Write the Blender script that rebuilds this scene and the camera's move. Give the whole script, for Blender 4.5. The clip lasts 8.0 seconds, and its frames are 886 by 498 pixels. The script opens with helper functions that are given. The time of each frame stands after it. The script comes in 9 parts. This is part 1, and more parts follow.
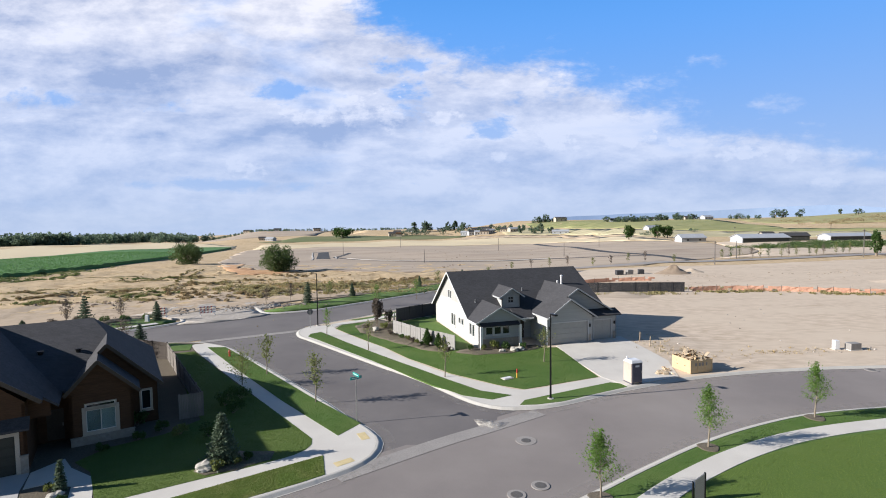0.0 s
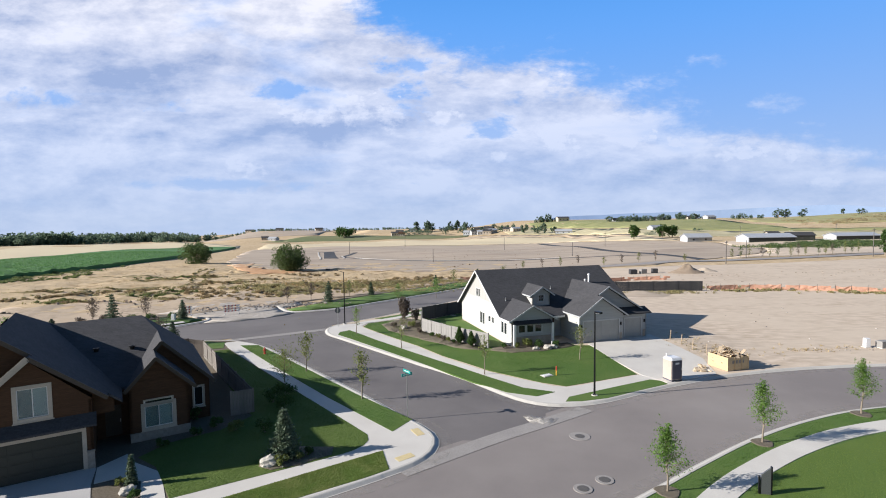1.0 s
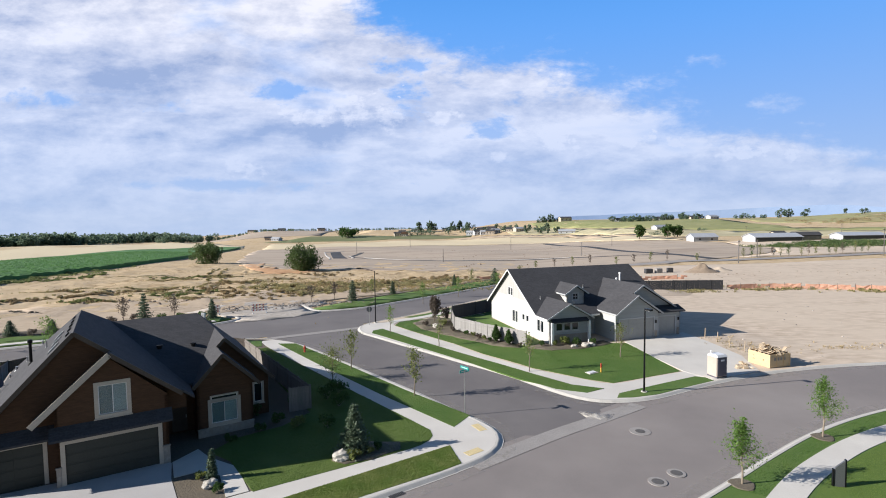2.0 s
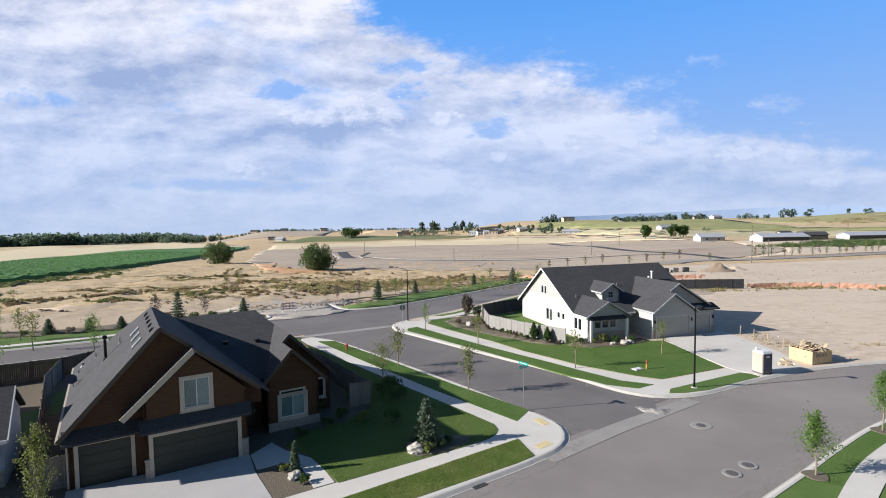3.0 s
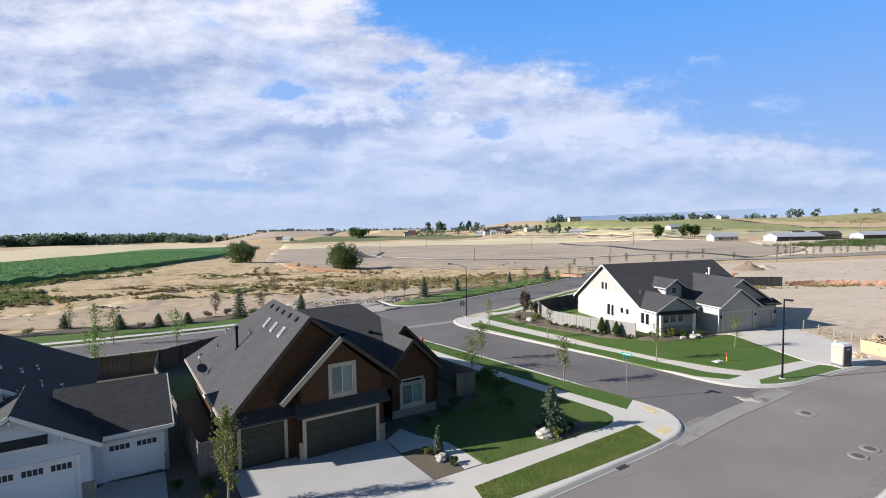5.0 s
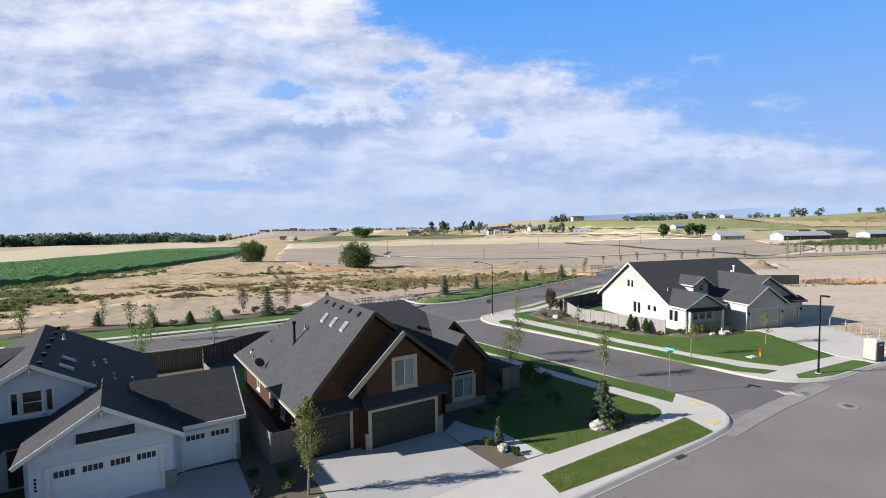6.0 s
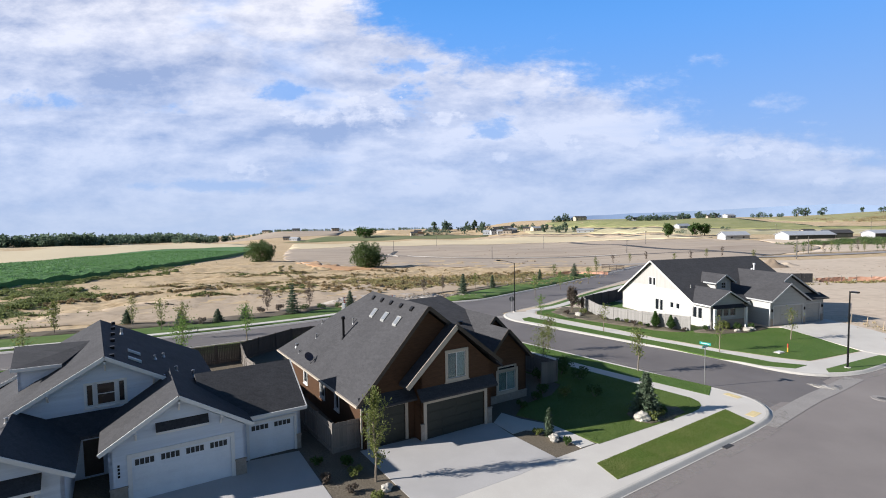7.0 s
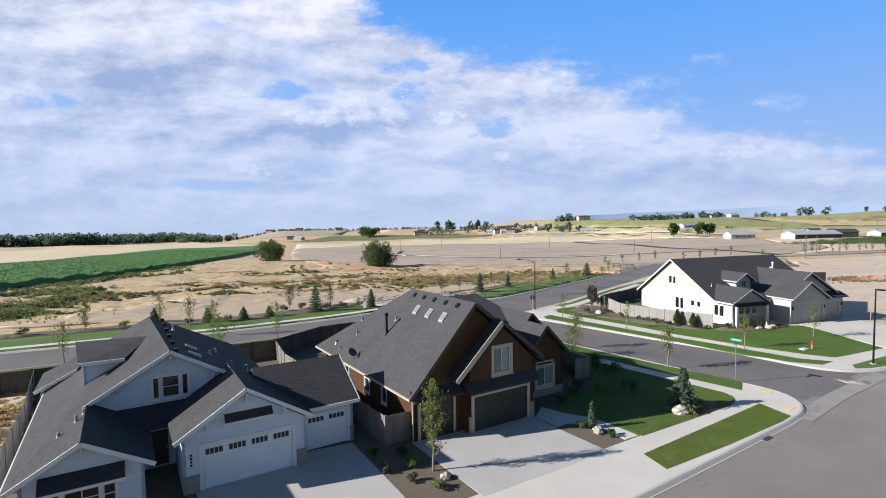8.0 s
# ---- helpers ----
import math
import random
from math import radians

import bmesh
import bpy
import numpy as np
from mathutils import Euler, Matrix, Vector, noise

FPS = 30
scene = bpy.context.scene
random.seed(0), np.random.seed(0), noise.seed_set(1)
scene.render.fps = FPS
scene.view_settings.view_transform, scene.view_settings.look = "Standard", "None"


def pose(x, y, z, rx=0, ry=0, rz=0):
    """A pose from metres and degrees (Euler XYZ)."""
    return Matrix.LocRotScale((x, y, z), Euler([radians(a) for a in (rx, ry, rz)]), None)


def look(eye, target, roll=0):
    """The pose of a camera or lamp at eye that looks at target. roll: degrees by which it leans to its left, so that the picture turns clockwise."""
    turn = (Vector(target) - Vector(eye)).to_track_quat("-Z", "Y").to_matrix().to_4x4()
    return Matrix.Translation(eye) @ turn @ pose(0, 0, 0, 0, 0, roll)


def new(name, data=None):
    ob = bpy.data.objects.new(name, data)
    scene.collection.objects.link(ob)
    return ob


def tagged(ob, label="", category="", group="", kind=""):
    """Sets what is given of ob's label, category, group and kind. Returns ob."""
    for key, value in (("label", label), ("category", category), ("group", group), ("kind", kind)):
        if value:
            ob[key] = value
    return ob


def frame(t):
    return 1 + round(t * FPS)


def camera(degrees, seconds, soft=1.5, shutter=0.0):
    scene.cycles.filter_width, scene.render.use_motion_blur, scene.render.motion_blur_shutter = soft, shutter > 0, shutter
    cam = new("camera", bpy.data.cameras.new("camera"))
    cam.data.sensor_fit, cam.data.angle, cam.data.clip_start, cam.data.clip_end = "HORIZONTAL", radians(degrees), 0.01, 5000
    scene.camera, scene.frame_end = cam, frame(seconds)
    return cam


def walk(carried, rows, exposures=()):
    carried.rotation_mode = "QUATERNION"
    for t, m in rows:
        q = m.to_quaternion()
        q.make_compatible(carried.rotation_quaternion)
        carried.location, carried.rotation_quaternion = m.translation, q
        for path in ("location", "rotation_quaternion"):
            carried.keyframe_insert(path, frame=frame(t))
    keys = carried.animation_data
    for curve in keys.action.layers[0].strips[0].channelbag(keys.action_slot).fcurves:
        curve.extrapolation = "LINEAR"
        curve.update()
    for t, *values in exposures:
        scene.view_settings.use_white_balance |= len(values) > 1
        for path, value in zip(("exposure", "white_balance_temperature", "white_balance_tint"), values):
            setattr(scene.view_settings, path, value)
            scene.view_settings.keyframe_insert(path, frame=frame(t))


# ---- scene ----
cam = camera(81.0, 8.0, soft=1.0)
PATH = [
    (0, look((0.121, 0.043, 14.988), (-1.252, 99.845, 8.850), -0.701)),
    (0.5, look((-1.631, -0.208, 14.977), (-2.970, 99.591, 8.796), -0.716)),
    (1, look((-3.571, -0.400, 14.928), (-4.922, 99.400, 8.746), -0.695)),
    (1.5, look((-5.651, -0.636, 14.888), (-6.959, 99.165, 8.724), -0.737)),
    (3, look((-12.345, -1.726, 14.772), (-13.629, 98.080, 8.671), -0.758)),
    (3.5, look((-14.551, -2.101, 14.739), (-15.802, 97.705, 8.637), -0.763)),
    (4, look((-16.679, -2.481, 14.667), (-18.021, 97.327, 8.612), -0.794)),
    (4.5, look((-18.634, -2.868, 14.586), (-20.014, 96.941, 8.572), -0.768)),
    (6, look((-24.314, -4.335, 14.457), (-25.919, 95.465, 8.345), -0.817)),
    (6.5, look((-25.919, -4.830, 14.383), (-27.526, 94.973, 8.315), -0.850)),
    (7, look((-27.623, -5.436, 14.328), (-29.318, 94.365, 8.256), -0.883)),
    (7.5, look((-29.047, -5.988, 14.350), (-30.853, 93.809, 8.252), -0.885)),
    (8, look((-30.606, -6.552, 14.359), (-32.569, 93.239, 8.201), -0.903)),
]
walk(cam, PATH)

# ---- world, sun, exposure ----
SUN_TO = Vector((-0.890, -0.182, 0.415)).normalized()
world = bpy.data.worlds.new("sky_world")
scene.world = world
world.use_nodes = True
wn, wl = world.node_tree.nodes, world.node_tree.links
wn.clear()


def wmath(op, a, b=None, c=None):
    n = wn.new("ShaderNodeMath")
    n.operation = op
    for i, v in enumerate((a, b, c)):
        if v is None:
            continue
        if isinstance(v, (int, float)):
            n.inputs[i].default_value = v
        else:
            wl.new(v, n.inputs[i])
    return n.outputs[0]


sky = wn.new("ShaderNodeTexSky")
sky.sky_type = "NISHITA"
sky.sun_disc = False
sky.sun_elevation = math.asin(SUN_TO.z)
sky.sun_rotation = math.atan2(SUN_TO.x, SUN_TO.y)
sky.air_density, sky.dust_density, sky.ozone_density = 1.0, 0.3, 1.8
tc = wn.new("ShaderNodeTexCoord")
sep = wn.new("ShaderNodeSeparateXYZ")
wl.new(tc.outputs["Generated"], sep.inputs[0])
dx, dy, dz = sep.outputs
# flat coordinates on a cloud layer overhead, and bearing and height over the horizon ahead
den = wmath("ADD", wmath("MAXIMUM", dz, -0.12), 0.30)
cx, cy = wmath("DIVIDE", dx, den), wmath("DIVIDE", dy, den)
ahead = wmath("MAXIMUM", wmath("ABSOLUTE", dy), 0.25)
bear = wmath("DIVIDE", dx, ahead)
rise = wmath("ADD", wmath("DIVIDE", dz, ahead), wmath("MULTIPLY", bear, 0.0122))


def wjoin(a, b):
    n = wn.new("ShaderNodeCombineXYZ")
    wl.new(a, n.inputs[0]), wl.new(b, n.inputs[1])
    return n.outputs[0]


layer, face = wjoin(cx, cy), wjoin(bear, rise)


def wmap(src, loc, rot=-24, scale=(0.9, 1.2, 1.0)):
    m = wn.new("ShaderNodeMapping")
    m.inputs["Location"].default_value = (*loc, 0)
    m.inputs["Rotation"].default_value = (0, 0, radians(rot))
    m.inputs["Scale"].default_value = scale
    wl.new(src, m.inputs[0])
    return m.outputs[0]


def wnoise(vec, scale, detail, rough=0.55, dist=0.0):
    n = wn.new("ShaderNodeTexNoise")
    n.inputs["Scale"].default_value, n.inputs["Detail"].default_value = scale, detail
    n.inputs["Roughness"].default_value, n.inputs["Distortion"].default_value = rough, dist
    wl.new(vec, n.inputs["Vector"])
    return wmath("SUBTRACT", n.outputs["Fac"], 0.5)


def wstep(v, lo, hi):
    n = wn.new("ShaderNodeMapRange")
    n.interpolation_type = "SMOOTHSTEP"
    n.inputs[1].default_value, n.inputs[2].default_value = lo, hi
    wl.new(v, n.inputs[0])
    return n.outputs[0]


def wblend(fac, a, b):
    n = wn.new("ShaderNodeMix")
    n.data_type = "RGBA"
    wl.new(fac, n.inputs[0])
    for sk, v in ((n.inputs[6], a), (n.inputs[7], b)):
        if isinstance(v, tuple):
            sk.default_value = (*v, 1)
        else:
            wl.new(v, sk)
    return n.outputs[2]


def wsum(*terms):
    out = terms[0]
    for t in terms[1:]:
        out = wmath("ADD", out, t)
    return out


n_soft = wnoise(wmap(layer, (3.1, 1.7)), 1.5, 5, 0.5, 0.3)
n_body = wnoise(wmap(layer, (0, 0)), 2.6, 8, 0.55, 0.2)
n_billow = wnoise(wmap(face, (0.4, 3.3), 3, (1.0, 2.2, 1.0)), 6.0, 12, 0.66, 0.1)
n_sunward = wnoise(wmap(face, (0.4 + 0.03, 3.3 - 0.045), 3, (1.0, 2.2, 1.0)), 6.0, 12, 0.66, 0.1)
n_streak = wnoise(wmap(face, (5.0, 2.0), 32, (0.7, 3.4, 1.0)), 2.4, 8, 0.55, 0.6)
n_band = wnoise(wmap(face, (1.3, 4.0), 4, (1.0, 6.5, 1.0)), 2.6, 7, 0.55, 0.3)
n_puff = wnoise(wmap(face, (2.2, 0.7), 0, (1.0, 1.3, 1.0)), 15.0, 9, 0.65, 0.1)


def blot(cu, cv, ru, rv, rag):
    """An uneven oval of cloud at a bearing and height: 1 inside, 0 outside."""
    a = wmath("DIVIDE", wmath("SUBTRACT", bear, cu), ru)
    b = wmath("DIVIDE", wmath("SUBTRACT", rise, cv), rv)
    r = wmath("SQRT", wmath("ADD", wmath("MULTIPLY", a, a), wmath("MULTIPLY", b, b)))
    return wsum(wmath("SUBTRACT", 1.0, r), rag)


def most(items):
    out = items[0]
    for t in items[1:]:
        out = wmath("MAXIMUM", out, t)
    return out


# the bank of cloud ends along a slanting line; blue sky lies on the far side of it
line = wn.new("ShaderNodeValToRGB")
for i, (b_, v_) in enumerate(((-1.2, 1.0), (-0.33, 0.75), (-0.17, 0.43), (0.04, 0.312), (0.27, 0.290), (0.32, 0.240), (0.55, 0.192), (0.84, 0.115), (1.2, 0.08))):
    e_ = line.color_ramp.elements[i] if i < 2 else line.color_ramp.elements.new(1.0)
    e_.position, e_.color = (b_ + 1.2) / 2.4, (v_, v_, v_, 1)
wl.new(wmath("DIVIDE", wsum(bear, wmath("MULTIPLY", n_body, 0.22), 1.2), 2.4), line.inputs[0])
edge = wsum(wmath("SUBTRACT", line.outputs[0], rise), wmath("MULTIPLY", n_body, 0.14), wmath("MULTIPLY", n_billow, 0.30), wmath("MULTIPLY", n_puff, 0.08))
cover = wmath("MULTIPLY", wstep(edge, -0.015, 0.08), wmath("SUBTRACT", 1.0, wmath("MULTIPLY", wstep(wsum(n_streak, wmath("MULTIPLY", n_soft, 0.6)), 0.03, 0.26), 0.55)))
rag = wsum(wmath("MULTIPLY", n_body, 2.0), wmath("MULTIPLY", n_billow, 6.0), wmath("MULTIPLY", n_puff, 2.0))
gaps = most([blot(*g, rag) for g in ((-0.06, 0.215, 0.06, 0.06), (-0.78, 0.217, 0.20, 0.022), (-0.30, 0.240, 0.09, 0.024), (0.08, 0.163, 0.08, 0.035), (-0.10, 0.285, 0.07, 0.022), (-0.45, 0.062, 0.25, 0.012))])
cover = wmath("MULTIPLY", cover, wmath("SUBTRACT", 1.0, wmath("MULTIPLY", wstep(gaps, 0.1, 1.1), 0.8)))
tuft = wsum(wmath("MULTIPLY", n_puff, 6.0), wmath("MULTIPLY", n_billow, 3.0))
puffs = most([blot(*g, tuft) for g in ((-0.16, 0.198, 0.10, 0.036), (-0.26, 0.183, 0.07, 0.022), (-0.018, 0.188, 0.042, 0.030), (0.092, 0.116, 0.015, 0.011), (0.21, 0.144, 0.065, 0.026), (0.35, 0.150, 0.09, 0.020), (-0.40, 0.092, 0.055, 0.018), (0.71, 0.066, 0.04, 0.011), (0.02, 0.045, 0.04, 0.010), (0.55, 0.120, 0.09, 0.014))])
puff = wstep(puffs, 0.15, 0.95)
wisps = wstep(most([blot(*g, rag) for g in ((0.59, 0.212, 0.075, 0.022), (0.50, 0.293, 0.030, 0.018))]), 0.0, 1.3)
cover = wmath("MINIMUM", most([cover, wmath("MULTIPLY", puff, 0.9), wmath("MULTIPLY", wisps, 0.40)]), 0.96)
# clear blue behind, where the sun stands
cover = wmath("MULTIPLY", cover, wmath("ADD", 0.25, wmath("MULTIPLY", wstep(dy, -0.4, 0.3), 0.75)))
# lit on the side that faces the sun, grey-violet on the flat undersides
lit = wmath("MULTIPLY", wmath("SUBTRACT", n_billow, n_sunward), 1.7)
under = wstep(blot(-0.40, 0.165, 0.85, 0.12, wmath("MULTIPLY", n_soft, 1.2)), 0.0, 0.9)
shade = wsum(0.615, lit, wmath("MULTIPLY", n_billow, 0.5), wmath("MULTIPLY", n_body, 0.7), wmath("MULTIPLY", n_soft, -0.7), wmath("MULTIPLY", n_band, wmath("ADD", 0.5, wmath("MULTIPLY", under, 1.3))), wmath("MULTIPLY", n_streak, 1.1), wmath("MULTIPLY", under, -0.15), wmath("MULTIPLY", puff, 0.38))
tone = wn.new("ShaderNodeValToRGB")
tone.color_ramp.elements[0].position, tone.color_ramp.elements[0].color = 0.0, (4.9, 5.7, 8.2, 1)
tone.color_ramp.elements[1].position, tone.color_ramp.elements[1].color = 0.92, (12.3, 12.2, 13.1, 1)
wl.new(shade, tone.inputs[0])
# brighter blue low in the sky ahead, pale haze near the horizon
low = wmath("MULTIPLY", wmath("SUBTRACT", 1.0, wstep(dz, 0.30, 0.75)), wmath("ADD", 0.08, wmath("MULTIPLY", wstep(dy, -0.2, 0.6), 0.88)))
hz = wmath("POWER", wmath("SUBTRACT", 1.0, wmath("MINIMUM", wmath("MULTIPLY", wmath("MAXIMUM", dz, 0.0), 2.2), 1.0)), 1.7)
hue = wn.new("ShaderNodeHueSaturation")
hue.inputs["Saturation"].default_value, hue.inputs["Value"].default_value = 1.25, 0.8
wl.new(sky.outputs[0], hue.inputs["Color"])
blue = wblend(low, hue.outputs[0], (1.25, 4.8, 12.4))
haze = wblend(wmath("MULTIPLY", hz, wmath("ADD", 0.35, wmath("MULTIPLY", wstep(dy, -0.2, 0.6), 0.6))), blue, (5.8, 7.4, 10.5))
wmix = wblend(wmath("MULTIPLY", cover, wmath("SUBTRACT", 1.0, wmath("MULTIPLY", hz, 0.78))), haze, tone.outputs[0])
bg = wn.new("ShaderNodeBackground")
bg.inputs["Strength"].default_value = 0.054
wl.new(wmix, bg.inputs[0])
wo = wn.new("ShaderNodeOutputWorld")
wl.new(bg.outputs[0], wo.inputs[0])

sun = new("sun", bpy.data.lights.new("sun", "SUN"))
sun.data.energy, sun.data.angle, sun.data.color = 5.0, radians(0.53), (1.0, 0.965, 0.91)
sun.matrix_world = look(SUN_TO * 200, (0, 0, 0))
scene.view_settings.exposure = 0.58

# ---- materials ----
def material(name, a, b, rough=0.8, big=0.4, fine=18.0, bump=0.25, depth=0.02, metal=0.0, c=None, stretch=(1, 1, 1), spec=0.4, island=0.0, objrand=0.0, big_detail=4.0, sharp=0.18, lap=0.0, tabs=False):
    """Two-scale noise between colours a and b (and c in the coarse patches), with fine relief."""
    m = bpy.data.materials.new(name)
    m.use_nodes = True
    nt = m.node_tree
    n, l = nt.nodes, nt.links
    bs = n["Principled BSDF"]
    tx = n.new("ShaderNodeTexCoord")
    mp_ = n.new("ShaderNodeMapping")
    mp_.inputs["Scale"].default_value = stretch
    l.new(tx.outputs["Object"], mp_.inputs[0])

    def nz(scale, detail, rgh=0.6):
        q = n.new("ShaderNodeTexNoise")
        q.inputs["Scale"].default_value, q.inputs["Detail"].default_value, q.inputs["Roughness"].default_value = scale, detail, rgh
        l.new(mp_.outputs[0], q.inputs["Vector"])
        return q.outputs["Fac"]

    def ramp(src, lo, hi):
        q = n.new("ShaderNodeMapRange")
        q.inputs["From Min"].default_value, q.inputs["From Max"].default_value = lo, hi
        l.new(src, q.inputs[0])
        return q.outputs[0]

    def mix(fac, x, y, blend="MIX"):
        q = n.new("ShaderNodeMix")
        q.data_type, q.blend_type = "RGBA", blend
        if isinstance(fac, float):
            q.inputs[0].default_value = fac
        else:
            l.new(fac, q.inputs[0])
        for s, v in ((q.inputs[6], x), (q.inputs[7], y)):
            if isinstance(v, tuple):
                s.default_value = (*v, 1)
            else:
                l.new(v, s)
        return q.outputs[2]

    f = nz(fine, 6)
    col = mix(ramp(f, 0.5 - sharp, 0.5 + sharp), a, b)
    g = nz(big, big_detail)
    col = mix(ramp(g, 0.5 - sharp, 0.5 + sharp), col, c if c else tuple(0.78 * v for v in a)) if c else mix(ramp(g, 0.3, 0.75), col, mix(0.35, col, tuple(0.6 * v for v in a)))
    if island or objrand:
        src = n.new("ShaderNodeNewGeometry").outputs["Random Per Island"] if island else n.new("ShaderNodeObjectInfo").outputs["Random"]
        amt = island or objrand
        hs = n.new("ShaderNodeHueSaturation")
        q = n.new("ShaderNodeMapRange")
        q.inputs["To Min"].default_value, q.inputs["To Max"].default_value = 1 - amt, 1 + amt
        l.new(src, q.inputs[0])
        l.new(q.outputs[0], hs.inputs["Value"])
        l.new(col, hs.inputs["Color"])
        col = hs.outputs[0]
    l.new(col, bs.inputs["Base Color"])
    bs.inputs["Metallic"].default_value = metal
    bs.inputs["Specular IOR Level"].default_value = spec
    rr = n.new("ShaderNodeMapRange")
    rr.inputs["To Min"].default_value, rr.inputs["To Max"].default_value = max(0.03, rough - 0.08), min(1.0, rough + 0.08)
    l.new(f, rr.inputs[0])
    l.new(rr.outputs[0], bs.inputs["Roughness"])
    if lap:
        # overlapping courses: a step at each course and, for shingles, tabs of uneven tone
        sp = n.new("ShaderNodeSeparateXYZ")
        l.new(tx.outputs["Object"], sp.inputs[0])

        def mth(op, x, y):
            q = n.new("ShaderNodeMath")
            q.operation = op
            for i_, v_ in enumerate((x, y)):
                if isinstance(v_, (int, float)):
                    q.inputs[i_].default_value = v_
                else:
                    l.new(v_, q.inputs[i_])
            return q.outputs[0]

        cz = mth("DIVIDE", sp.outputs[2], lap)
        saw = mth("FRACT", cz, 0.0)
        if tabs:
            wv = n.new("ShaderNodeTexWhiteNoise")
            wv.noise_dimensions = "2D"
            cb = n.new("ShaderNodeCombineXYZ")
            row = mth("FLOOR", cz, 0.0)
            run = mth("ADD", mth("ADD", sp.outputs[0], sp.outputs[1]), mth("MULTIPLY", row, 0.137))
            l.new(mth("FLOOR", mth("DIVIDE", run, 0.31), 0.0), cb.inputs[0]), l.new(row, cb.inputs[1])
            l.new(cb.outputs[0], wv.inputs["Vector"])
            hs = n.new("ShaderNodeHueSaturation")
            l.new(mth("ADD", mth("MULTIPLY", wv.outputs["Value"], 0.18), 0.91), hs.inputs["Value"])
            l.new(col, hs.inputs["Color"])
            l.new(hs.outputs[0], bs.inputs["Base Color"])
        f = mth("ADD", mth("MULTIPLY", mth("SUBTRACT", 1.0, saw), 1.0), mth("MULTIPLY", f, 0.3))
    if bump:
        bp = n.new("ShaderNodeBump")
        bp.inputs["Strength"].default_value, bp.inputs["Distance"].default_value = bump, depth
        l.new(f, bp.inputs["Height"])
        l.new(bp.outputs[0], bs.inputs["Normal"])
    return m


def leafy(name, a, b, trans=0.25, vary=0.35):
    m = material(name, a, b, rough=0.6, big=0.8, fine=6, bump=0.0, island=vary, spec=0.25)
    n, l = m.node_tree.nodes, m.node_tree.links
    bs = n["Principled BSDF"]
    tr = n.new("ShaderNodeBsdfTranslucent")
    tr.inputs[0].default_value = (*[min(1, v * 1.6) for v in b], 1)
    ms = n.new("ShaderNodeMixShader")
    ms.inputs[0].default_value = trans
    l.new(bs.outputs[0], ms.inputs[1]), l.new(tr.outputs[0], ms.inputs[2])
    l.new(ms.outputs[0], n["Material Output"].inputs[0])
    return m


M = {}
M["asphalt"] = material("asphalt", (0.122, 0.109, 0.108), (0.150, 0.135, 0.134), 0.85, 0.10, 26, 0.3, 0.01, c=(0.185, 0.167, 0.162), big_detail=12, sharp=0.15)
M["asphalt_pale"] = material("pale_asphalt", (0.198, 0.172, 0.162), (0.236, 0.206, 0.195), 0.85, 0.08, 26, 0.3, 0.01, c=(0.282, 0.248, 0.231), big_detail=12, sharp=0.15)
M["asphalt_dark"] = material("asphalt_dark", (0.05, 0.05, 0.052), (0.075, 0.075, 0.078), 0.85, 0.1, 30, 0.3, 0.01)
M["concrete"] = material("concrete", (0.60, 0.565, 0.515), (0.685, 0.645, 0.595), 0.85, 0.35, 14, 0.2, 0.008, c=(0.57, 0.53, 0.485), big_detail=8)
M["drive"] = material("driveway_concrete", (0.47, 0.45, 0.44), (0.545, 0.52, 0.51), 0.85, 0.3, 14, 0.2, 0.008, c=(0.44, 0.42, 0.41), big_detail=8)
M["kerb"] = material("kerb_concrete", (0.50, 0.47, 0.43), (0.61, 0.575, 0.53), 0.85, 0.5, 12, 0.2, 0.008, big_detail=8)
M["pale_dirt"] = material("pale_dirt", (0.34, 0.30, 0.262), (0.50, 0.45, 0.40), 0.95, 0.25, 1.5, 0.5, 0.06, c=(0.40, 0.35, 0.30), big_detail=10, sharp=0.10)
M["dusty"] = material("dusty_concrete", (0.29, 0.265, 0.25), (0.38, 0.35, 0.33), 0.9, 0.5, 9, 0.2, 0.01, big_detail=8)
M["lawn"] = material("lawn", (0.062, 0.122, 0.026), (0.095, 0.168, 0.042), 0.8, 0.22, 9, 0.6, 0.05, c=(0.128, 0.182, 0.052), spec=0.15, big_detail=9)
M["lawn_patchy"] = material("patchy_lawn", (0.095, 0.155, 0.028), (0.140, 0.200, 0.046), 0.8, 0.5, 9, 0.6, 0.05, c=(0.225, 0.230, 0.080), spec=0.15, big_detail=9, sharp=0.10)
M["lawn_front"] = material("front_lawn", (0.075, 0.125, 0.027), (0.112, 0.172, 0.043), 0.8, 0.22, 9, 0.5, 0.05, c=(0.150, 0.195, 0.058), spec=0.15, big_detail=9)
M["lawn_dry"] = material("lawn_dry", (0.080, 0.142, 0.026), (0.130, 0.190, 0.046), 0.85, 0.3, 7, 0.8, 0.06, c=(0.120, 0.175, 0.042), spec=0.15, big_detail=9)
M["meadow"] = material("dry_meadow", (0.38, 0.27, 0.155), (0.64, 0.485, 0.305), 0.95, 0.06, 0.5, 0.8, 0.35, c=(0.56, 0.43, 0.28), spec=0.1, big_detail=12, sharp=0.12)
M["sand"] = material("sandy_soil", (0.47, 0.375, 0.285), (0.645, 0.53, 0.425), 0.95, 0.09, 0.9, 0.5, 0.08, c=(0.61, 0.505, 0.40), spec=0.1, big_detail=12, sharp=0.13, stretch=(0.6, 1.3, 1))
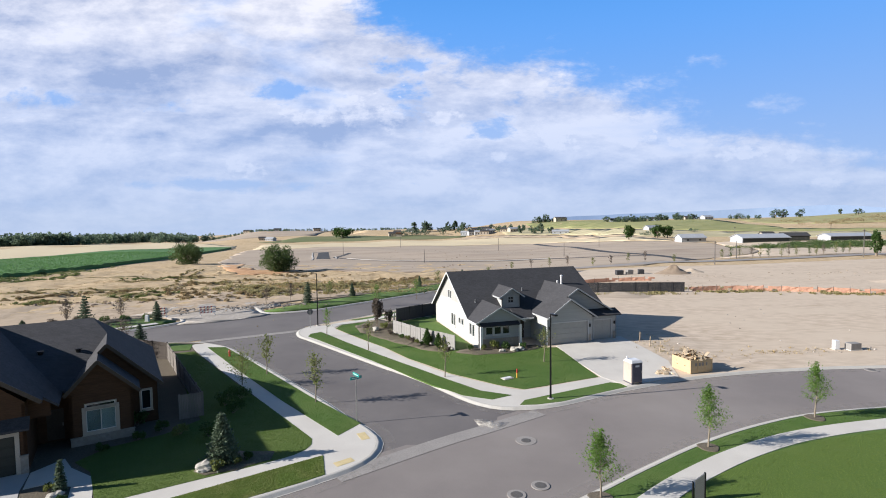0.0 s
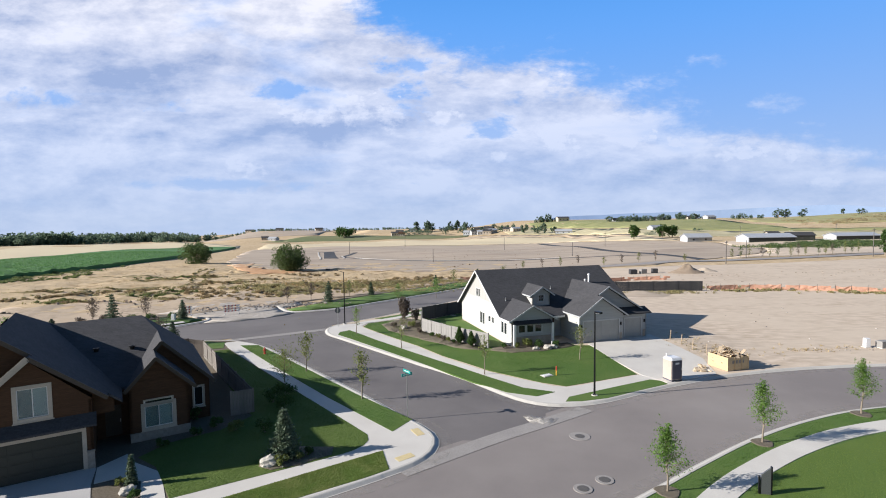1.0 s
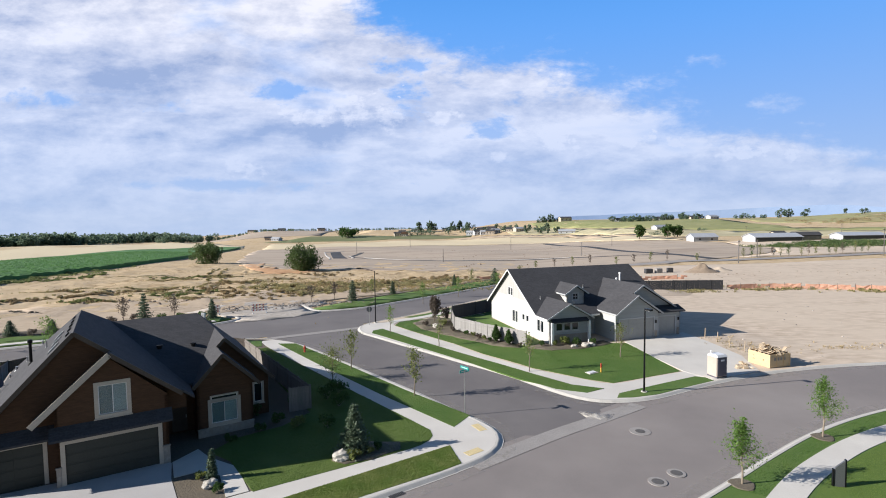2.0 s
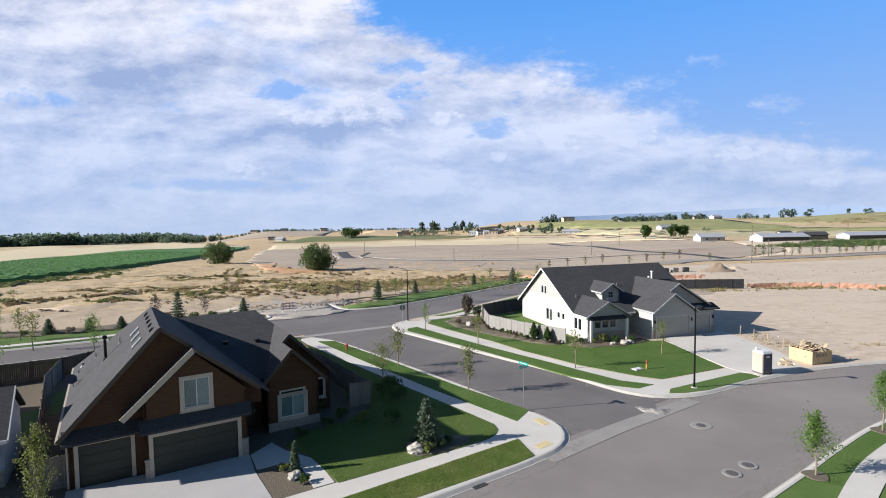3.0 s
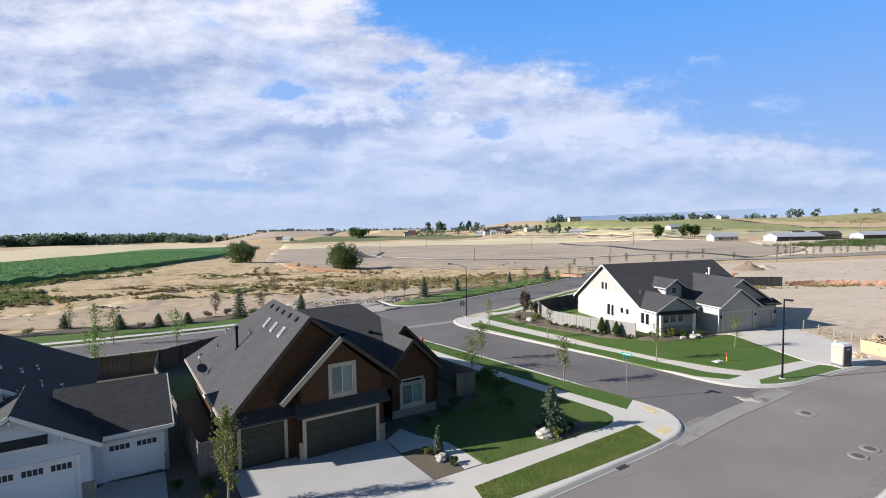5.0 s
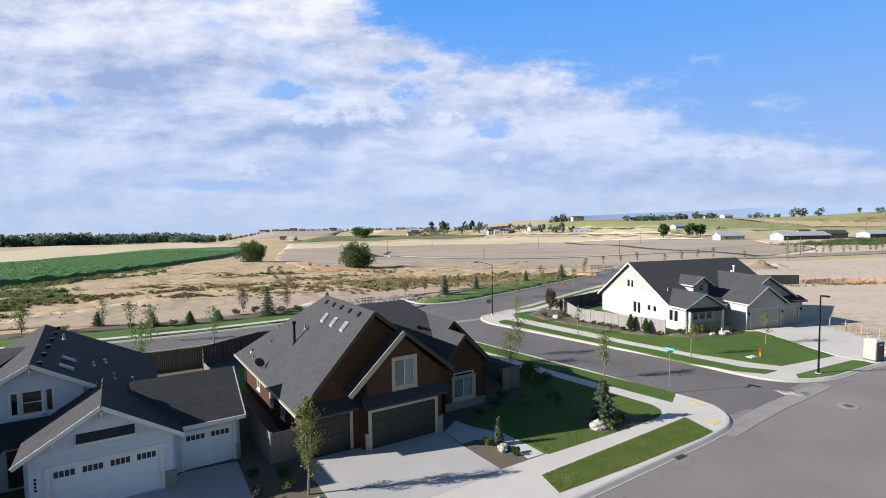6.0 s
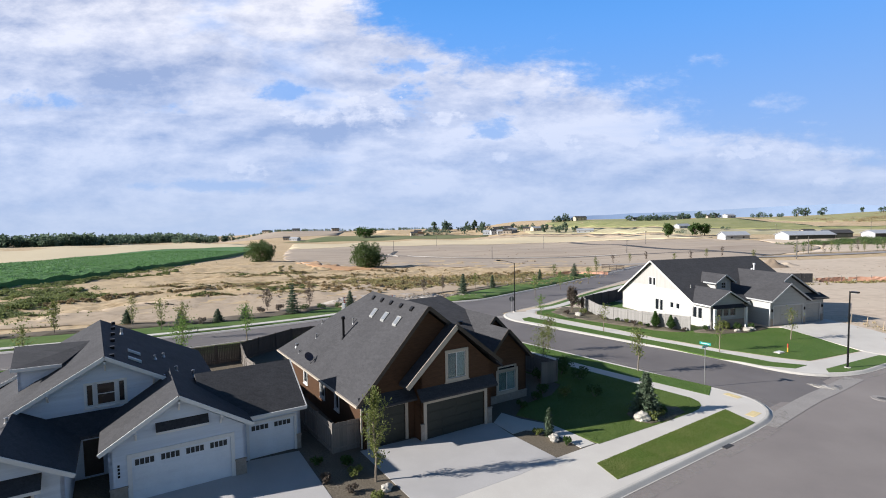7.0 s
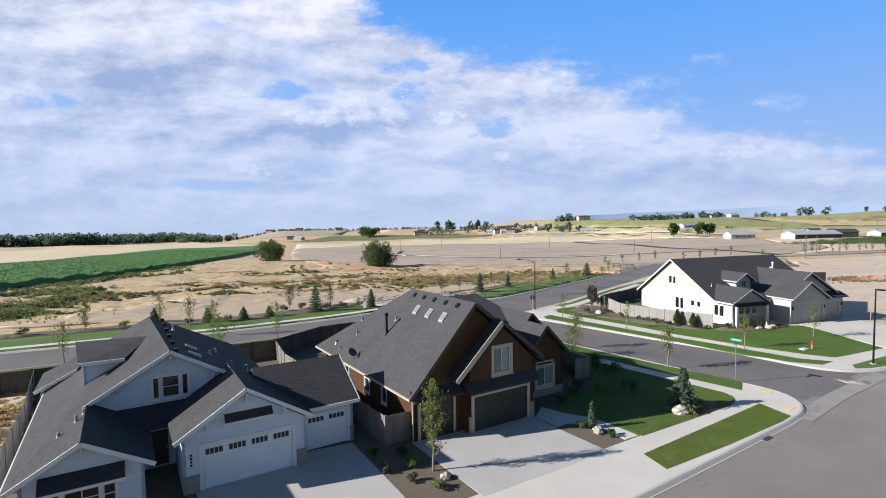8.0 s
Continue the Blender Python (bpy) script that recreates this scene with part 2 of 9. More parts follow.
M["trampled"] = material("trampled_soil", (0.37, 0.285, 0.205), (0.54, 0.43, 0.325), 0.95, 0.10, 0.7, 0.6, 0.12, c=(0.49, 0.385, 0.28), spec=0.1, big_detail=12, sharp=0.13)
M["graded"] = material("graded_soil", (0.29, 0.23, 0.185), (0.52, 0.43, 0.345), 0.95, 0.04, 0.22, 0.4, 0.1, c=(0.45, 0.37, 0.295), spec=0.1, stretch=(0.12, 1.3, 1), big_detail=12, sharp=0.13)
M["orange_soil"] = material("orange_soil", (0.55, 0.31, 0.17), (0.66, 0.42, 0.26), 0.95, 0.08, 0.9, 0.5, 0.1, spec=0.1, big_detail=10)
M["stubble"] = material("straw_stubble", (0.60, 0.495, 0.33), (0.71, 0.605, 0.425), 0.95, 0.03, 0.5, 0.3, 0.1, c=(0.65, 0.545, 0.375), spec=0.1, stretch=(0.3, 1.5, 1), big_detail=10)
M["weed_lush_mat"] = material("matted_green_weeds", (0.085, 0.115, 0.04), (0.16, 0.18, 0.075), 0.95, 0.3, 1.6, 0.9, 0.2, c=(0.20, 0.18, 0.085), spec=0.1, big_detail=10)
M["weed_mat"] = material("matted_weeds", (0.20, 0.18, 0.09), (0.36, 0.29, 0.165), 0.95, 0.3, 1.6, 0.9, 0.2, c=(0.30, 0.235, 0.13), spec=0.1, big_detail=10)
M["scrub"] = material("scrubland", (0.25, 0.235, 0.12), (0.46, 0.385, 0.22), 0.95, 0.012, 0.10, 0.6, 0.3, c=(0.34, 0.33, 0.165), spec=0.1, big_detail=12, sharp=0.11, stretch=(0.6, 1.4, 1))
M["crop"] = material("green_crop", (0.070, 0.168, 0.055), (0.125, 0.25, 0.09), 0.8, 0.05, 4.0, 0.3, 0.15, stretch=(1.0, 0.35, 1), spec=0.2)
M["mulch"] = material("bark_mulch", (0.105, 0.086, 0.066), (0.24, 0.205, 0.160), 0.95, 0.6, 9, 0.8, 0.05, c=(0.155, 0.130, 0.100), spec=0.1)
M["roof"] = material("asphalt_shingles", (0.052, 0.052, 0.057), (0.078, 0.077, 0.083), 0.9, 0.5, 9, 0.7, 0.03, spec=0.2, lap=0.105, tabs=True)
# shingles of the brown house; elsewhere the lit copy for slopes facing the sun
M["roof_brown"] = material("grey_shingles", (0.063, 0.062, 0.067), (0.089, 0.087, 0.093), 0.9, 0.5, 9, 0.7, 0.03, spec=0.2, lap=0.105, tabs=True)
M["cedar"] = material("brown_siding", (0.066, 0.037, 0.023), (0.118, 0.064, 0.037), 0.75, 0.6, 5, 0.5, 0.02, stretch=(0.5, 0.5, 9), spec=0.12, lap=0.19)
M["white_siding"] = material("white_siding", (0.52, 0.505, 0.475), (0.585, 0.57, 0.54), 0.7, 0.5, 4, 0.5, 0.02, stretch=(0.3, 0.3, 8), spec=0.3, lap=0.17)
M["grey_siding"] = material("grey_siding", (0.36, 0.37, 0.375), (0.42, 0.43, 0.435), 0.7, 0.5, 4, 0.5, 0.02, stretch=(0.3, 0.3, 8), spec=0.3, lap=0.17)
M["blue_siding"] = material("pale_blue_siding", (0.63, 0.70, 0.81), (0.71, 0.775, 0.87), 0.7, 0.5, 4, 0.5, 0.02, stretch=(0.3, 0.3, 8), spec=0.3, lap=0.17)
M["white_trim"] = material("white_trim", (0.78, 0.77, 0.75), (0.84, 0.83, 0.81), 0.6, 0.6, 12, 0.1, 0.004)
M["tan_trim"] = material("tan_trim", (0.46, 0.40, 0.33), (0.54, 0.47, 0.39), 0.65, 0.6, 12, 0.1, 0.004)
M["dark_trim"] = material("dark_brown_trim", (0.06, 0.045, 0.036), (0.09, 0.07, 0.055), 0.6, 0.6, 12, 0.1, 0.004)
M["garage_dark"] = material("dark_green_garage", (0.030, 0.034, 0.029), (0.042, 0.046, 0.039), 0.55, 0.6, 12, 0.1, 0.004)
M["garage_white"] = material("white_garage_door", (0.80, 0.84, 0.90), (0.85, 0.885, 0.93), 0.5, 0.6, 12, 0.1, 0.004)
M["garage_grey"] = material("grey_garage_door", (0.33, 0.33, 0.325), (0.38, 0.38, 0.37), 0.55, 0.6, 12, 0.1, 0.004)
M["stone"] = material("stone_veneer", (0.22, 0.20, 0.18), (0.40, 0.36, 0.32), 0.9, 2.0, 5, 0.7, 0.03, c=(0.30, 0.26, 0.22))
M["rock"] = material("pale_boulder", (0.40, 0.37, 0.325), (0.60, 0.56, 0.50), 0.9, 1.5, 8, 0.6, 0.03)
M["fence_grey"] = material("grey_wood_fence", (0.29, 0.275, 0.26), (0.37, 0.35, 0.335), 0.85, 0.6, 6, 0.3, 0.01, stretch=(6, 6, 0.4), objrand=0.1)
M["fence_dark"] = material("dark_wood_fence", (0.075, 0.060, 0.050), (0.125, 0.10, 0.085), 0.85, 0.6, 6, 0.3, 0.01, stretch=(6, 6, 0.4), objrand=0.12)
M["fence_mid"] = material("brown_wood_fence", (0.20, 0.175, 0.155), (0.28, 0.25, 0.225), 0.85, 0.6, 6, 0.3, 0.01, stretch=(6, 6, 0.4), objrand=0.12)
M["black_fence"] = material("black_fence", (0.035, 0.036, 0.04), (0.06, 0.06, 0.066), 0.7, 0.6, 6, 0.2, 0.01, objrand=0.1)
M["bark"] = material("young_bark", (0.20, 0.16, 0.12), (0.33, 0.27, 0.21), 0.9, 2, 20, 0.5, 0.01, stretch=(1, 1, 0.3))
M["leaf_fresh"] = leafy("fresh_leaves", (0.095, 0.17, 0.035), (0.155, 0.25, 0.06), 0.35)
M["grass"] = leafy("grass_blades", (0.070, 0.140, 0.028), (0.112, 0.192, 0.046), 0.3, 0.10)
M["grass_front"] = leafy("front_grass_blades", (0.082, 0.136, 0.029), (0.125, 0.184, 0.047), 0.3, 0.10)
M["grass_dry"] = leafy("dry_grass_blades", (0.105, 0.165, 0.032), (0.165, 0.215, 0.056), 0.3, 0.12)
M["leaf_dark"] = leafy("dark_leaves", (0.035, 0.075, 0.018), (0.07, 0.125, 0.03))
M["leaf_mid"] = leafy("mid_green_leaves", (0.062, 0.10, 0.034), (0.105, 0.15, 0.052))
# far foliage made paler and bluer: distance haze painted into the leaf colour
M["leaf_far_hazed"] = leafy("far_woods", (0.085, 0.125, 0.088), (0.130, 0.180, 0.120), 0.35)
M["leaf_olive"] = leafy("olive_leaves", (0.12, 0.15, 0.04), (0.20, 0.22, 0.07), 0.3)
M["leaf_red"] = leafy("plum_leaves", (0.088, 0.070, 0.058), (0.150, 0.120, 0.095))
M["needle"] = leafy("blue_spruce_needles", (0.075, 0.112, 0.068), (0.135, 0.175, 0.112), 0.2)
M["crop_leaf"] = leafy("crop_leaves", (0.074, 0.172, 0.055), (0.14, 0.27, 0.092), 0.25, 0.3)
M["weed"] = leafy("dry_weeds", (0.34, 0.26, 0.13), (0.50, 0.38, 0.20), 0.2)
M["weed_lush"] = leafy("lush_weeds", (0.105, 0.140, 0.045), (0.185, 0.215, 0.080), 0.3)
M["clod"] = material("dry_clods", (0.24, 0.18, 0.13), (0.36, 0.28, 0.21), 0.95, 1, 6, 0.5, 0.03, island=0.25)
M["curtain"] = material("teal_curtain", (0.14, 0.25, 0.25), (0.19, 0.31, 0.31), 0.9, 1, 8, 0.0)
M["weed_green"] = leafy("green_weeds", (0.25, 0.225, 0.105), (0.37, 0.32, 0.16), 0.3)
M["black_metal"] = material("black_metal", (0.012, 0.012, 0.014), (0.022, 0.022, 0.024), 0.4, 1, 20, 0.05, 0.002, metal=0.6)
M["steel"] = material("galvanised_steel", (0.42, 0.42, 0.42), (0.54, 0.54, 0.54), 0.4, 1, 20, 0.05, 0.002, metal=0.8)
M["collar"] = material("manhole_collar", (0.29, 0.265, 0.25), (0.37, 0.34, 0.32), 0.9, 0.8, 9, 0.2, 0.01, big_detail=8)
M["iron"] = material("cast_iron", (0.13, 0.12, 0.115), (0.20, 0.185, 0.175), 0.7, 2, 20, 0.2, 0.004, metal=0.3)
M["green_sign"] = material("green_sign", (0.02, 0.33, 0.29), (0.03, 0.38, 0.33), 0.4, 1, 20, 0.02, 0.002)
M["sign_back"] = material("sign_aluminium", (0.12, 0.125, 0.135), (0.17, 0.175, 0.185), 0.45, 1, 20, 0.02, 0.002, metal=0.4)
M["white_bar"] = material("white_lettering", (0.75, 0.78, 0.77), (0.8, 0.82, 0.81), 0.5, 1, 20, 0.0)
M["yellow"] = material("yellow_tactile", (0.68, 0.54, 0.27), (0.75, 0.62, 0.38), 0.8, 3, 20, 0.3, 0.01)
M["orange_net"] = material("orange_netting", (0.66, 0.34, 0.23), (0.76, 0.46, 0.34), 0.7, 0.5, 3, 0.2, 0.02)
M["red_paint"] = material("red_hydrant_paint", (0.45, 0.05, 0.03), (0.55, 0.08, 0.045), 0.5, 2, 20, 0.1, 0.003)
M["yellow_paint"] = material("yellow_paint", (0.70, 0.38, 0.05), (0.78, 0.46, 0.08), 0.5, 2, 20, 0.1, 0.003)
M["toilet_grey"] = material("dark_grey_plastic", (0.085, 0.08, 0.11), (0.12, 0.115, 0.145), 0.45, 1, 14, 0.05, 0.003)
M["toilet_tan"] = material("cream_plastic", (0.47, 0.40, 0.34), (0.53, 0.46, 0.40), 0.5, 1, 14, 0.05, 0.003)
M["white_plastic"] = material("white_plastic", (0.76, 0.75, 0.76), (0.84, 0.83, 0.84), 0.4, 1, 14, 0.05, 0.003)
M["plywood"] = material("plywood", (0.58, 0.42, 0.24), (0.68, 0.51, 0.31), 0.75, 0.8, 6, 0.2, 0.005, stretch=(1, 1, 4))
M["lumber"] = material("scrap_lumber", (0.48, 0.36, 0.24), (0.68, 0.55, 0.40), 0.8, 1, 8, 0.3, 0.01, island=0.35)
M["debris"] = material("grey_rubble", (0.25, 0.22, 0.20), (0.48, 0.44, 0.40), 0.9, 1, 6, 0.5, 0.03, island=0.35)
M["gable_panel"] = material("pale_gable_boards", (0.42, 0.405, 0.38), (0.49, 0.475, 0.45), 0.7, 0.5, 4, 0.4, 0.02, stretch=(8, 8, 0.3), spec=0.3)
M["far_white"] = material("white_metal_wall", (0.42, 0.43, 0.45), (0.52, 0.53, 0.55), 0.6, 0.2, 2, 0.1, 0.01)
M["grey_trim"] = material("pale_grey_trim", (0.46, 0.465, 0.475), (0.53, 0.535, 0.545), 0.6, 0.6, 12, 0.1, 0.004)
M["pasture_green"] = material("green_pasture", (0.20, 0.225, 0.09), (0.40, 0.375, 0.19), 0.95, 0.02, 0.12, 0.12, 0.2, c=(0.30, 0.30, 0.14), spec=0.1, big_detail=12, sharp=0.10, stretch=(0.6, 1.3, 1))
M["far_roof"] = material("pale_metal_roof", (0.42, 0.43, 0.46), (0.52, 0.53, 0.56), 0.5, 0.2, 2, 0.1, 0.01, metal=0.1)
M["far_tan"] = material("tan_stucco", (0.50, 0.43, 0.35), (0.60, 0.52, 0.43), 0.8, 0.2, 2, 0.1, 0.01)
# blue of the air in between is put into the hills' own colour
M["mountain"] = material("haze_tinted_hills", (0.25, 0.345, 0.53), (0.28, 0.375, 0.56), 1.0, 0.002, 0.01, 0.0, 0.01, spec=0.0)
M["interior"] = material("dark_interior", (0.05, 0.05, 0.05), (0.08, 0.075, 0.07), 0.9, 1, 4, 0.0)
M["field_green"] = material("irrigated_field", (0.105, 0.145, 0.065), (0.175, 0.205, 0.10), 0.95, 0.02, 0.2, 0.4, 0.2, c=(0.22, 0.22, 0.12), spec=0.1, big_detail=10, stretch=(0.3, 1.6, 1))
M["pale_pasture"] = material("dry_pasture", (0.36, 0.33, 0.19), (0.60, 0.53, 0.36), 0.95, 0.022, 0.12, 0.12, 0.2, c=(0.48, 0.42, 0.27), spec=0.1, big_detail=12, sharp=0.11, stretch=(0.5, 1.4, 1))
M["weed_brown"] = leafy("brown_weeds", (0.235, 0.175, 0.095), (0.36, 0.275, 0.15), 0.2)
M["blind"] = material("pale_blind", (0.74, 0.84, 0.84), (0.80, 0.89, 0.89), 0.8, 1, 4, 0.0)


def glass(name, tint, clear=0.85):
    m = bpy.data.materials.new(name)
    m.use_nodes = True
    n, l = m.node_tree.nodes, m.node_tree.links
    bs = n["Principled BSDF"]
    bs.inputs["Base Color"].default_value = (*tint, 1)
    bs.inputs["Roughness"].default_value = 0.04
    bs.inputs["Transmission Weight"].default_value = clear
    bs.inputs["IOR"].default_value = 1.5
    bs.inputs["Specular IOR Level"].default_value = 0.5
    w = n.new("ShaderNodeTexNoise")
    w.inputs["Scale"].default_value = 1.3
    b = n.new("ShaderNodeBump")
    b.inputs["Strength"].default_value, b.inputs["Distance"].default_value = 0.03, 0.02
    l.new(w.outputs["Fac"], b.inputs["Height"]), l.new(b.outputs[0], bs.inputs["Normal"])
    return m


M["glass"] = glass("dark_window_glass", (0.012, 0.015, 0.02), 0.0)
M["glass_clear"] = glass("clear_window_glass", (0.62, 0.72, 0.72))
M["sky_pane"] = glass("skylight_pane", (0.20, 0.215, 0.235), 0.0)
M["sky_pane"].node_tree.nodes["Principled BSDF"].inputs["Roughness"].default_value = 0.3


def dusting(name, col, scale, lo, hi, most):
    """A thin scatter of dust that lets the surface below show through."""
    m = material(name, col, tuple(v * 1.15 for v in col), 0.95, 0.5, 12, 0.1, 0.004, spec=0.1)
    n, l = m.node_tree.nodes, m.node_tree.links
    tx = n.new("ShaderNodeTexCoord")
    q = n.new("ShaderNodeTexNoise")
    q.inputs["Scale"].default_value, q.inputs["Detail"].default_value, q.inputs["Roughness"].default_value = scale, 9, 0.65
    l.new(tx.outputs["Object"], q.inputs["Vector"])
    r = n.new("ShaderNodeMapRange")
    r.inputs[1].default_value, r.inputs[2].default_value, r.inputs[4].default_value = lo, hi, most
    l.new(q.outputs["Fac"], r.inputs[0])
    tr, ms = n.new("ShaderNodeBsdfTransparent"), n.new("ShaderNodeMixShader")
    l.new(r.outputs[0], ms.inputs[0]), l.new(tr.outputs[0], ms.inputs[1])
    l.new(n["Principled BSDF"].outputs[0], ms.inputs[2]), l.new(ms.outputs[0], n["Material Output"].inputs[0])
    return m


M["dust"] = dusting("road_dust", (0.40, 0.37, 0.34), 1.1, 0.45, 0.75, 0.55)
M["dust_thick"] = dusting("tracked_dust", (0.62, 0.58, 0.53), 1.3, 0.42, 0.66, 0.8)

# ---- building helpers ----
def part(name, bm, mat, parent=None, label="", kind=""):
    """Links a bmesh, or (verts, faces), as one mesh object under a thing or part."""
    me = bpy.data.meshes.new(name)
    if isinstance(bm, tuple):
        me.from_pydata(bm[0], [], bm[1])
    else:
        bm.to_mesh(me)
        bm.free()
    me.materials.append(M[mat])
    ob = new(name, me)
    ob.parent = parent
    return tagged(ob, label, kind=kind)


def thing(name, m, label, category, group="", kind=""):
    ob = new(name)
    ob.empty_display_size = 0.3
    ob.matrix_basis = m
    return tagged(ob, label, category, group, kind)


def hexa(bm, lo, hi):
    """A solid between two quads with the same winding."""
    a, b = [bm.verts.new(p) for p in lo], [bm.verts.new(p) for p in hi]
    bm.faces.new(a[::-1]), bm.faces.new(b)
    k = len(a)
    for i in range(k):
        bm.faces.new((a[i], a[(i + 1) % k], b[(i + 1) % k], b[i]))
    return a + b


def box(bm, x0, x1, y0, y1, z0, z1):
    return hexa(bm, [(x0, y0, z0), (x1, y0, z0), (x1, y1, z0), (x0, y1, z0)], [(x0, y0, z1), (x1, y0, z1), (x1, y1, z1), (x0, y1, z1)])


def beam(bm, p, q, w, h, up=(0, 0, 1)):
    p, q = Vector(p), Vector(q)
    d = (q - p).normalized()
    s = d.cross(Vector(up))
    s = (s.normalized() if s.length > 1e-4 else Vector((1, 0, 0))) * w / 2
    u = s.cross(d).normalized() * h / 2
    hexa(bm, [p - s - u, p + s - u, p + s + u, p - s + u], [q - s - u, q + s - u, q + s + u, q - s + u])


def cone(bm, p, q, r0, r1, n=8):
    p, q = Vector(p), Vector(q)
    d = (q - p).normalized()
    s = d.orthogonal().normalized()
    u = d.cross(s)
    rings = [[c + (s * math.cos(2 * math.pi * i / n) + u * math.sin(2 * math.pi * i / n)) * r for i in range(n)] for c, r in ((p, r0), (q, r1))]
    hexa(bm, rings[0], rings[1])


def lathe(bm, prof, n=16, at=(0, 0, 0)):
    """A turned solid; prof: (radius, height) pairs from bottom to top."""
    rings = [[bm.verts.new((at[0] + r * math.cos(2 * math.pi * i / n), at[1] + r * math.sin(2 * math.pi * i / n), at[2] + z)) for i in range(n)] for r, z in prof]
    bm.faces.new(rings[0][::-1]), bm.faces.new(rings[-1])
    for a, b in zip(rings, rings[1:]):
        for i in range(n):
            bm.faces.new((a[i], a[(i + 1) % n], b[(i + 1) % n], b[i]))


def bevelled(bm, w=0.02, seg=2):
    bmesh.ops.bevel(bm, geom=bm.edges[:], offset=w, segments=seg, affect="EDGES", clamp_overlap=True)
    return bm


class Wall:
    """A wall from p to q (plan), inside on its left. Places on it are (along, height)."""

    def __init__(self, p, q, th=0.16):
        self.p, self.q, self.th = Vector(p), Vector(q), th
        self.len = (self.q - self.p).length
        self.d = (self.q - self.p).normalized()
        self.n = Vector((-self.d.y, self.d.x))

    def at(self, s, z, deep=0.0):
        v = self.p + self.d * s + self.n * deep
        return (v.x, v.y, z)

    def solid(self, bm, s0, s1, za0, za1, zb0, zb1, d0=0.0, d1=None):
        d1 = self.th if d1 is None else d1
        lo = [self.at(s0, za0, d0), self.at(s1, za1, d0), self.at(s1, za1, d1), self.at(s0, za0, d1)]
        hi = [self.at(s0, zb0, d0), self.at(s1, zb1, d0), self.at(s1, zb1, d1), self.at(s0, zb0, d1)]
        hexa(bm, lo, hi)

    def slab(self, bm, s0, s1, z0, z1, d0, d1):
        self.solid(bm, s0, s1, z0, z0, z1, z1, d0, d1)

    def build(self, bm, z0, top, holes=()):
        """top: (along, height) pairs; holes: (s0, s1, low, high), which go right through."""
        cuts = sorted({0.0, self.len, *[s for s, _ in top], *[h[0] for h in holes], *[h[1] for h in holes]})
        cuts = [c for c in cuts if -1e-6 <= c <= self.len + 1e-6]
        ts, tz = [s for s, _ in top], [z for _, z in top]
        for a, b in zip(cuts, cuts[1:]):
            if b - a < 1e-4:
                continue
            ta, tb = float(np.interp(a, ts, tz)), float(np.interp(b, ts, tz))
            spans, z = [], z0
            for h in sorted((h for h in holes if h[0] < (a + b) / 2 < h[1]), key=lambda h: h[2]):
                if h[2] > z + 1e-4:
                    self.slab(bm, a, b, z, h[2], 0.0, self.th)
                z = h[3]
            self.solid(bm, a, b, z, z, ta, tb)
        bmesh.ops.remove_doubles(bm, verts=bm.verts[:], dist=1e-4)


def window(parent, w, s0, s1, z0, z1, trim="white_trim", cols=2, rows=1, tw=0.11, label="", sill=True, sash="white_trim", pane="glass"):
    """A cased window in wall w: casing, sash bars, panes and a dark room behind."""
    bm = bmesh.new()
    for a, b, c, d in ((s0 - tw, s0, z0 - tw, z1 + tw), (s1, s1 + tw, z0 - tw, z1 + tw), (s0, s1, z1, z1 + tw), (s0, s1, z0 - tw, z0)):
        w.slab(bm, a, b, c, d, -0.045, 0.02)
    if sill:
        w.slab(bm, s0 - tw - 0.05, s1 + tw + 0.05, z0 - tw - 0.05, z0 - tw, -0.09, 0.02)
    win = part("window", bm, trim, parent, label)
    bm = bmesh.new()
    bar = 0.045
    for a, b, c, d in ((s0, s0 + bar, z0, z1), (s1 - bar, s1, z0, z1), (s0 + bar, s1 - bar, z0, z0 + bar), (s0 + bar, s1 - bar, z1 - bar, z1)):
        w.slab(bm, a, b, c, d, 0.02, 0.08)
    for i in range(1, cols):
        m = s0 + (s1 - s0) * i / cols
        w.slab(bm, m - bar / 2, m + bar / 2, z0 + bar, z1 - bar, 0.024, 0.076)
    for i in range(1, rows):
        m = z0 + (z1 - z0) * i / rows
        w.slab(bm, s0 + bar, s1 - bar, m - bar / 2, m + bar / 2, 0.028, 0.072)
    part("sash", bm, sash, win)
    for i in range(cols):
        for j in range(rows):
            bm = bmesh.new()
            a, b = s0 + (s1 - s0) * i / cols + bar / 2, s0 + (s1 - s0) * (i + 1) / cols - bar / 2
            c, d = z0 + (z1 - z0) * j / rows + bar / 2, z0 + (z1 - z0) * (j + 1) / rows - bar / 2
            w.slab(bm, a, b, c, d, 0.045, 0.055)
            part("pane", bm, pane, win).visible_shadow = False
    return win


def slope(bm, quad, th=0.16):
    """A roof slope: a slab under the quad, or triangle, given by its upper corners."""
    hexa(bm, [(x, y, z - th) for x, y, z in quad], list(quad))


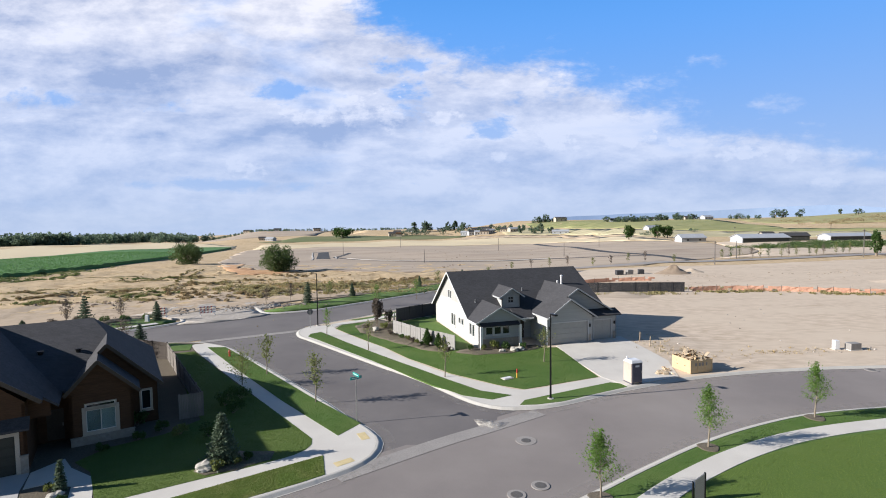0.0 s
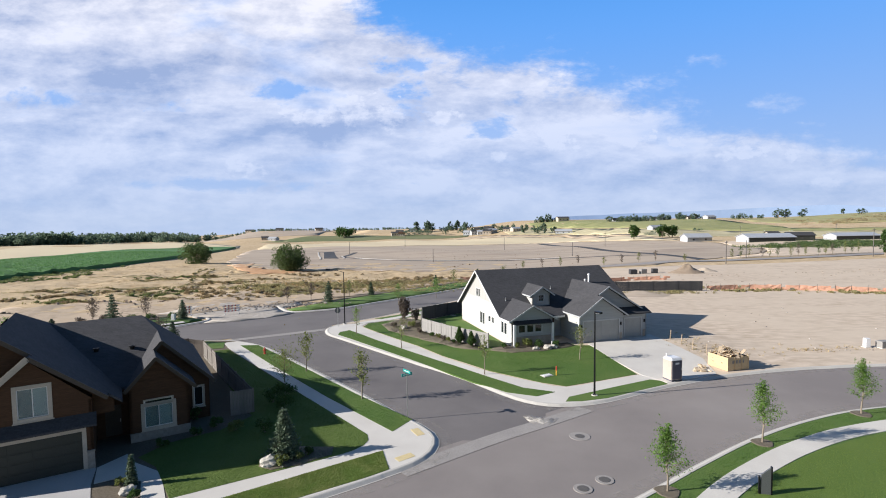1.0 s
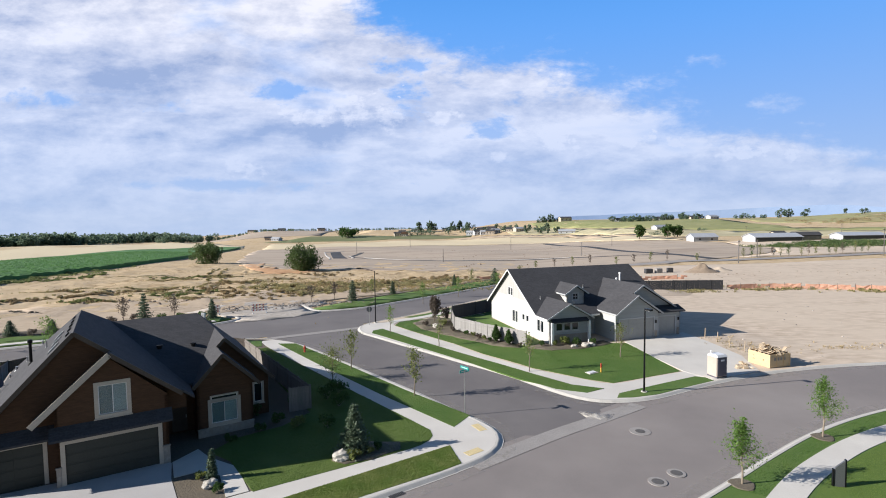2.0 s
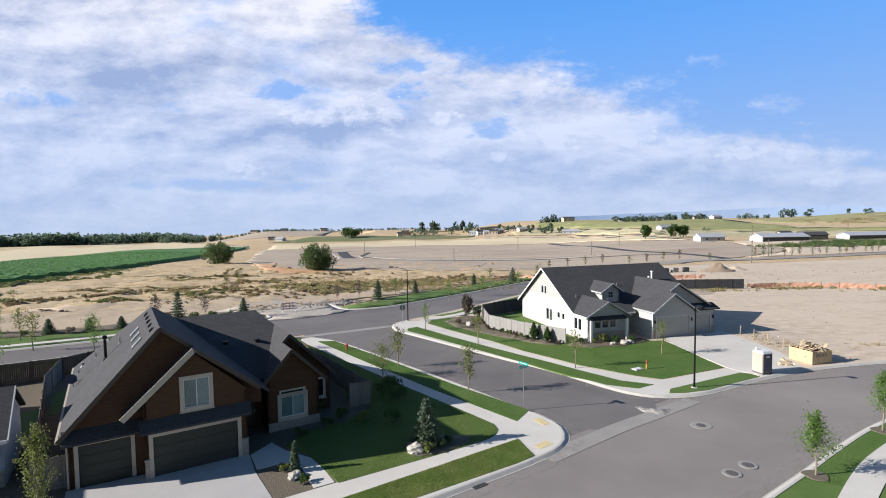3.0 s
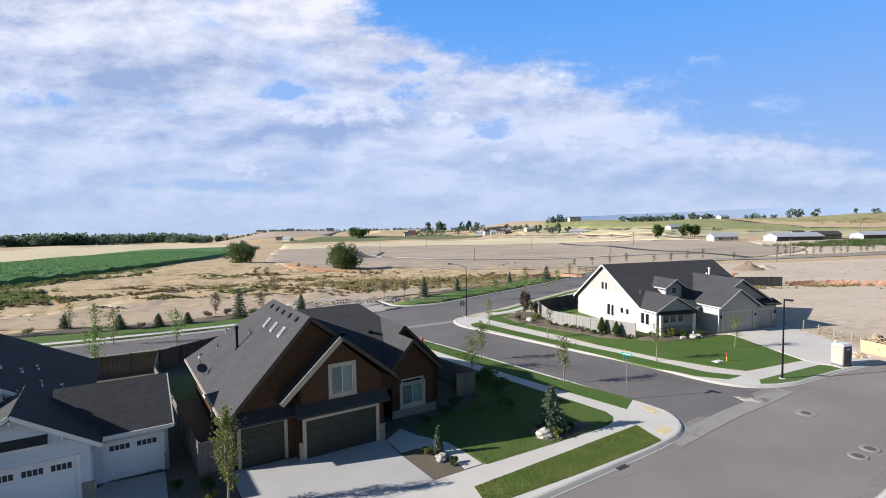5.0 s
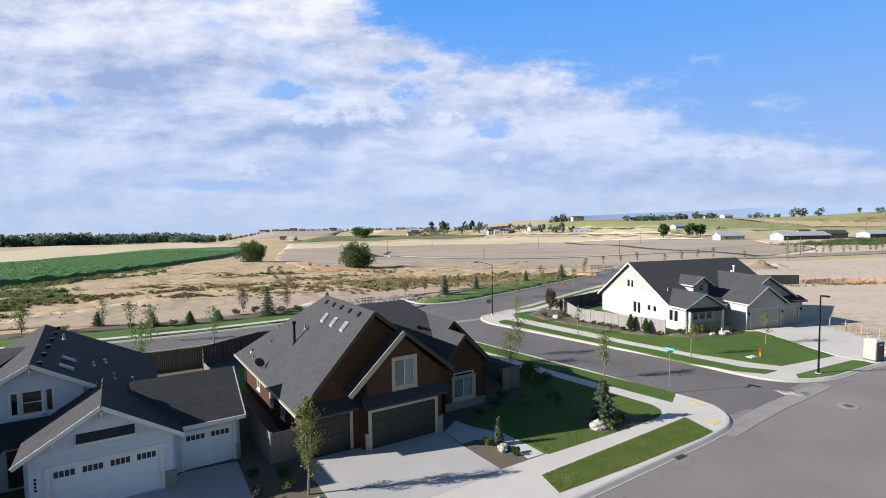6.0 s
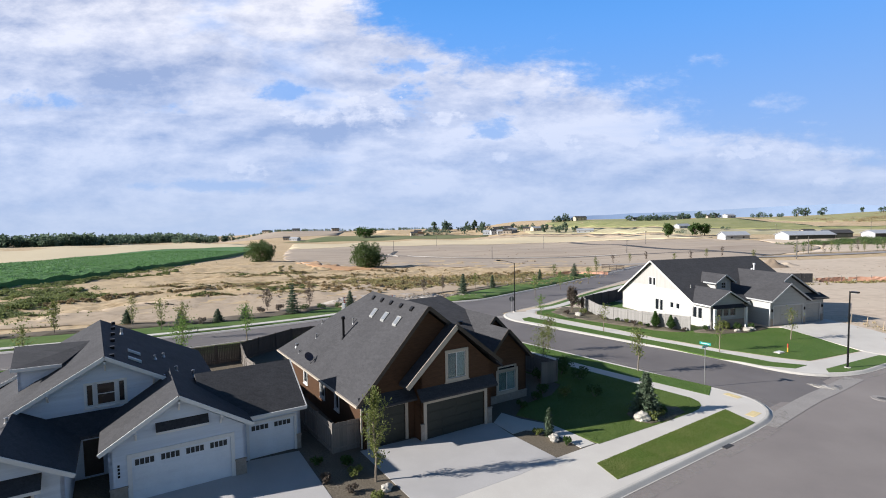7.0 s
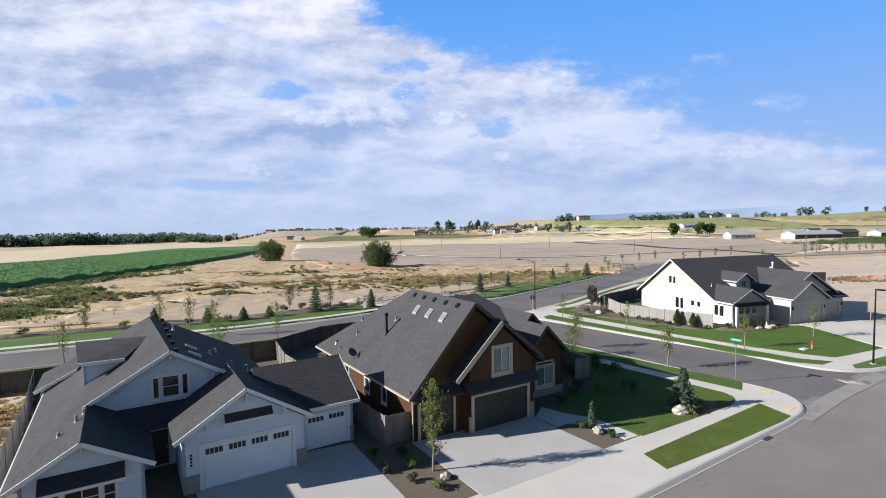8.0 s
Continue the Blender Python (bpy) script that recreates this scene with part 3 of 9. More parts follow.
def garage_door(parent, w, s0, s1, z0, z1, mat, rows=4, cols=4, lights=0, label=""):
    """A sectional door in the opening: raised panels in rows, with or without a row of small panes at the top."""
    bm = bmesh.new()
    w.slab(bm, s0, s1, z0, z1, 0.07, 0.11)
    hz, gap = (z1 - z0) / rows, 0.02
    for j in range(rows):
        if lights and j == rows - 1:
            break
        for i in range(cols):
            a, b = s0 + (s1 - s0) * i / cols + 0.07, s0 + (s1 - s0) * (i + 1) / cols - 0.07
            w.slab(bm, a, b, z0 + hz * j + 0.07, z0 + hz * (j + 1) - 0.07, 0.05, 0.07)
    for j in range(1, rows):
        w.slab(bm, s0, s1, z0 + hz * j - 0.012, z0 + hz * j + 0.012, 0.058, 0.07)
    door = part("garage_door", bm, mat, parent, label)
    if lights:
        for i in range(lights):
            a, b = s0 + (s1 - s0) * i / lights, s0 + (s1 - s0) * (i + 1) / lights
            for k in range(4):
                u0 = a + (b - a) * (0.12 + 0.19 * k)
                bm = bmesh.new()
                w.slab(bm, u0, u0 + (b - a) * 0.155, z1 - hz * 0.82, z1 - hz * 0.28, 0.06, 0.07)
                part("pane", bm, "interior", door, "small dark square pane")
    return door


def surround(parent, w, s0, s1, z0, z1, mat, tw=0.16, name="door_trim"):
    bm = bmesh.new()
    w.slab(bm, s0 - tw, s0, z0, z1 + tw, -0.05, 0.04)
    w.slab(bm, s1, s1 + tw, z0, z1 + tw, -0.05, 0.04)
    w.slab(bm, s0, s1, z1, z1 + tw, -0.047, 0.04)
    return part(name, bm, mat, parent)


# ---- terrain ----
def smooth(a, b, x):
    t = np.clip((np.asarray(x, float) - a) / (b - a), 0, 1)
    return t * t * (3 - 2 * t)


def fall(x, y):
    """The lie of the land: level round the streets, falling away beyond them, with low hills far off."""
    x, y = np.asarray(x, float), np.asarray(y, float)
    d = np.maximum(y - 72.0, 0.0)
    d = d * d / (d + 25.0)
    th = x / np.maximum(np.abs(y), 40.0)
    w = smooth(0.08, 0.42, th)
    w = w + (smooth(-0.02, 0.14, th) - w) * smooth(480, 700, y)
    z = -d * (0.0285 * (1 - w) + 0.008 * w)
    hill = smooth(560, 900, y) * smooth(-0.50, -0.36, th) * (16.5 * (1 - w))
    late = 1 - smooth(0.16, 0.36, th)
    hill = hill + smooth(330 + 310 * late, 640 + 140 * late, y) * w * (8.0 + 4.0 * smooth(0.10, 0.20, th) + 5.5 * smooth(0.55, 0.8, th))
    roll = 0.8 * np.sin(x * 0.031 + 1.0) * np.sin(y * 0.027) + 0.4 * np.sin(x * 0.071 + y * 0.05)
    m = smooth(16, 34, y - np.interp(x, [-150, -60, -25, 10, 36, 90], [16, 56, 78, 120, 156, 190])) * (1 - smooth(170, 240, y)) * (1 - smooth(0, 40, x))
    rough = 0.32 * np.sin(x * 0.33 + 1.9 * np.sin(y * 0.21 + 0.13 * x)) * np.sin(y * 0.43 + 1.7 * np.sin(x * 0.19 - 0.1 * y)) + 0.13 * np.sin(1.7 * x - 0.9 * y) * np.sin(1.3 * y + 0.8 * x) + 0.24 * np.sin(x * 0.81 + y * 0.37) * np.sin(y * 0.93 - x * 0.29)
    return z + hill + roll * smooth(140, 260, y) + rough * m


def pad(x, y):
    """The raised building plot of the white house."""
    u = (np.asarray(x, float) - 10.0) * 0.956 + (np.asarray(y, float) - 64.0) * 0.292
    v = -(np.asarray(x, float) - 10.0) * 0.292 + (np.asarray(y, float) - 64.0) * 0.956
    return 0.36 * (1 - smooth(9.0, 20.0, np.abs(u))) * (1 - smooth(8.0, 19.0, np.abs(v)))


def on_ground(x, y):
    return float(fall(x, y) + pad(x, y))


def drape(name, poly, mat, lift, step=4.0, skirt=0.25, base=None, label="", category="", kind="structure", parent=None, wobble=0.0):
    """A sheet over the plan outline poly, laid over the land lift metres above it, with edges that go down."""
    poly = [Vector((p[0], p[1], 0)) for p in poly]
    if wobble:
        ring = []
        for a, b in zip(poly, poly[1:] + poly[:1]):
            k = max(1, int((b - a).length / (wobble * 3)))
            for i in range(k):
                p = a.lerp(b, i / k)
                ring.append(p + Vector((noise.noise(p * (0.5 / wobble)), noise.noise(p * (0.5 / wobble) + Vector((7, 3, 1))), 0)) * wobble)
        poly = ring
    bm = bmesh.new()
    f = bm.faces.new([bm.verts.new(p) for p in poly])
    f.normal_update()
    if f.normal.z < 0:
        f.normal_flip()
    bmesh.ops.triangulate(bm, faces=bm.faces[:])
    for ax in (0, 1):
        lo, hi = min(p[ax] for p in poly), max(p[ax] for p in poly)
        k = int((hi - lo) / step)
        for i in range(1, k + 1):
            co, no = [0, 0, 0], [0, 0, 0]
            co[ax], no[ax] = lo + (hi - lo) * i / (k + 1), 1
            bmesh.ops.bisect_plane(bm, geom=bm.verts[:] + bm.edges[:] + bm.faces[:], plane_co=co, plane_no=no)
    for v in bm.verts:
        v.co.z = (on_ground(v.co.x, v.co.y) if base is None else base) + lift
    if skirt:
        rim = [e for e in bm.edges if e.is_boundary]
        ex = bmesh.ops.extrude_edge_only(bm, edges=rim)
        for v in (g for g in ex["geom"] if isinstance(g, bmesh.types.BMVert)):
            v.co.z -= skirt
    bmesh.ops.recalc_face_normals(bm, faces=bm.faces[:])
    for f in bm.faces:
        f.smooth = wobble > 0 and f.normal.z > 0.5
    ob = part(name, bm, mat, parent, label, kind=kind if parent is None else "")
    if category:
        ob["category"] = category
    return ob


def spline(pts, step=1.0):
    """A smooth line through plan points."""
    pts = [Vector((p[0], p[1])) for p in pts]
    ext = [2 * pts[0] - pts[1], *pts, 2 * pts[-1] - pts[-2]]
    out = []
    for i in range(1, len(ext) - 2):
        a, b, c, d = ext[i - 1 : i + 3]
        k = max(1, int((c - b).length / step))
        for j in range(k):
            t = j / k
            out.append(0.5 * (2 * b + (c - a) * t + (2 * a - 5 * b + 4 * c - d) * t * t + (3 * b - a - 3 * c + d) * t ** 3))
    return out + [pts[-1]]


def offset(line, w):
    out = []
    for i, p in enumerate(line):
        d = (line[min(i + 1, len(line) - 1)] - line[max(i - 1, 0)]).normalized()
        out.append(p + Vector((-d.y, d.x)) * w)
    return out


def sweep(name, line, prof, mat, label="", category="", kind="structure", parent=None):
    """A strip with the cross-section prof (across to the left, height) along a plan line over the land."""
    verts, faces, k = [], [], len(prof)
    cols = [offset(line, a) for a, _ in prof]
    for i in range(len(line)):
        for (a, z), c in zip(prof, cols):
            verts.append((c[i].x, c[i].y, on_ground(c[i].x, c[i].y) + z))
    for i in range(len(line) - 1):
        for j in range(k - 1):
            faces.append((i * k + j, (i + 1) * k + j, (i + 1) * k + j + 1, i * k + j + 1))
    faces += [tuple(range(k - 1, -1, -1)), tuple((len(line) - 1) * k + j for j in range(k))]
    ob = part(name, (verts, faces), mat, parent, label, kind=kind if parent is None else "")
    if category:
        ob["category"] = category
    return ob

# ---- ground ----
def axis(marks):
    out = []
    for (a, s), (b, _) in zip(marks, marks[1:]):
        out += list(np.arange(a, b, s))
    return np.array(out + [marks[-1][0]])


gx = axis([(-3600, 300), (-1200, 60), (-400, 14), (-130, 1.8), (40, 5), (90, 10), (300, 30), (900, 120), (3600, 1)])
gy = axis([(-400, 80), (-60, 8), (10, 3.0), (80, 1.6), (190, 9), (460, 18), (1000, 90), (3900, 1)])
GX, GY = np.meshgrid(gx, gy)
GZ = fall(GX, GY) - 0.07 + pad(GX, GY) * 0.0
gv = np.stack([GX, GY, GZ], -1).reshape(-1, 3)
nx, ny = len(gx), len(gy)
gi = np.arange(nx * ny).reshape(ny, nx)
gf = np.stack([gi[:-1, :-1], gi[:-1, 1:], gi[1:, 1:], gi[1:, :-1]], -1).reshape(-1, 4)
ground = part("ground", (gv.tolist(), gf.tolist()), "meadow", None, "dry golden meadow and fields reaching to the horizon", kind="structure")
for f in ground.data.polygons:
    f.use_smooth = True

# ---- roads ----
MAIN = spline([(-62, -15.5), (-40, 0.2), (-18.4, 15.5), (-6.6, 23.8), (3.2, 30.8), (10.0, 35.7), (17.3, 39.7), (27.9, 43.4), (41.7, 45.2), (75, 46.0), (120, 46)], 1.5)
SIDE = spline([(0.8, 35.25), (-0.2, 36.4), (-7.7, 45.4), (-12.1, 50.4), (-22.3, 62.6), (-26.5, 68.5)], 1.5)
COLLECT = spline([(-150, 15), (-110, 31.5), (-78, 46.8), (-60.5, 55.2), (-48, 63.0), (-36, 69.8), (-25.5, 76.8), (-15, 86.5), (-3.2, 100.3), (9.5, 118.2), (21, 134), (36, 154)], 1.5)


def ribbon(name, line, half, lift, mat, label):
    return sweep(name, line, [(half, lift), (0.0, lift + 0.03), (-half, lift)], mat, label)


ribbon("road", COLLECT, 7.6, -0.035, "asphalt", "grey worn asphalt collector street")
ribbon("road", SIDE, 6.6, -0.022, "asphalt", "grey worn asphalt side street")
ribbon("road", MAIN, 5.7, -0.010, "asphalt_pale", "grey worn asphalt curving residential street")

# kerb lines, with the block on the left of each
K_NW = [(-62, -9.2), (-40, 6.1), (-21.1, 19.2), (-9.2, 27.5), (-7.6, 28.7), (-6.0, 30.0), (-4.95, 31.6), (-4.75, 33.6), (-5.65, 35.5), (-8.0, 38.3), (-11.2, 42.4), (-20.7, 53.6), (-25.2, 58.6), (-28.0, 60.8), (-32, 62.2), (-38, 61.3), (-48.6, 57.4), (-57.0, 51.9), (-74.6, 42.3), (-110, 26), (-150, 9.5)]
K_NE = [(41, 152), (26, 132), (14.2, 116.0), (0.8, 97.2), (-12.1, 79.2), (-17.2, 73.4), (-19.4, 70.8), (-20.1, 68.3), (-19.2, 65.2), (-16.6, 62.2), (-8.7, 53.4), (-2.4, 46.4), (0.9, 42.2), (2.4, 40.6), (4.0, 39.75), (5.9, 39.7), (8.6, 40.45), (12.7, 42.7), (15.6, 44.2), (20.7, 46.4), (26.6, 48.1), (32.5, 49.1), (41.4, 49.8), (75, 50.5), (120, 50.5)]
K_S = [(120, 41.3), (75, 41.3), (42, 40.4), (33.4, 39.3), (26.9, 38.05), (21.3, 35.85), (16.1, 33.0), (11.3, 29.7), (6.8, 26.4), (-3.0, 19.5), (-15, 11.4), (-36, -3.5), (-58, -19)]
K_C = [(-149.2, 18.9), (-109.2, 35.6), (-81.6, 48.7), (-63.3, 57.1), (-51.0, 64.2), (-44.0, 69.4), (-40.6, 72.8), (-39.4, 75.0), (-40.2, 76.8), (-43.2, 78.4)]
K_CE = [(-33.4, 87.6), (-31.6, 84.8), (-29.9, 82.3), (-27.6, 81.9), (-22.3, 84.6), (-17.6, 90.0), (-6.8, 103.6), (5.0, 120), (16.8, 136), (31, 156)]
kerbs = {}
for nm, pts in (("nw", K_NW), ("ne", K_NE), ("s", K_S), ("c", K_C), ("ce", K_CE)):
    kerbs[nm] = spline(pts, 0.8)

# blocks of raised ground inside the kerbs
drape("ground_block", [*kerbs["nw"], (-150, -60), (-62, -40)][::1], "mulch", 0.125, 6.0, 0.3, label="bark mulch and soil of the house plots", category="ground")
drape("ground_block", [*kerbs["ne"][::2], (120, 150)], "sand", 0.125, 5.0, 0.3, label="bare sandy building plots", category="ground")
drape("ground_block", [*kerbs["s"][::2], (-58, -60), (120, -60)], "lawn", 0.125, 8.0, 0.3, label="green lawn of the park strip", category="lawn")
for nm in ("nw", "ne", "s", "c", "ce"):
    ln = kerbs[nm]
    wide = 0.3 if nm[0] == "c" else 0.17
    sweep("kerb", ln, [(-0.32, 0.016), (-0.24, 0.014), (-0.04, 0.13), (0.03, 0.155), (wide, 0.155), (wide + 0.02, -0.1)], "kerb", "pale concrete kerb and gutter")
# valley gutter across the mouth of the side street
sweep("valley_gutter", spline([(-6.6, 29.1), (-5.5, 29.95), (-0.66, 33.7), (3.0, 36.2), (6.8, 38.9)], 1.0), [(0.65, 0.020), (0.0, 0.016), (-0.65, 0.020)], "dusty", "pale concrete valley gutter")
sweep("valley_gutter", spline([(-31.5, 62.0), (-24.5, 66.0), (-18.0, 69.6)], 1.0), [(0.6, 0.022), (0.0, 0.018), (-0.6, 0.022)], "dusty", "pale concrete valley gutter")
drape("dust_patch", [(1.7, 37.5), (2.4, 37.6), (3.1, 37.3), (4.3, 37.0), (3.9, 36.4), (3.2, 35.9), (2.1, 36.2)], "dust_thick", 0.032, 2, 0.02, label="pale dust tracked over the gutter", category="dirt", wobble=0.15)
for nm in ("nw", "ne", "s", "c", "ce"):
    sweep("road_dust", [p for p in kerbs[nm] if -90 < p.x < 60], [(-0.32, 0.02), (-0.7, 0.026), (-1.2, 0.03)], "dust", "thin pale dust along the gutter")

# ---- pavements and lawns of the corner plot ----
NW_EDGE = [(-31.6, 17.9), (-29.4, 19.3), (-24.4, 22.5), (-18.9, 26.1), (-12.9, 29.8), (-10.4, 31.4), (-9.3, 32.6), (-9.3, 34.0), (-10.6, 35.6), (-14.8, 40.6), (-17.2, 43.6), (-29.3, 58.3), (-30.6, 60.9)]
nw_in = spline(NW_EDGE, 1.0)
nw_k = [p for p in offset(kerbs["nw"], 0.18) if p.x > -36 and p.y > 5 and p.x > -31.5 + (p.y - 60) * 0 and (p.y < 61.6)]
nw_k = [p for p in nw_k if not (p.x < -31.2 and p.y > 40)]
drape("pavement", [*nw_k, *nw_in[::-1], (-37.2, 14.0), (-35.5, 9.4)], "concrete", 0.145, 3, 0.1, label="pale concrete pavement round the corner", category="pavement")
drape("lawn", [(-19.5, 23.6), (-18.9, 21.75), (-14.0, 24.7), (-8.6, 28.2), (-7.3, 29.2), (-8.0, 31.65), (-13.4, 27.85)], "lawn_patchy", 0.165, 3, 0.1, label="mown green verge strip", category="lawn")
drape("lawn", [(-28.3, 59.4), (-26.2, 59.4), (-21.2, 53.7), (-11.7, 42.4), (-6.5, 36.7), (-7.7, 34.6), (-13.8, 41.5), (-21.3, 50.6)], "lawn", 0.165, 3, 0.1, label="mown green verge strip", category="lawn")
drape("lawn", [(-18.65, 26.12), (-12.8, 29.72), (-10.6, 31.15), (-9.85, 31.75), (-9.35, 32.45), (-9.15, 33.2), (-9.35, 34.1), (-10.7, 35.75), (-14.85, 40.7), (-17.4, 43.6), (-29.0, 57.6), (-31.0, 56.5), (-22.0, 42.5), (-18.6, 37.6), (-19.9, 35.0), (-22.4, 33.0), (-23.2, 30.9), (-21.4, 29.7)], "lawn_front", 0.16, 3, 0.08, label="lush green front lawn", category="lawn")
drape("driveway", [(-33.4, 25.4), (-29.25, 19.0), (-24.05, 22.35), (-21.6, 24.25), (-23.9, 27.6), (-24.9, 29.5), (-25.4, 29.9)], "drive", 0.15, 3, 0.1, label="pale concrete driveway", category="driveway")
drape("garden_path", [(-24.9, 29.6), (-23.8, 27.7), (-22.9, 28.3), (-21.3, 28.0), (-19.9, 25.6), (-18.9, 26.2), (-20.7, 29.0), (-22.9, 30.2), (-24.2, 31.4)], "concrete", 0.152, 3, 0.1, label="curving concrete garden path", category="path")
drape("driveway", [(-44.5, 19.9), (-40.9, 14.1), (-37.4, 13.7), (-33.0, 18.6), (-37.2, 25.5), (-39.8, 24.2), (-40.1, 22.4)], "drive", 0.15, 3, 0.1, label="pale concrete driveway", category="driveway")
# back yards
drape("lawn", [(-29.8, 58.2), (-30.8, 60.9), (-33, 61.5), (-38, 60.5), (-48.4, 56.6), (-56.8, 51.2), (-74, 41.9), (-72, 39.4), (-56, 47.4), (-48, 53.4), (-40, 58.2), (-34, 57.2)], "lawn", 0.158, 3, 0.1, label="green verge outside the back fence", category="lawn")
drape("lawn", [(-41.4, 33.4), (-44.4, 37.8), (-47.4, 35.8), (-44.5, 31.5)], "lawn", 0.155, 3, 0.05, label="green back lawn between board fences", category="lawn")
drape("lawn", [(-46.5, 41.5), (-43.0, 36.5), (-40.5, 38.2), (-37.0, 42.5), (-42.5, 49.5)], "lawn", 0.15, 3, 0.05, label="green back lawn", category="lawn")

drape("planting_bed", [(-15.4, 30.9), (-15.2, 29.7), (-14.2, 29.25), (-12.8, 29.85), (-11.2, 31.0), (-11.3, 32.2), (-12.7, 32.4), (-14.4, 32.0)], "mulch", 0.18, 2, 0.1, label="bark mulch bed round the spruce", category="planting bed", wobble=0.25)

drape("dirt_yard", [(-55.2, 19.2), (-60.9, 28.0), (-66.9, 36.2), (-80, 28.4), (-78, 8), (-58, 4)], "sand", 0.14, 4, 0.05, label="bare pale soil beside the fence", category="ground", wobble=0.3)

# ---- pavements and lawns of the white house ----
ne_in = [(-15.3, 71.6), (-15.6, 69.2), (-12.8, 65.2), (-9.9, 61.4), (-7.5, 58.3), (-4.6, 53.65), (-0.2, 48.1), (4.1, 44.85), (6.3, 43.7), (9.6, 45.1), (13.8, 47.0), (15.4, 47.7)]
ne_out = [p for p in offset(kerbs["ne"], 0.18) if p.y < 71.2 and p.x < 16.4]
drape("pavement", [*ne_out, *spline(ne_in, 1.2)[::-1]], "concrete", 0.145, 3, 0.12, label="pale concrete pavement", category="pavement")
drape("lawn", [(-17.9, 64.5), (-18.0, 66.0), (-16.9, 67.0), (-15.2, 64.9), (-12.7, 61.6), (-8.6, 56.6), (-4.6, 51.7), (-0.35, 46.6), (2.6, 43.5), (5.1, 42.4), (3.4, 41.4), (1.05, 42.4), (-1.9, 45.4), (-8.0, 53.0), (-16.0, 62.4)], "lawn", 0.168, 3, 0.12, label="mown green verge strip", category="lawn")
drape("lawn", [(6.0, 41.2), (5.5, 40.15), (6.8, 40.2), (9.0, 40.85), (13.2, 43.15), (15.3, 44.25), (15.0, 45.15), (14.2, 45.5), (10.8, 43.75)], "lawn", 0.168, 3, 0.12, label="mown green verge strip", category="lawn")
drape("lawn", [(-15.1, 71.4), (-15.45, 69.2), (-12.65, 65.3), (-9.75, 61.5), (-7.35, 58.4), (-4.45, 53.75), (-0.05, 48.25), (4.2, 44.95), (6.35, 43.85), (9.55, 45.25), (13.6, 47.05), (12.7, 51.5), (11.8, 56.6), (9.5, 56.6), (6.5, 55.2), (4.0, 54.9), (1.2, 55.2), (-4.6, 69.0), (-8.5, 74.0), (-12.0, 73.4)], "lawn", 0.155, 3, 0.1, label="lush green front lawn", category="lawn")
drape("planting_bed", [(0.5, 54.9), (3.0, 53.7), (6.2, 54.2), (8.3, 55.3), (10.2, 56.5), (9.6, 57.9), (3.0, 56.8), (0.9, 56.0)], "mulch", 0.175, 2, 0.1, label="bark mulch bed below the windows", category="planting bed", wobble=0.3)
drape("planting_bed", [(-13.2, 70.6), (-11.6, 66.5), (-8.6, 63.0), (-5.8, 59.9), (-3.4, 57.0), (-0.4, 55.1), (0.4, 55.8), (-3.4, 60.2), (-7.2, 65.7), (-7.7, 72.6), (-10.5, 75.0)], "mulch", 0.175, 2, 0.1, label="bark mulch corner bed", category="planting bed", wobble=0.4)
drape("driveway", [(11.8, 57.2), (12.7, 51.5), (13.9, 46.9), (15.4, 44.6), (17.8, 45.6), (20.9, 46.9), (22.0, 51.8), (21.2, 56.5), (20.4, 61.6), (16.2, 60.2)], "concrete", 0.165, 3, 0.1, label="wide pale concrete driveway", category="driveway")
drape("lawn", [(0.9, 56.2), (2.9, 56.5), (-2.1, 72.5), (1.5, 74.2), (-1.0, 79.8), (-7.4, 72.4), (-7.0, 66.0), (-3.2, 60.6)], "lawn", 0.15, 3, 0.05, label="green strip behind the house", category="lawn")
drape("lawn", [(-14.8, 75.0), (-12.0, 74.0), (-9.0, 76.0), (-2.5, 84.0), (8.0, 98.0), (22, 116), (20.5, 118.5), (2.2, 97.2), (-11.8, 77.6)], "lawn", 0.15, 3, 0.05, label="thin green verge of the collector street", category="lawn")

sweep("pavement", spline([(-16.4, 69.8), (-15.9, 71.8), (-13.7, 73.5), (-11.5, 75.3), (-9.0, 78.4), (0, 90.8), (8, 101.8)], 1.2), [(0.72, 0.0), (0.7, 0.168), (-0.7, 0.168), (-0.72, 0.0)], "concrete", "pale concrete footway along the collector street")

# park strip in front: curving path on the lawn
sweep("pavement", spline([(-62, -33.0), (-40, -16.5), (-20, -1.0), (-8, 9.0), (1, 16.8), (6.5, 22.4), (11.1, 26.75), (14.75, 29.5), (18.7, 31.95), (23.6, 34.2), (30.5, 36.05), (42, 37.9), (75, 38.7), (120, 38.7)], 1.0), [(0.74, 0.0), (0.72, 0.16), (-0.72, 0.16), (-0.74, 0.0)], "concrete", "pale curving concrete park path")
drape("lawn", [(12.3, 26.6), (15.5, 29.1), (19.2, 31.35), (24.0, 33.4), (30.7, 35.2), (42, 37.0), (75, 37.6), (75, 5), (10, -10), (-6, 8.8), (2.0, 16.4), (7.2, 21.8)], "lawn_dry", 0.15, 4, 0.03, label="sunlit park lawn, partly dry", category="lawn")

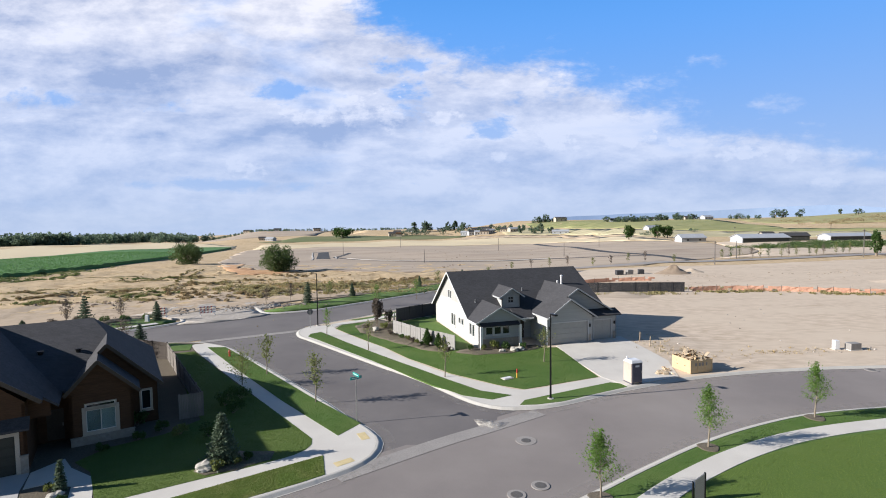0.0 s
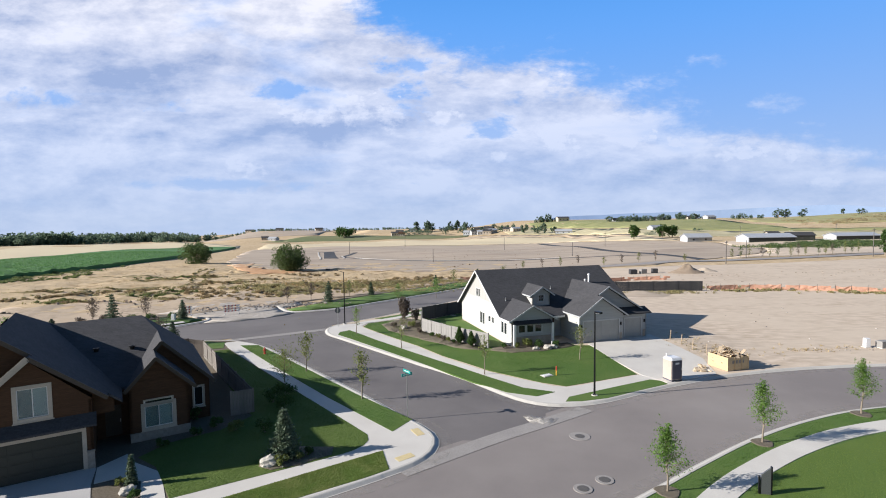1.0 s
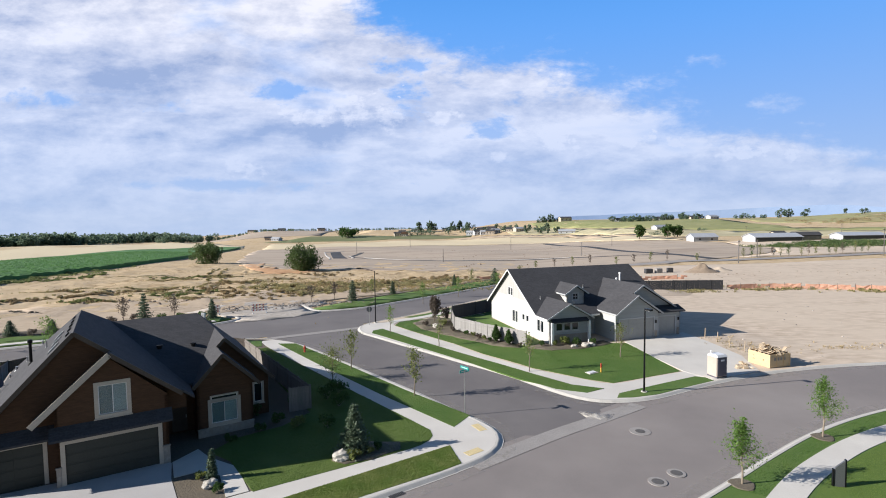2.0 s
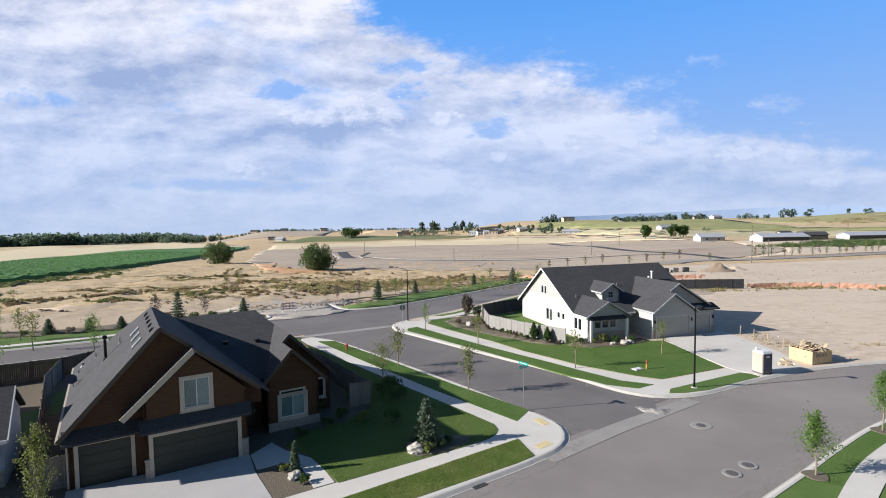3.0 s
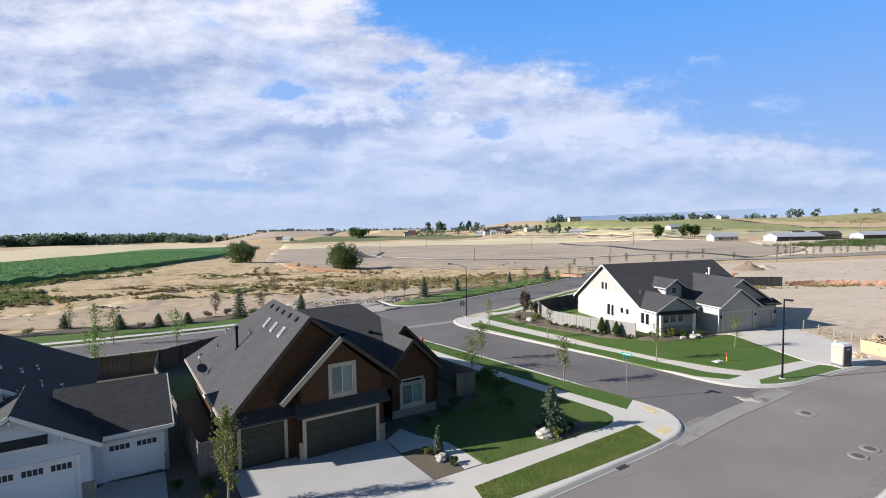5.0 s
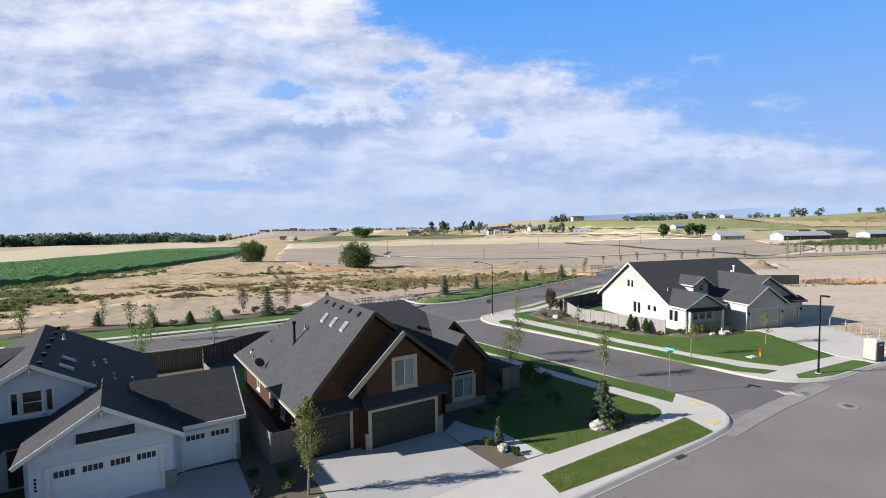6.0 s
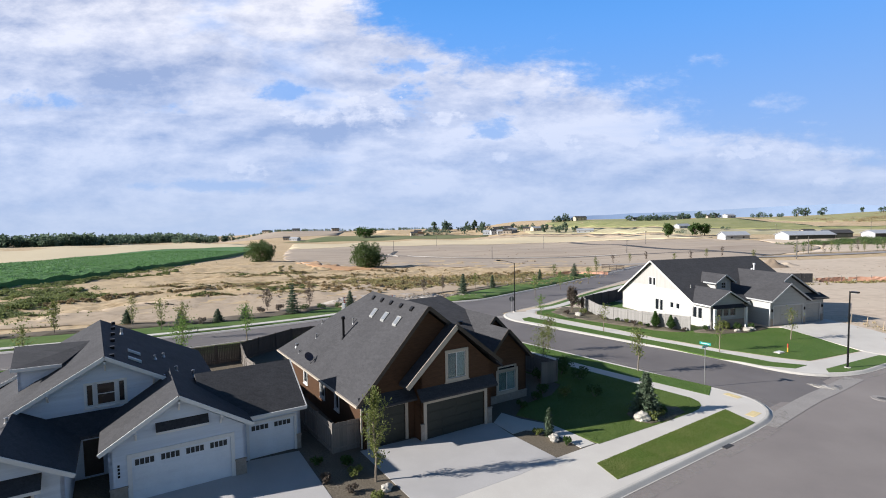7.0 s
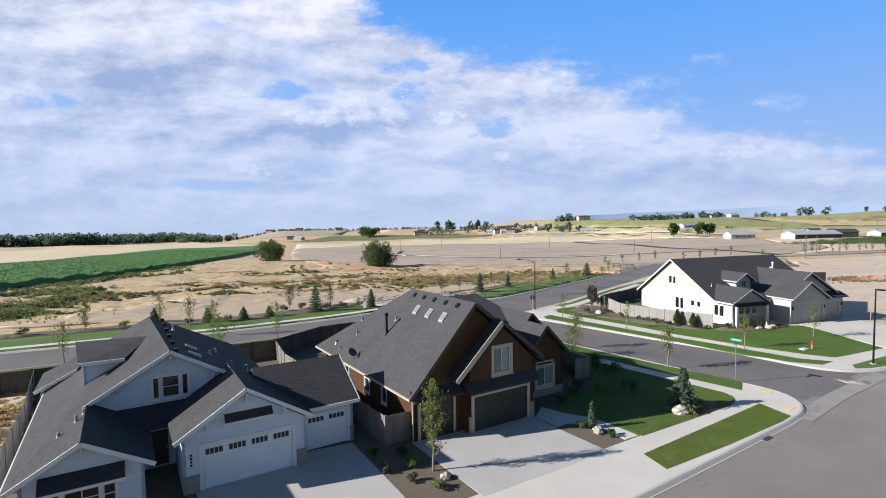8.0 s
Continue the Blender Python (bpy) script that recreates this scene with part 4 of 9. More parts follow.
# far side of the collector street: verge, walk and dirt entrance
sweep("pavement", spline([(-150, 20.9), (-110, 37.6), (-82.4, 50.7), (-64.2, 59.1), (-52, 66.2), (-45.4, 71.0), (-42.4, 73.8)], 1.2), [(0.62, 0.0), (0.6, 0.17), (-0.6, 0.17), (-0.62, 0.0)], "concrete", "pale concrete footway along the collector street")
drape("lawn", [(-149.2, 19.4), (-109.3, 36.0), (-81.8, 49.1), (-63.5, 57.5), (-51.2, 64.6), (-44.4, 69.8), (-41.2, 74.2), (-40.6, 75.4), (-43.5, 77.5), (-48.5, 77.6), (-52.5, 73.4), (-61.5, 67.5), (-84, 58.5), (-112, 46), (-150, 30)], "lawn", 0.12, 4, 0.2, label="green planted verge of the collector street", category="lawn", wobble=0.35)
drape("lawn", [(-30.6, 84.2), (-29.3, 82.9), (-27.4, 82.8), (-23.0, 85.3), (-18.3, 90.7), (-7.3, 104.4), (4.3, 120.7), (16, 137), (12, 139.5), (-1, 124), (-12, 110), (-21, 98.5), (-27, 90.2)], "lawn", 0.12, 4, 0.2, label="green planted verge of the collector street", category="lawn", wobble=0.35)
drape("planting_bed", [(-47.6, 76.2), (-51.5, 71.9), (-60.8, 66.0), (-83.4, 57.0), (-111.4, 44.5), (-149.4, 28.5), (-151, 31.9), (-112.9, 47.8), (-84.9, 60.2), (-62.6, 69.3), (-53.8, 75.4), (-49.8, 79.6)], "mulch", 0.135, 3, 0.15, label="dark bark mulch strip behind the verge", category="planting bed", wobble=0.4)
drape("planting_bed", [(-27, 90.3), (-21, 98.6), (-12, 110.1), (-1, 124.1), (12, 139.6), (10.6, 140.4), (-2.2, 125.2), (-13.2, 111.3), (-22.3, 99.8), (-28.2, 91.4)], "mulch", 0.135, 3, 0.15, label="dark bark mulch strip behind the verge", category="planting bed", wobble=0.3)
drape("dirt_entrance", [(-39.4, 73.2), (-34.5, 74.6), (-29.0, 79.4), (-28.6, 81.4), (-30.6, 82.6), (-32.6, 85.4), (-29.5, 90), (-34, 97), (-47, 91), (-51, 80.5), (-44.2, 78.9), (-40.9, 77.4), (-39.3, 75.6)], "pale_dirt", 0.035, 4, 0.1, label="pale rutted dirt entrance with rubble", category="dirt track", wobble=0.4)

# ---- fields ----
drape("dirt_field", [(-95, 62), (-60, 70), (-46, 79), (-22, 101), (-3, 124), (8, 140), (-8, 138), (-32, 119), (-52, 106), (-80, 88)], "trampled", 0.05, 3, 0.1, label="pale trampled soil along the street", category="field", wobble=2.0)
drape("graded_field", [(-84, 192), (-62, 172), (-17, 161), (32, 157), (60, 160), (88, 180), (120, 205), (140, 240), (150, 300), (140, 326), (121, 344), (100, 368), (85, 402), (60, 458), (20, 466), (-26, 450), (-100, 424), (-160, 420), (-127, 300), (-108, 240)], "graded", 0.07, 7, 0.12, label="graded bare building land", category="field", wobble=2.5)
drape("stubble_field", [(-163, 424), (-100, 428), (-26, 455), (20, 470), (62, 462), (88, 405), (102, 372), (123, 348), (142, 331), (146, 345), (140, 390), (136, 430), (121, 568), (80, 582), (40, 606), (0, 640), (-71, 618), (-140, 588), (-200, 560)], "stubble", 0.08, 12, 0.1, label="pale straw stubble field", category="field", wobble=2.5)
drape("fallow_strip", [(-2, 646), (42, 612), (82, 588), (123, 574), (138, 432), (142, 392), (148, 345), (151, 352), (146, 394), (143, 436), (146, 536), (127, 588), (97, 602), (66, 624), (34, 666)], "trampled", 0.09, 12, 0.1, label="brown fallow strip beyond the stubble", category="field", wobble=1.5)
drape("green_field", [(-235, 626), (-185, 642), (-118, 632), (-50, 652), (20, 668), (22, 692), (-53, 730), (-133, 728), (-202, 720)], "field_green", 0.1, 14, 0.1, label="low green irrigated field", category="field", wobble=3)
drape("pasture", [(70, 628), (99, 606), (129, 592), (147, 540), (145, 440), (148, 390), (200, 372), (300, 362), (420, 352), (440, 384), (305, 404), (271, 421), (232, 434), (197, 460), (174, 488), (170, 529), (159, 592), (139, 651), (108, 702), (60, 710)], "pale_pasture", 0.1, 14, 0.1, label="pale dry pasture below the hill", category="field", wobble=3)
drape("wheat_field", [(-215, 232), (-252, 330), (-242, 452), (-188, 450), (-223, 540), (-300, 640), (-447, 819), (-640, 700), (-520, 420), (-330, 210)], "stubble", 0.08, 22, 0.1, label="ripe golden wheat field", category="field", wobble=2)
drape("building_plots", [(30, 138), (40, 120), (60, 108), (150, 100), (250, 110), (280, 210), (150, 176), (90, 158), (50, 153)], "sand", 0.02, 8, 0.1, label="bare levelled building plots", category="field", wobble=2)
drape("rough_pasture", [(110, 702), (141, 653), (161, 594), (172, 531), (176, 490), (199, 462), (234, 436), (273, 423), (306, 406), (440, 386), (450, 402), (346, 421), (318, 428), (290, 453), (302, 520), (306, 567), (300, 645), (235, 800), (110, 800)], "pasture_green", 0.1, 16, 0.1, label="green-gold rough pasture on the hillside", category="field", wobble=4)
drape("hill_field", [(-420, 790), (-300, 720), (-190, 735), (-200, 880), (-330, 890), (-430, 880)], "graded", 0.15, 30, 0.1, label="brown fallow field on the low hill", category="field", wobble=6)
drape("hill_field", [(-150, 760), (-90, 735), (30, 745), (60, 880), (-140, 885)], "meadow", 0.15, 30, 0.1, label="dry grass field on the low hill", category="field", wobble=6)
drape("hill_field", [(316, 545), (330, 512), (358, 478), (396, 474), (600, 430), (760, 560), (700, 720), (500, 690), (330, 650)], "scrub", 0.15, 24, 0.1, label="brown shrubby slope on the hillside", category="field", wobble=6)
drape("bare_plots", [(92, 182), (150, 194), (270, 232), (300, 300), (216, 304), (164, 308), (152, 300), (142, 240), (122, 205)], "sand", 0.06, 9, 0.1, label="bare tan land before the sheds", category="field", wobble=2)
drape("orange_cut", [(-89, 197), (-84, 212), (-76, 186), (-60, 171), (-46, 165), (-54, 158), (-64, 155), (-72, 168)], "orange_soil", 0.12, 3, 0.1, label="fresh cut of orange soil", category="dirt bank", wobble=1.2)
sweep("road", spline([(20, 165), (38, 162), (56, 165), (70, 170), (84, 170.5), (110, 178), (140, 187), (200, 205), (270, 226)], 4), [(2.8, 0.1), (0, 0.13), (-2.8, 0.1)], "dusty", "new asphalt street through bare plots")
sweep("road", spline([(-64, 330), (-62, 290), (-58, 262), (-50, 244), (-40, 231), (-26, 223.5), (0, 222), (19, 218.5), (31, 216), (42, 213), (52, 208.5), (64, 206), (78, 200)], 4), [(1.5, 0.1), (0, 0.13), (-1.5, 0.1)], "asphalt_dark", "unfinished dark street loop across the graded land")
sweep("kerb", spline([(-49, 246.5), (-39, 233), (-25.6, 225.7), (0, 224.2), (19, 220.7), (31, 218.2), (42, 215.2)], 4), [(0.3, 0.0), (0.28, 0.24), (-0.28, 0.24), (-0.3, 0.0)], "kerb", "pale new kerb of the street loop")
# narrow dark strip running back over the graded land
sweep("road", spline([(69, 420), (73, 352), (73, 300), (74, 262), (76, 232), (79, 205), (82, 176)], 4), [(2.2, 0.1), (0, 0.13), (-2.2, 0.1)], "asphalt_dark", "narrow dark strip across the graded land")
drape("road_stub", [(-62.6, 241), (-55.2, 238.3), (-80.8, 343.7), (-86.4, 338.6)], "asphalt_dark", 0.12, 14, 0.1, label="dark asphalt stub with pale kerbs", category="road")
for pts in ([(-62, 231), (-66.5, 250), (-78, 292), (-90, 338)], [(-53, 240), (-56, 254), (-63, 283)], [(-90, 338), (-79, 346)]):
    sweep("kerb", spline(pts, 4), [(0.4, 0.0), (0.38, 0.26), (-0.38, 0.26), (-0.4, 0.0)], "kerb", "pale new kerb of the street stub")

# line of an old wheel track that curves through the meadow
RUTS = spline([(-86, 176), (-82.5, 163), (-77.3, 150.5), (-70.3, 135.2), (-65.6, 121), (-66.4, 115.2), (-72.5, 115.8), (-82, 112.5), (-90, 104), (-96, 93)], 1.0)
# matted weeds on the rough ground
for i, (x, y, a, b) in enumerate(((-84, 140, 6, 1.6), (-76, 147, 7, 1.4), (-58, 98, 4, 0.9), (-74, 95, 5, 1.0), (-60, 130, 5, 1.2), (-92, 112, 8, 0.9), (-66, 108, 8, 0.8), (-84, 119, 12, 0.8), (-30, 120, 9, 1.6), (-16, 116, 8, 1.4), (-40, 126, 8, 1.8), (-8, 126, 6, 1.4), (-118, 102, 9, 6), (-111, 86, 10, 4), (-101, 74, 9, 2.6), (-126, 130, 2.6, 16), (-52, 140, 9, 1.0), (-100, 152, 9, 1.4))):
    drape("weed_patch", [(x + a * 1.2 * math.cos(q), y + b * 1.2 * math.sin(q) + a * 0.12 * math.cos(q)) for q in [k_ * math.pi / 9 for k_ in range(18)]], "weed_lush_mat" if x < -100 else "weed_mat", 0.03, 1.8, 0.1, label="matted brown-green weeds", category="weeds", wobble=min(1.4, b * 0.7))

# crop: a dense stand with an uneven top
def crop_field(x0, poly):
    bm = bmesh.new()
    f = bm.faces.new([bm.verts.new((x, y, 0)) for x, y in poly])
    bmesh.ops.triangulate(bm, faces=bm.faces[:])
    for ax in (0, 1):
        lo, hi = min(p[ax] for p in poly), max(p[ax] for p in poly)
        for i in range(1, int((hi - lo) / 1.6)):
            co, no = [0, 0, 0], [0, 0, 0]
            co[ax], no[ax] = lo + i * 1.6, 1
            bmesh.ops.bisect_plane(bm, geom=bm.verts[:] + bm.edges[:] + bm.faces[:], plane_co=co, plane_no=no)
    rng = random.Random(5)
    for v in bm.verts:
        v.co.z = on_ground(v.co.x, v.co.y) + 1.35 + rng.uniform(-0.05, 0.05)
    ex = bmesh.ops.extrude_edge_only(bm, edges=[e for e in bm.edges if e.is_boundary])
    for v in (g for g in ex["geom"] if isinstance(g, bmesh.types.BMVert)):
        v.co.z -= 1.8
    bmesh.ops.recalc_face_normals(bm, faces=bm.faces[:])
    return bm


tagged(part("crop_field", crop_field(0, [(-134, 92), (-132, 150), (-139, 243), (-152, 300), (-190, 448), (-238, 446), (-246, 330), (-212, 225), (-222, 165), (-260, 110), (-200, 70)]), "crop", None, "tall dark green crop field", kind="stuff"), category="crop field")

# ---- brown house on the corner ----
def house_brown():
    h = thing("house", pose(-33.2, 25.5, 0.14, 0, 0, 33), "two-storey brown-sided house with a dark shingle roof", "house")
    P = lambda n, bm, m, lab="": part(n, bm, m, h, lab)
    # front walls (front is -y)
    wa = Wall((0, 0), (3.55, 0))
    wb = Wall((3.55, -0.9), (9.1, -0.9))
    wc = Wall((11.0, 1.8), (14.6, 1.8))
    left = Wall((0, 16.0), (0, 0))
    right = Wall((16.2, 4.05), (16.2, 16.6))
    back = Wall((16.2, 16.6), (0, 16.6))
    gab = Wall((0.0, 0.05), (10.2, 0.05))
    bm = bmesh.new()
    wa.build(bm, 0, [(0, 2.9), (3.55, 2.9)], [(0.42, 2.9, 0.0, 2.36)])
    P("wall", bm, "cedar")
    bm = bmesh.new()
    wb.build(bm, 0, [(0, 4.4), (2.7, 6.85), (5.55, 4.26)], [(0.42, 4.98, 0.0, 2.34), (2.07, 3.48, 3.66, 5.36)])
    P("wall", bm, "cedar", "brown gable wall over the garage")
    bm = bmesh.new()
    gab.build(bm, 2.92, [(0, 3.1), (4.6, 8.15), (10.2, 3.7)])
    P("wall", bm, "cedar", "brown main gable wall")
    bm = bmesh.new()
    wc.build(bm, 0, [(0, 3.6), (1.65, 5.35), (3.6, 3.4)], [(0.88, 2.55, 0.82, 2.68)])
    P("wall", bm, "cedar")
    bm = bmesh.new()
    left.build(bm, 0, [(0, 2.9), (16, 2.9)], [(4.2, 5.0, 1.2, 2.2), (8.2, 9.0, 1.2, 2.2), (11.2, 11.9, 1.2, 2.3)])
    P("wall", bm, "cedar")
    bm = bmesh.new()
    right.build(bm, 0, [(0, 2.85), (12.55, 2.85)])
    P("wall", bm, "cedar")
    bm = bmesh.new()
    back.build(bm, 0, [(0, 2.85), (16.2, 2.85)])
    P("wall", bm, "cedar")
    bm = bmesh.new()
    Wall((14.6, 1.8), (14.6, 4.05)).build(bm, 0, [(0, 3.3), (2.25, 3.3)])
    P("wall", bm, "cedar")
    bm = bmesh.new()
    Wall((9.1, -0.9), (9.1, 3.6)).build(bm, 0, [(0, 4.2), (4.5, 4.2)])
    P("wall", bm, "cedar")
    bm = bmesh.new()
    Wall((3.55, 0.0), (3.55, -0.9)).build(bm, 0, [(0, 4.4), (0.9, 4.4)])
    P("wall", bm, "cedar")
    bm = bmesh.new()
    Wall((11.0, 3.6), (11.0, 1.8)).build(bm, 0, [(0, 3.5), (1.8, 3.5)])
    P("wall", bm, "cedar")
    en = Wall((9.1, 3.6), (11.0, 3.6))
    bm = bmesh.new()
    en.build(bm, 0, [(0, 4.2), (1.9, 4.2)], [(0.5, 1.45, 0.1, 2.2)])
    P("entry_wall", bm, "cedar")
    bm = bmesh.new()
    en.slab(bm, 0.5, 1.45, 0.1, 2.2, 0.04, 0.1)
    for z0, z1 in ((0.3, 1.0), (1.15, 2.0)):
        en.slab(bm, 0.62, 0.93, z0, z1, 0.02, 0.04)
        en.slab(bm, 1.02, 1.33, z0, z1, 0.02, 0.04)
    dr = P("front_door", bm, "dark_trim", "dark wooden front door")
    bm = bmesh.new()
    en.slab(bm, 1.36, 1.4, 1.0, 1.2, -0.02, 0.03)
    part("handle", bm, "steel", dr)
    bm = bmesh.new()
    box(bm, 0.05, 16.0, 4.3, 16.5, 0.02, 0.06)
    box(bm, 0.2, 8.9, 0.2, 2.6, 0.02, 0.05)
    P("floor_slab", bm, "interior")
    # main roof: steep gable in front, hipped behind
    ov, e = 0.45, 2.5
    rx, zr, yr, yb, yf = 4.6, 8.49, 8.4, 17.2, -0.35
    kr = 0.8
    xr = 10.65
    ze = zr - (xr - rx) * kr
    bm = bmesh.new()
    slope(bm, [(-ov, yf, e + 0.45), (rx, yf, zr), (rx, yr, zr), (-ov - 0.2, yb, e + 0.3)])
    P("roof", bm, "roof_brown", "dark grey shingle roof slope")
    bm = bmesh.new()
    slope(bm, [(rx, yf, zr), (xr, yf, ze), (xr, yb, ze), (rx, yr, zr)])
    P("roof", bm, "roof_brown")
    bm = bmesh.new()
    slope(bm, [(rx, yr, zr), (xr, yb, ze), (-ov - 0.2, yb, e + 0.3)])
    P("roof", bm, "roof_brown")
    # cross roof to the right, hipped: a low front slope, a steep side slope and the back
    front_z = lambda y: 7.15 + 0.418 * (y - 10.33)
    bm = bmesh.new()
    slope(bm, [(5.6, 2.2, front_z(2.2)), (11.0, 2.2, front_z(2.2)), (11.85, 4.66, 4.78), (13.17, 8.08, 6.21), (12.23, 10.33, 7.15), (5.6, 10.33, 7.15)])
    P("roof", bm, "roof_brown")
    bm = bmesh.new()
    slope(bm, [(13.17, 3.75, 6.21), (16.6, 3.75, 2.78), (16.6, 17.1, 2.78), (12.23, 10.33, 7.15), (13.17, 8.08, 6.21)])
    P("roof", bm, "roof_brown", "steep dark shingle side slope")
    bm = bmesh.new()
    slope(bm, [(16.6, 17.1, 2.78), (4.0, 17.1, 2.78), (5.6, 10.33, 7.15), (12.23, 10.33, 7.15)])
    P("roof", bm, "roof_brown")
    # garage gable: its left slope stands clear, its right slope runs on from the main roof
    bm = bmesh.new()
    slope(bm, [(2.5, -1.15, 3.74), (6.25, -1.15, 7.2), (6.25, 0.0, 7.2), (2.5, 0.0, 3.74)])
    P("roof", bm, "roof_brown")
    bm = bmesh.new()
    slope(bm, [(6.25, -1.15, 7.2), (9.9, -1.15, 4.26), (9.9, -0.3, 4.26), (6.25, -0.3, 7.2)])
    P("roof", bm, "roof_brown")
    # right-hand gables: the front one lower, the back one higher, their left slopes in one plane
    bm = bmesh.new()
    slope(bm, [(10.75, 1.45, 3.59), (12.65, 1.45, 5.64), (12.65, 3.75, 5.64), (13.17, 3.75, 6.21), (13.17, 8.06, 6.21), (11.85, 4.66, 4.78), (10.75, 1.82, 3.59)])
    P("roof", bm, "roof_brown", "steep sunlit shingle slope")
    bm = bmesh.new()
    slope(bm, [(12.66, 1.45, 5.64), (15.05, 1.45, 3.25), (15.05, 4.0, 3.25), (12.66, 4.0, 5.64)])
    P("roof", bm, "roof_brown")
    bm = bmesh.new()
    Wall((12.4, 4.05), (16.2, 4.05)).build(bm, 0.0, [(0, 5.1), (0.78, 5.95), (3.8, 2.95)], [(2.75, 3.35, 1.0, 2.4)])
    P("wall", bm, "cedar", "brown back gable wall")
    # pent roofs over the garage doors
    bm = bmesh.new()
    slope(bm, [(-0.3, -0.6, 2.72), (3.5, -0.6, 2.72), (3.5, 0.04, 3.3), (-0.3, 0.04, 3.3)], 0.12)
    P("pent_roof", bm, "roof")
    bm = bmesh.new()
    slope(bm, [(3.3, -1.45, 2.82), (9.3, -1.45, 2.82), (9.3, -0.9, 3.4), (3.3, -0.9, 3.4)], 0.12)
    P("pent_roof", bm, "roof")
    # barge boards and fascias
    for p, q in (((-ov, yf - 0.03, e + 0.36), (rx, yf - 0.03, zr - 0.09)), ((rx, yf - 0.03, zr - 0.09), (6.3, yf - 0.03, 7.05))):
        bm = bmesh.new()
        beam(bm, p, q, 0.05, 0.24)
        P("barge_board", bm, "dark_trim")
    for p, q in (((2.5, -1.18, 3.66), (6.25, -1.18, 7.12)), ((6.25, -1.18, 7.12), (9.9, -1.18, 4.18))):
        bm = bmesh.new()
        wide = p[0] < 3
        beam(bm, p, q, 0.05, 0.32 if wide else 0.24)
        P("barge_board", bm, "tan_trim" if wide else "dark_trim", "wide tan barge board" if wide else "")
    for p, q in (((10.75, 1.42, 3.51), (12.65, 1.42, 5.56)), ((12.65, 1.42, 5.56), (15.05, 1.42, 3.17)), ((12.67, 3.72, 5.58), (13.17, 3.72, 6.13)), ((13.17, 3.72, 6.13), (16.6, 3.72, 2.7))):
        bm = bmesh.new()
        beam(bm, p, q, 0.05, 0.22)
        P("barge_board", bm, "dark_trim")
    bm = bmesh.new()
    beam(bm, (-ov - 0.06, yf, e + 0.36), (-ov - 0.26, yb, e + 0.21), 0.11, 0.12)
    P("gutter", bm, "tan_trim")
    bm = bmesh.new()
    beam(bm, (-0.1, 0.05, 0.1), (-0.1, 0.05, 2.8), 0.08, 0.08, (0, 1, 0))
    P("downpipe", bm, "tan_trim")
    # garage doors and trims
    garage_door(h, wa, 0.42, 2.9, 0.0, 2.36, "garage_dark", 4, 2, label="dark green single garage door")
    garage_door(h, wb, 0.42, 4.98, 0.0, 2.34, "garage_dark", 4, 4, label="dark green double garage door")
    surround(h, wa, 0.42, 2.9, 0.0, 2.36, "tan_trim", 0.2)
    surround(h, wb, 0.42, 4.98, 0.0, 2.34, "tan_trim", 0.22)
    # stone piers and wainscot
    for w, s0, s1, z1 in ((wb, -0.02, 0.2, 1.05), (wb, 5.2, 5.57, 1.05), (wc, 0.0, 3.62, 0.52)):
        bm = bmesh.new()
        w.slab(bm, s0, s1, 0, z1, -0.09, 0.0)
        w.slab(bm, s0 - 0.03, s1 + 0.03, z1, z1 + 0.07, -0.12, 0.0)
        P("stone_facing", bm, "stone", "grey-brown stone veneer")
    window(h, wb, 2.07, 3.48, 3.66, 5.36, "tan_trim", 2, 1, 0.2, "upstairs window with wide tan casing", pane="glass_clear")
    window(h, wc, 0.88, 2.55, 0.82, 2.28, "tan_trim", 2, 1, 0.22, "front window with wide tan casing", pane="glass_clear")
    window(h, wc, 0.88, 2.55, 2.36, 2.68, "tan_trim", 1, 1, 0.08, "narrow transom window", sill=False)
    window(h, Wall((12.4, 4.05), (16.2, 4.05)), 2.75, 3.35, 1.0, 2.4, "tan_trim", 1, 1, 0.12)
    for s in (4.2, 8.2, 11.2):
        window(h, left, s, s + (0.8 if s < 11 else 0.7), 1.2, 2.2 if s < 11 else 2.3, "white_trim", 1, 1, 0.1)
    # blinds behind the glass
    for w, a, b, c, d in ((wb, 2.8, 3.45, 3.7, 5.32), (wc, 1.74, 2.52, 0.85, 2.25)):
        bm = bmesh.new()
        w.slab(bm, a, b, c, d, 0.13, 0.14)
        P("blind", bm, "blind", "pale window blind")
    for w, a, b, c, d in ((wb, 2.1, 2.74, 3.7, 5.32), (wc, 0.91, 1.69, 0.85, 2.25)):
        bm = bmesh.new()
        w.slab(bm, a, b, c, d, 0.14, 0.15)
        P("curtain", bm, "curtain", "teal grey curtain")
    # roof furniture on the left slope
    k = (zr - e - 0.45) / (rx + ov)
    zs = lambda x: e + 0.45 + (x + ov) * k
    for y in (2.0, 3.9, 5.75):
        x = 3.5
        bm = bmesh.new()
        c = [(x - 0.29, y - 0.27), (x + 0.18, y - 0.27), (x + 0.18, y + 0.27), (x - 0.29, y + 0.27)]
        hexa(bm, [(a, b, zs(a) - 0.02) for a, b in c], [(a, b, zs(a) + 0.10) for a, b in c])
        s = P("skylight", bm, "garage_grey", "skylight with pale frame")
        bm = bmesh.new()
        c = [(x - 0.24, y - 0.20), (x + 0.13, y - 0.20), (x + 0.13, y + 0.20), (x - 0.24, y + 0.20)]
        hexa(bm, [(a, b, zs(a) + 0.09) for a, b in c], [(a, b, zs(a) + 0.12) for a, b in c])
        part("pane", bm, "sky_pane", s)
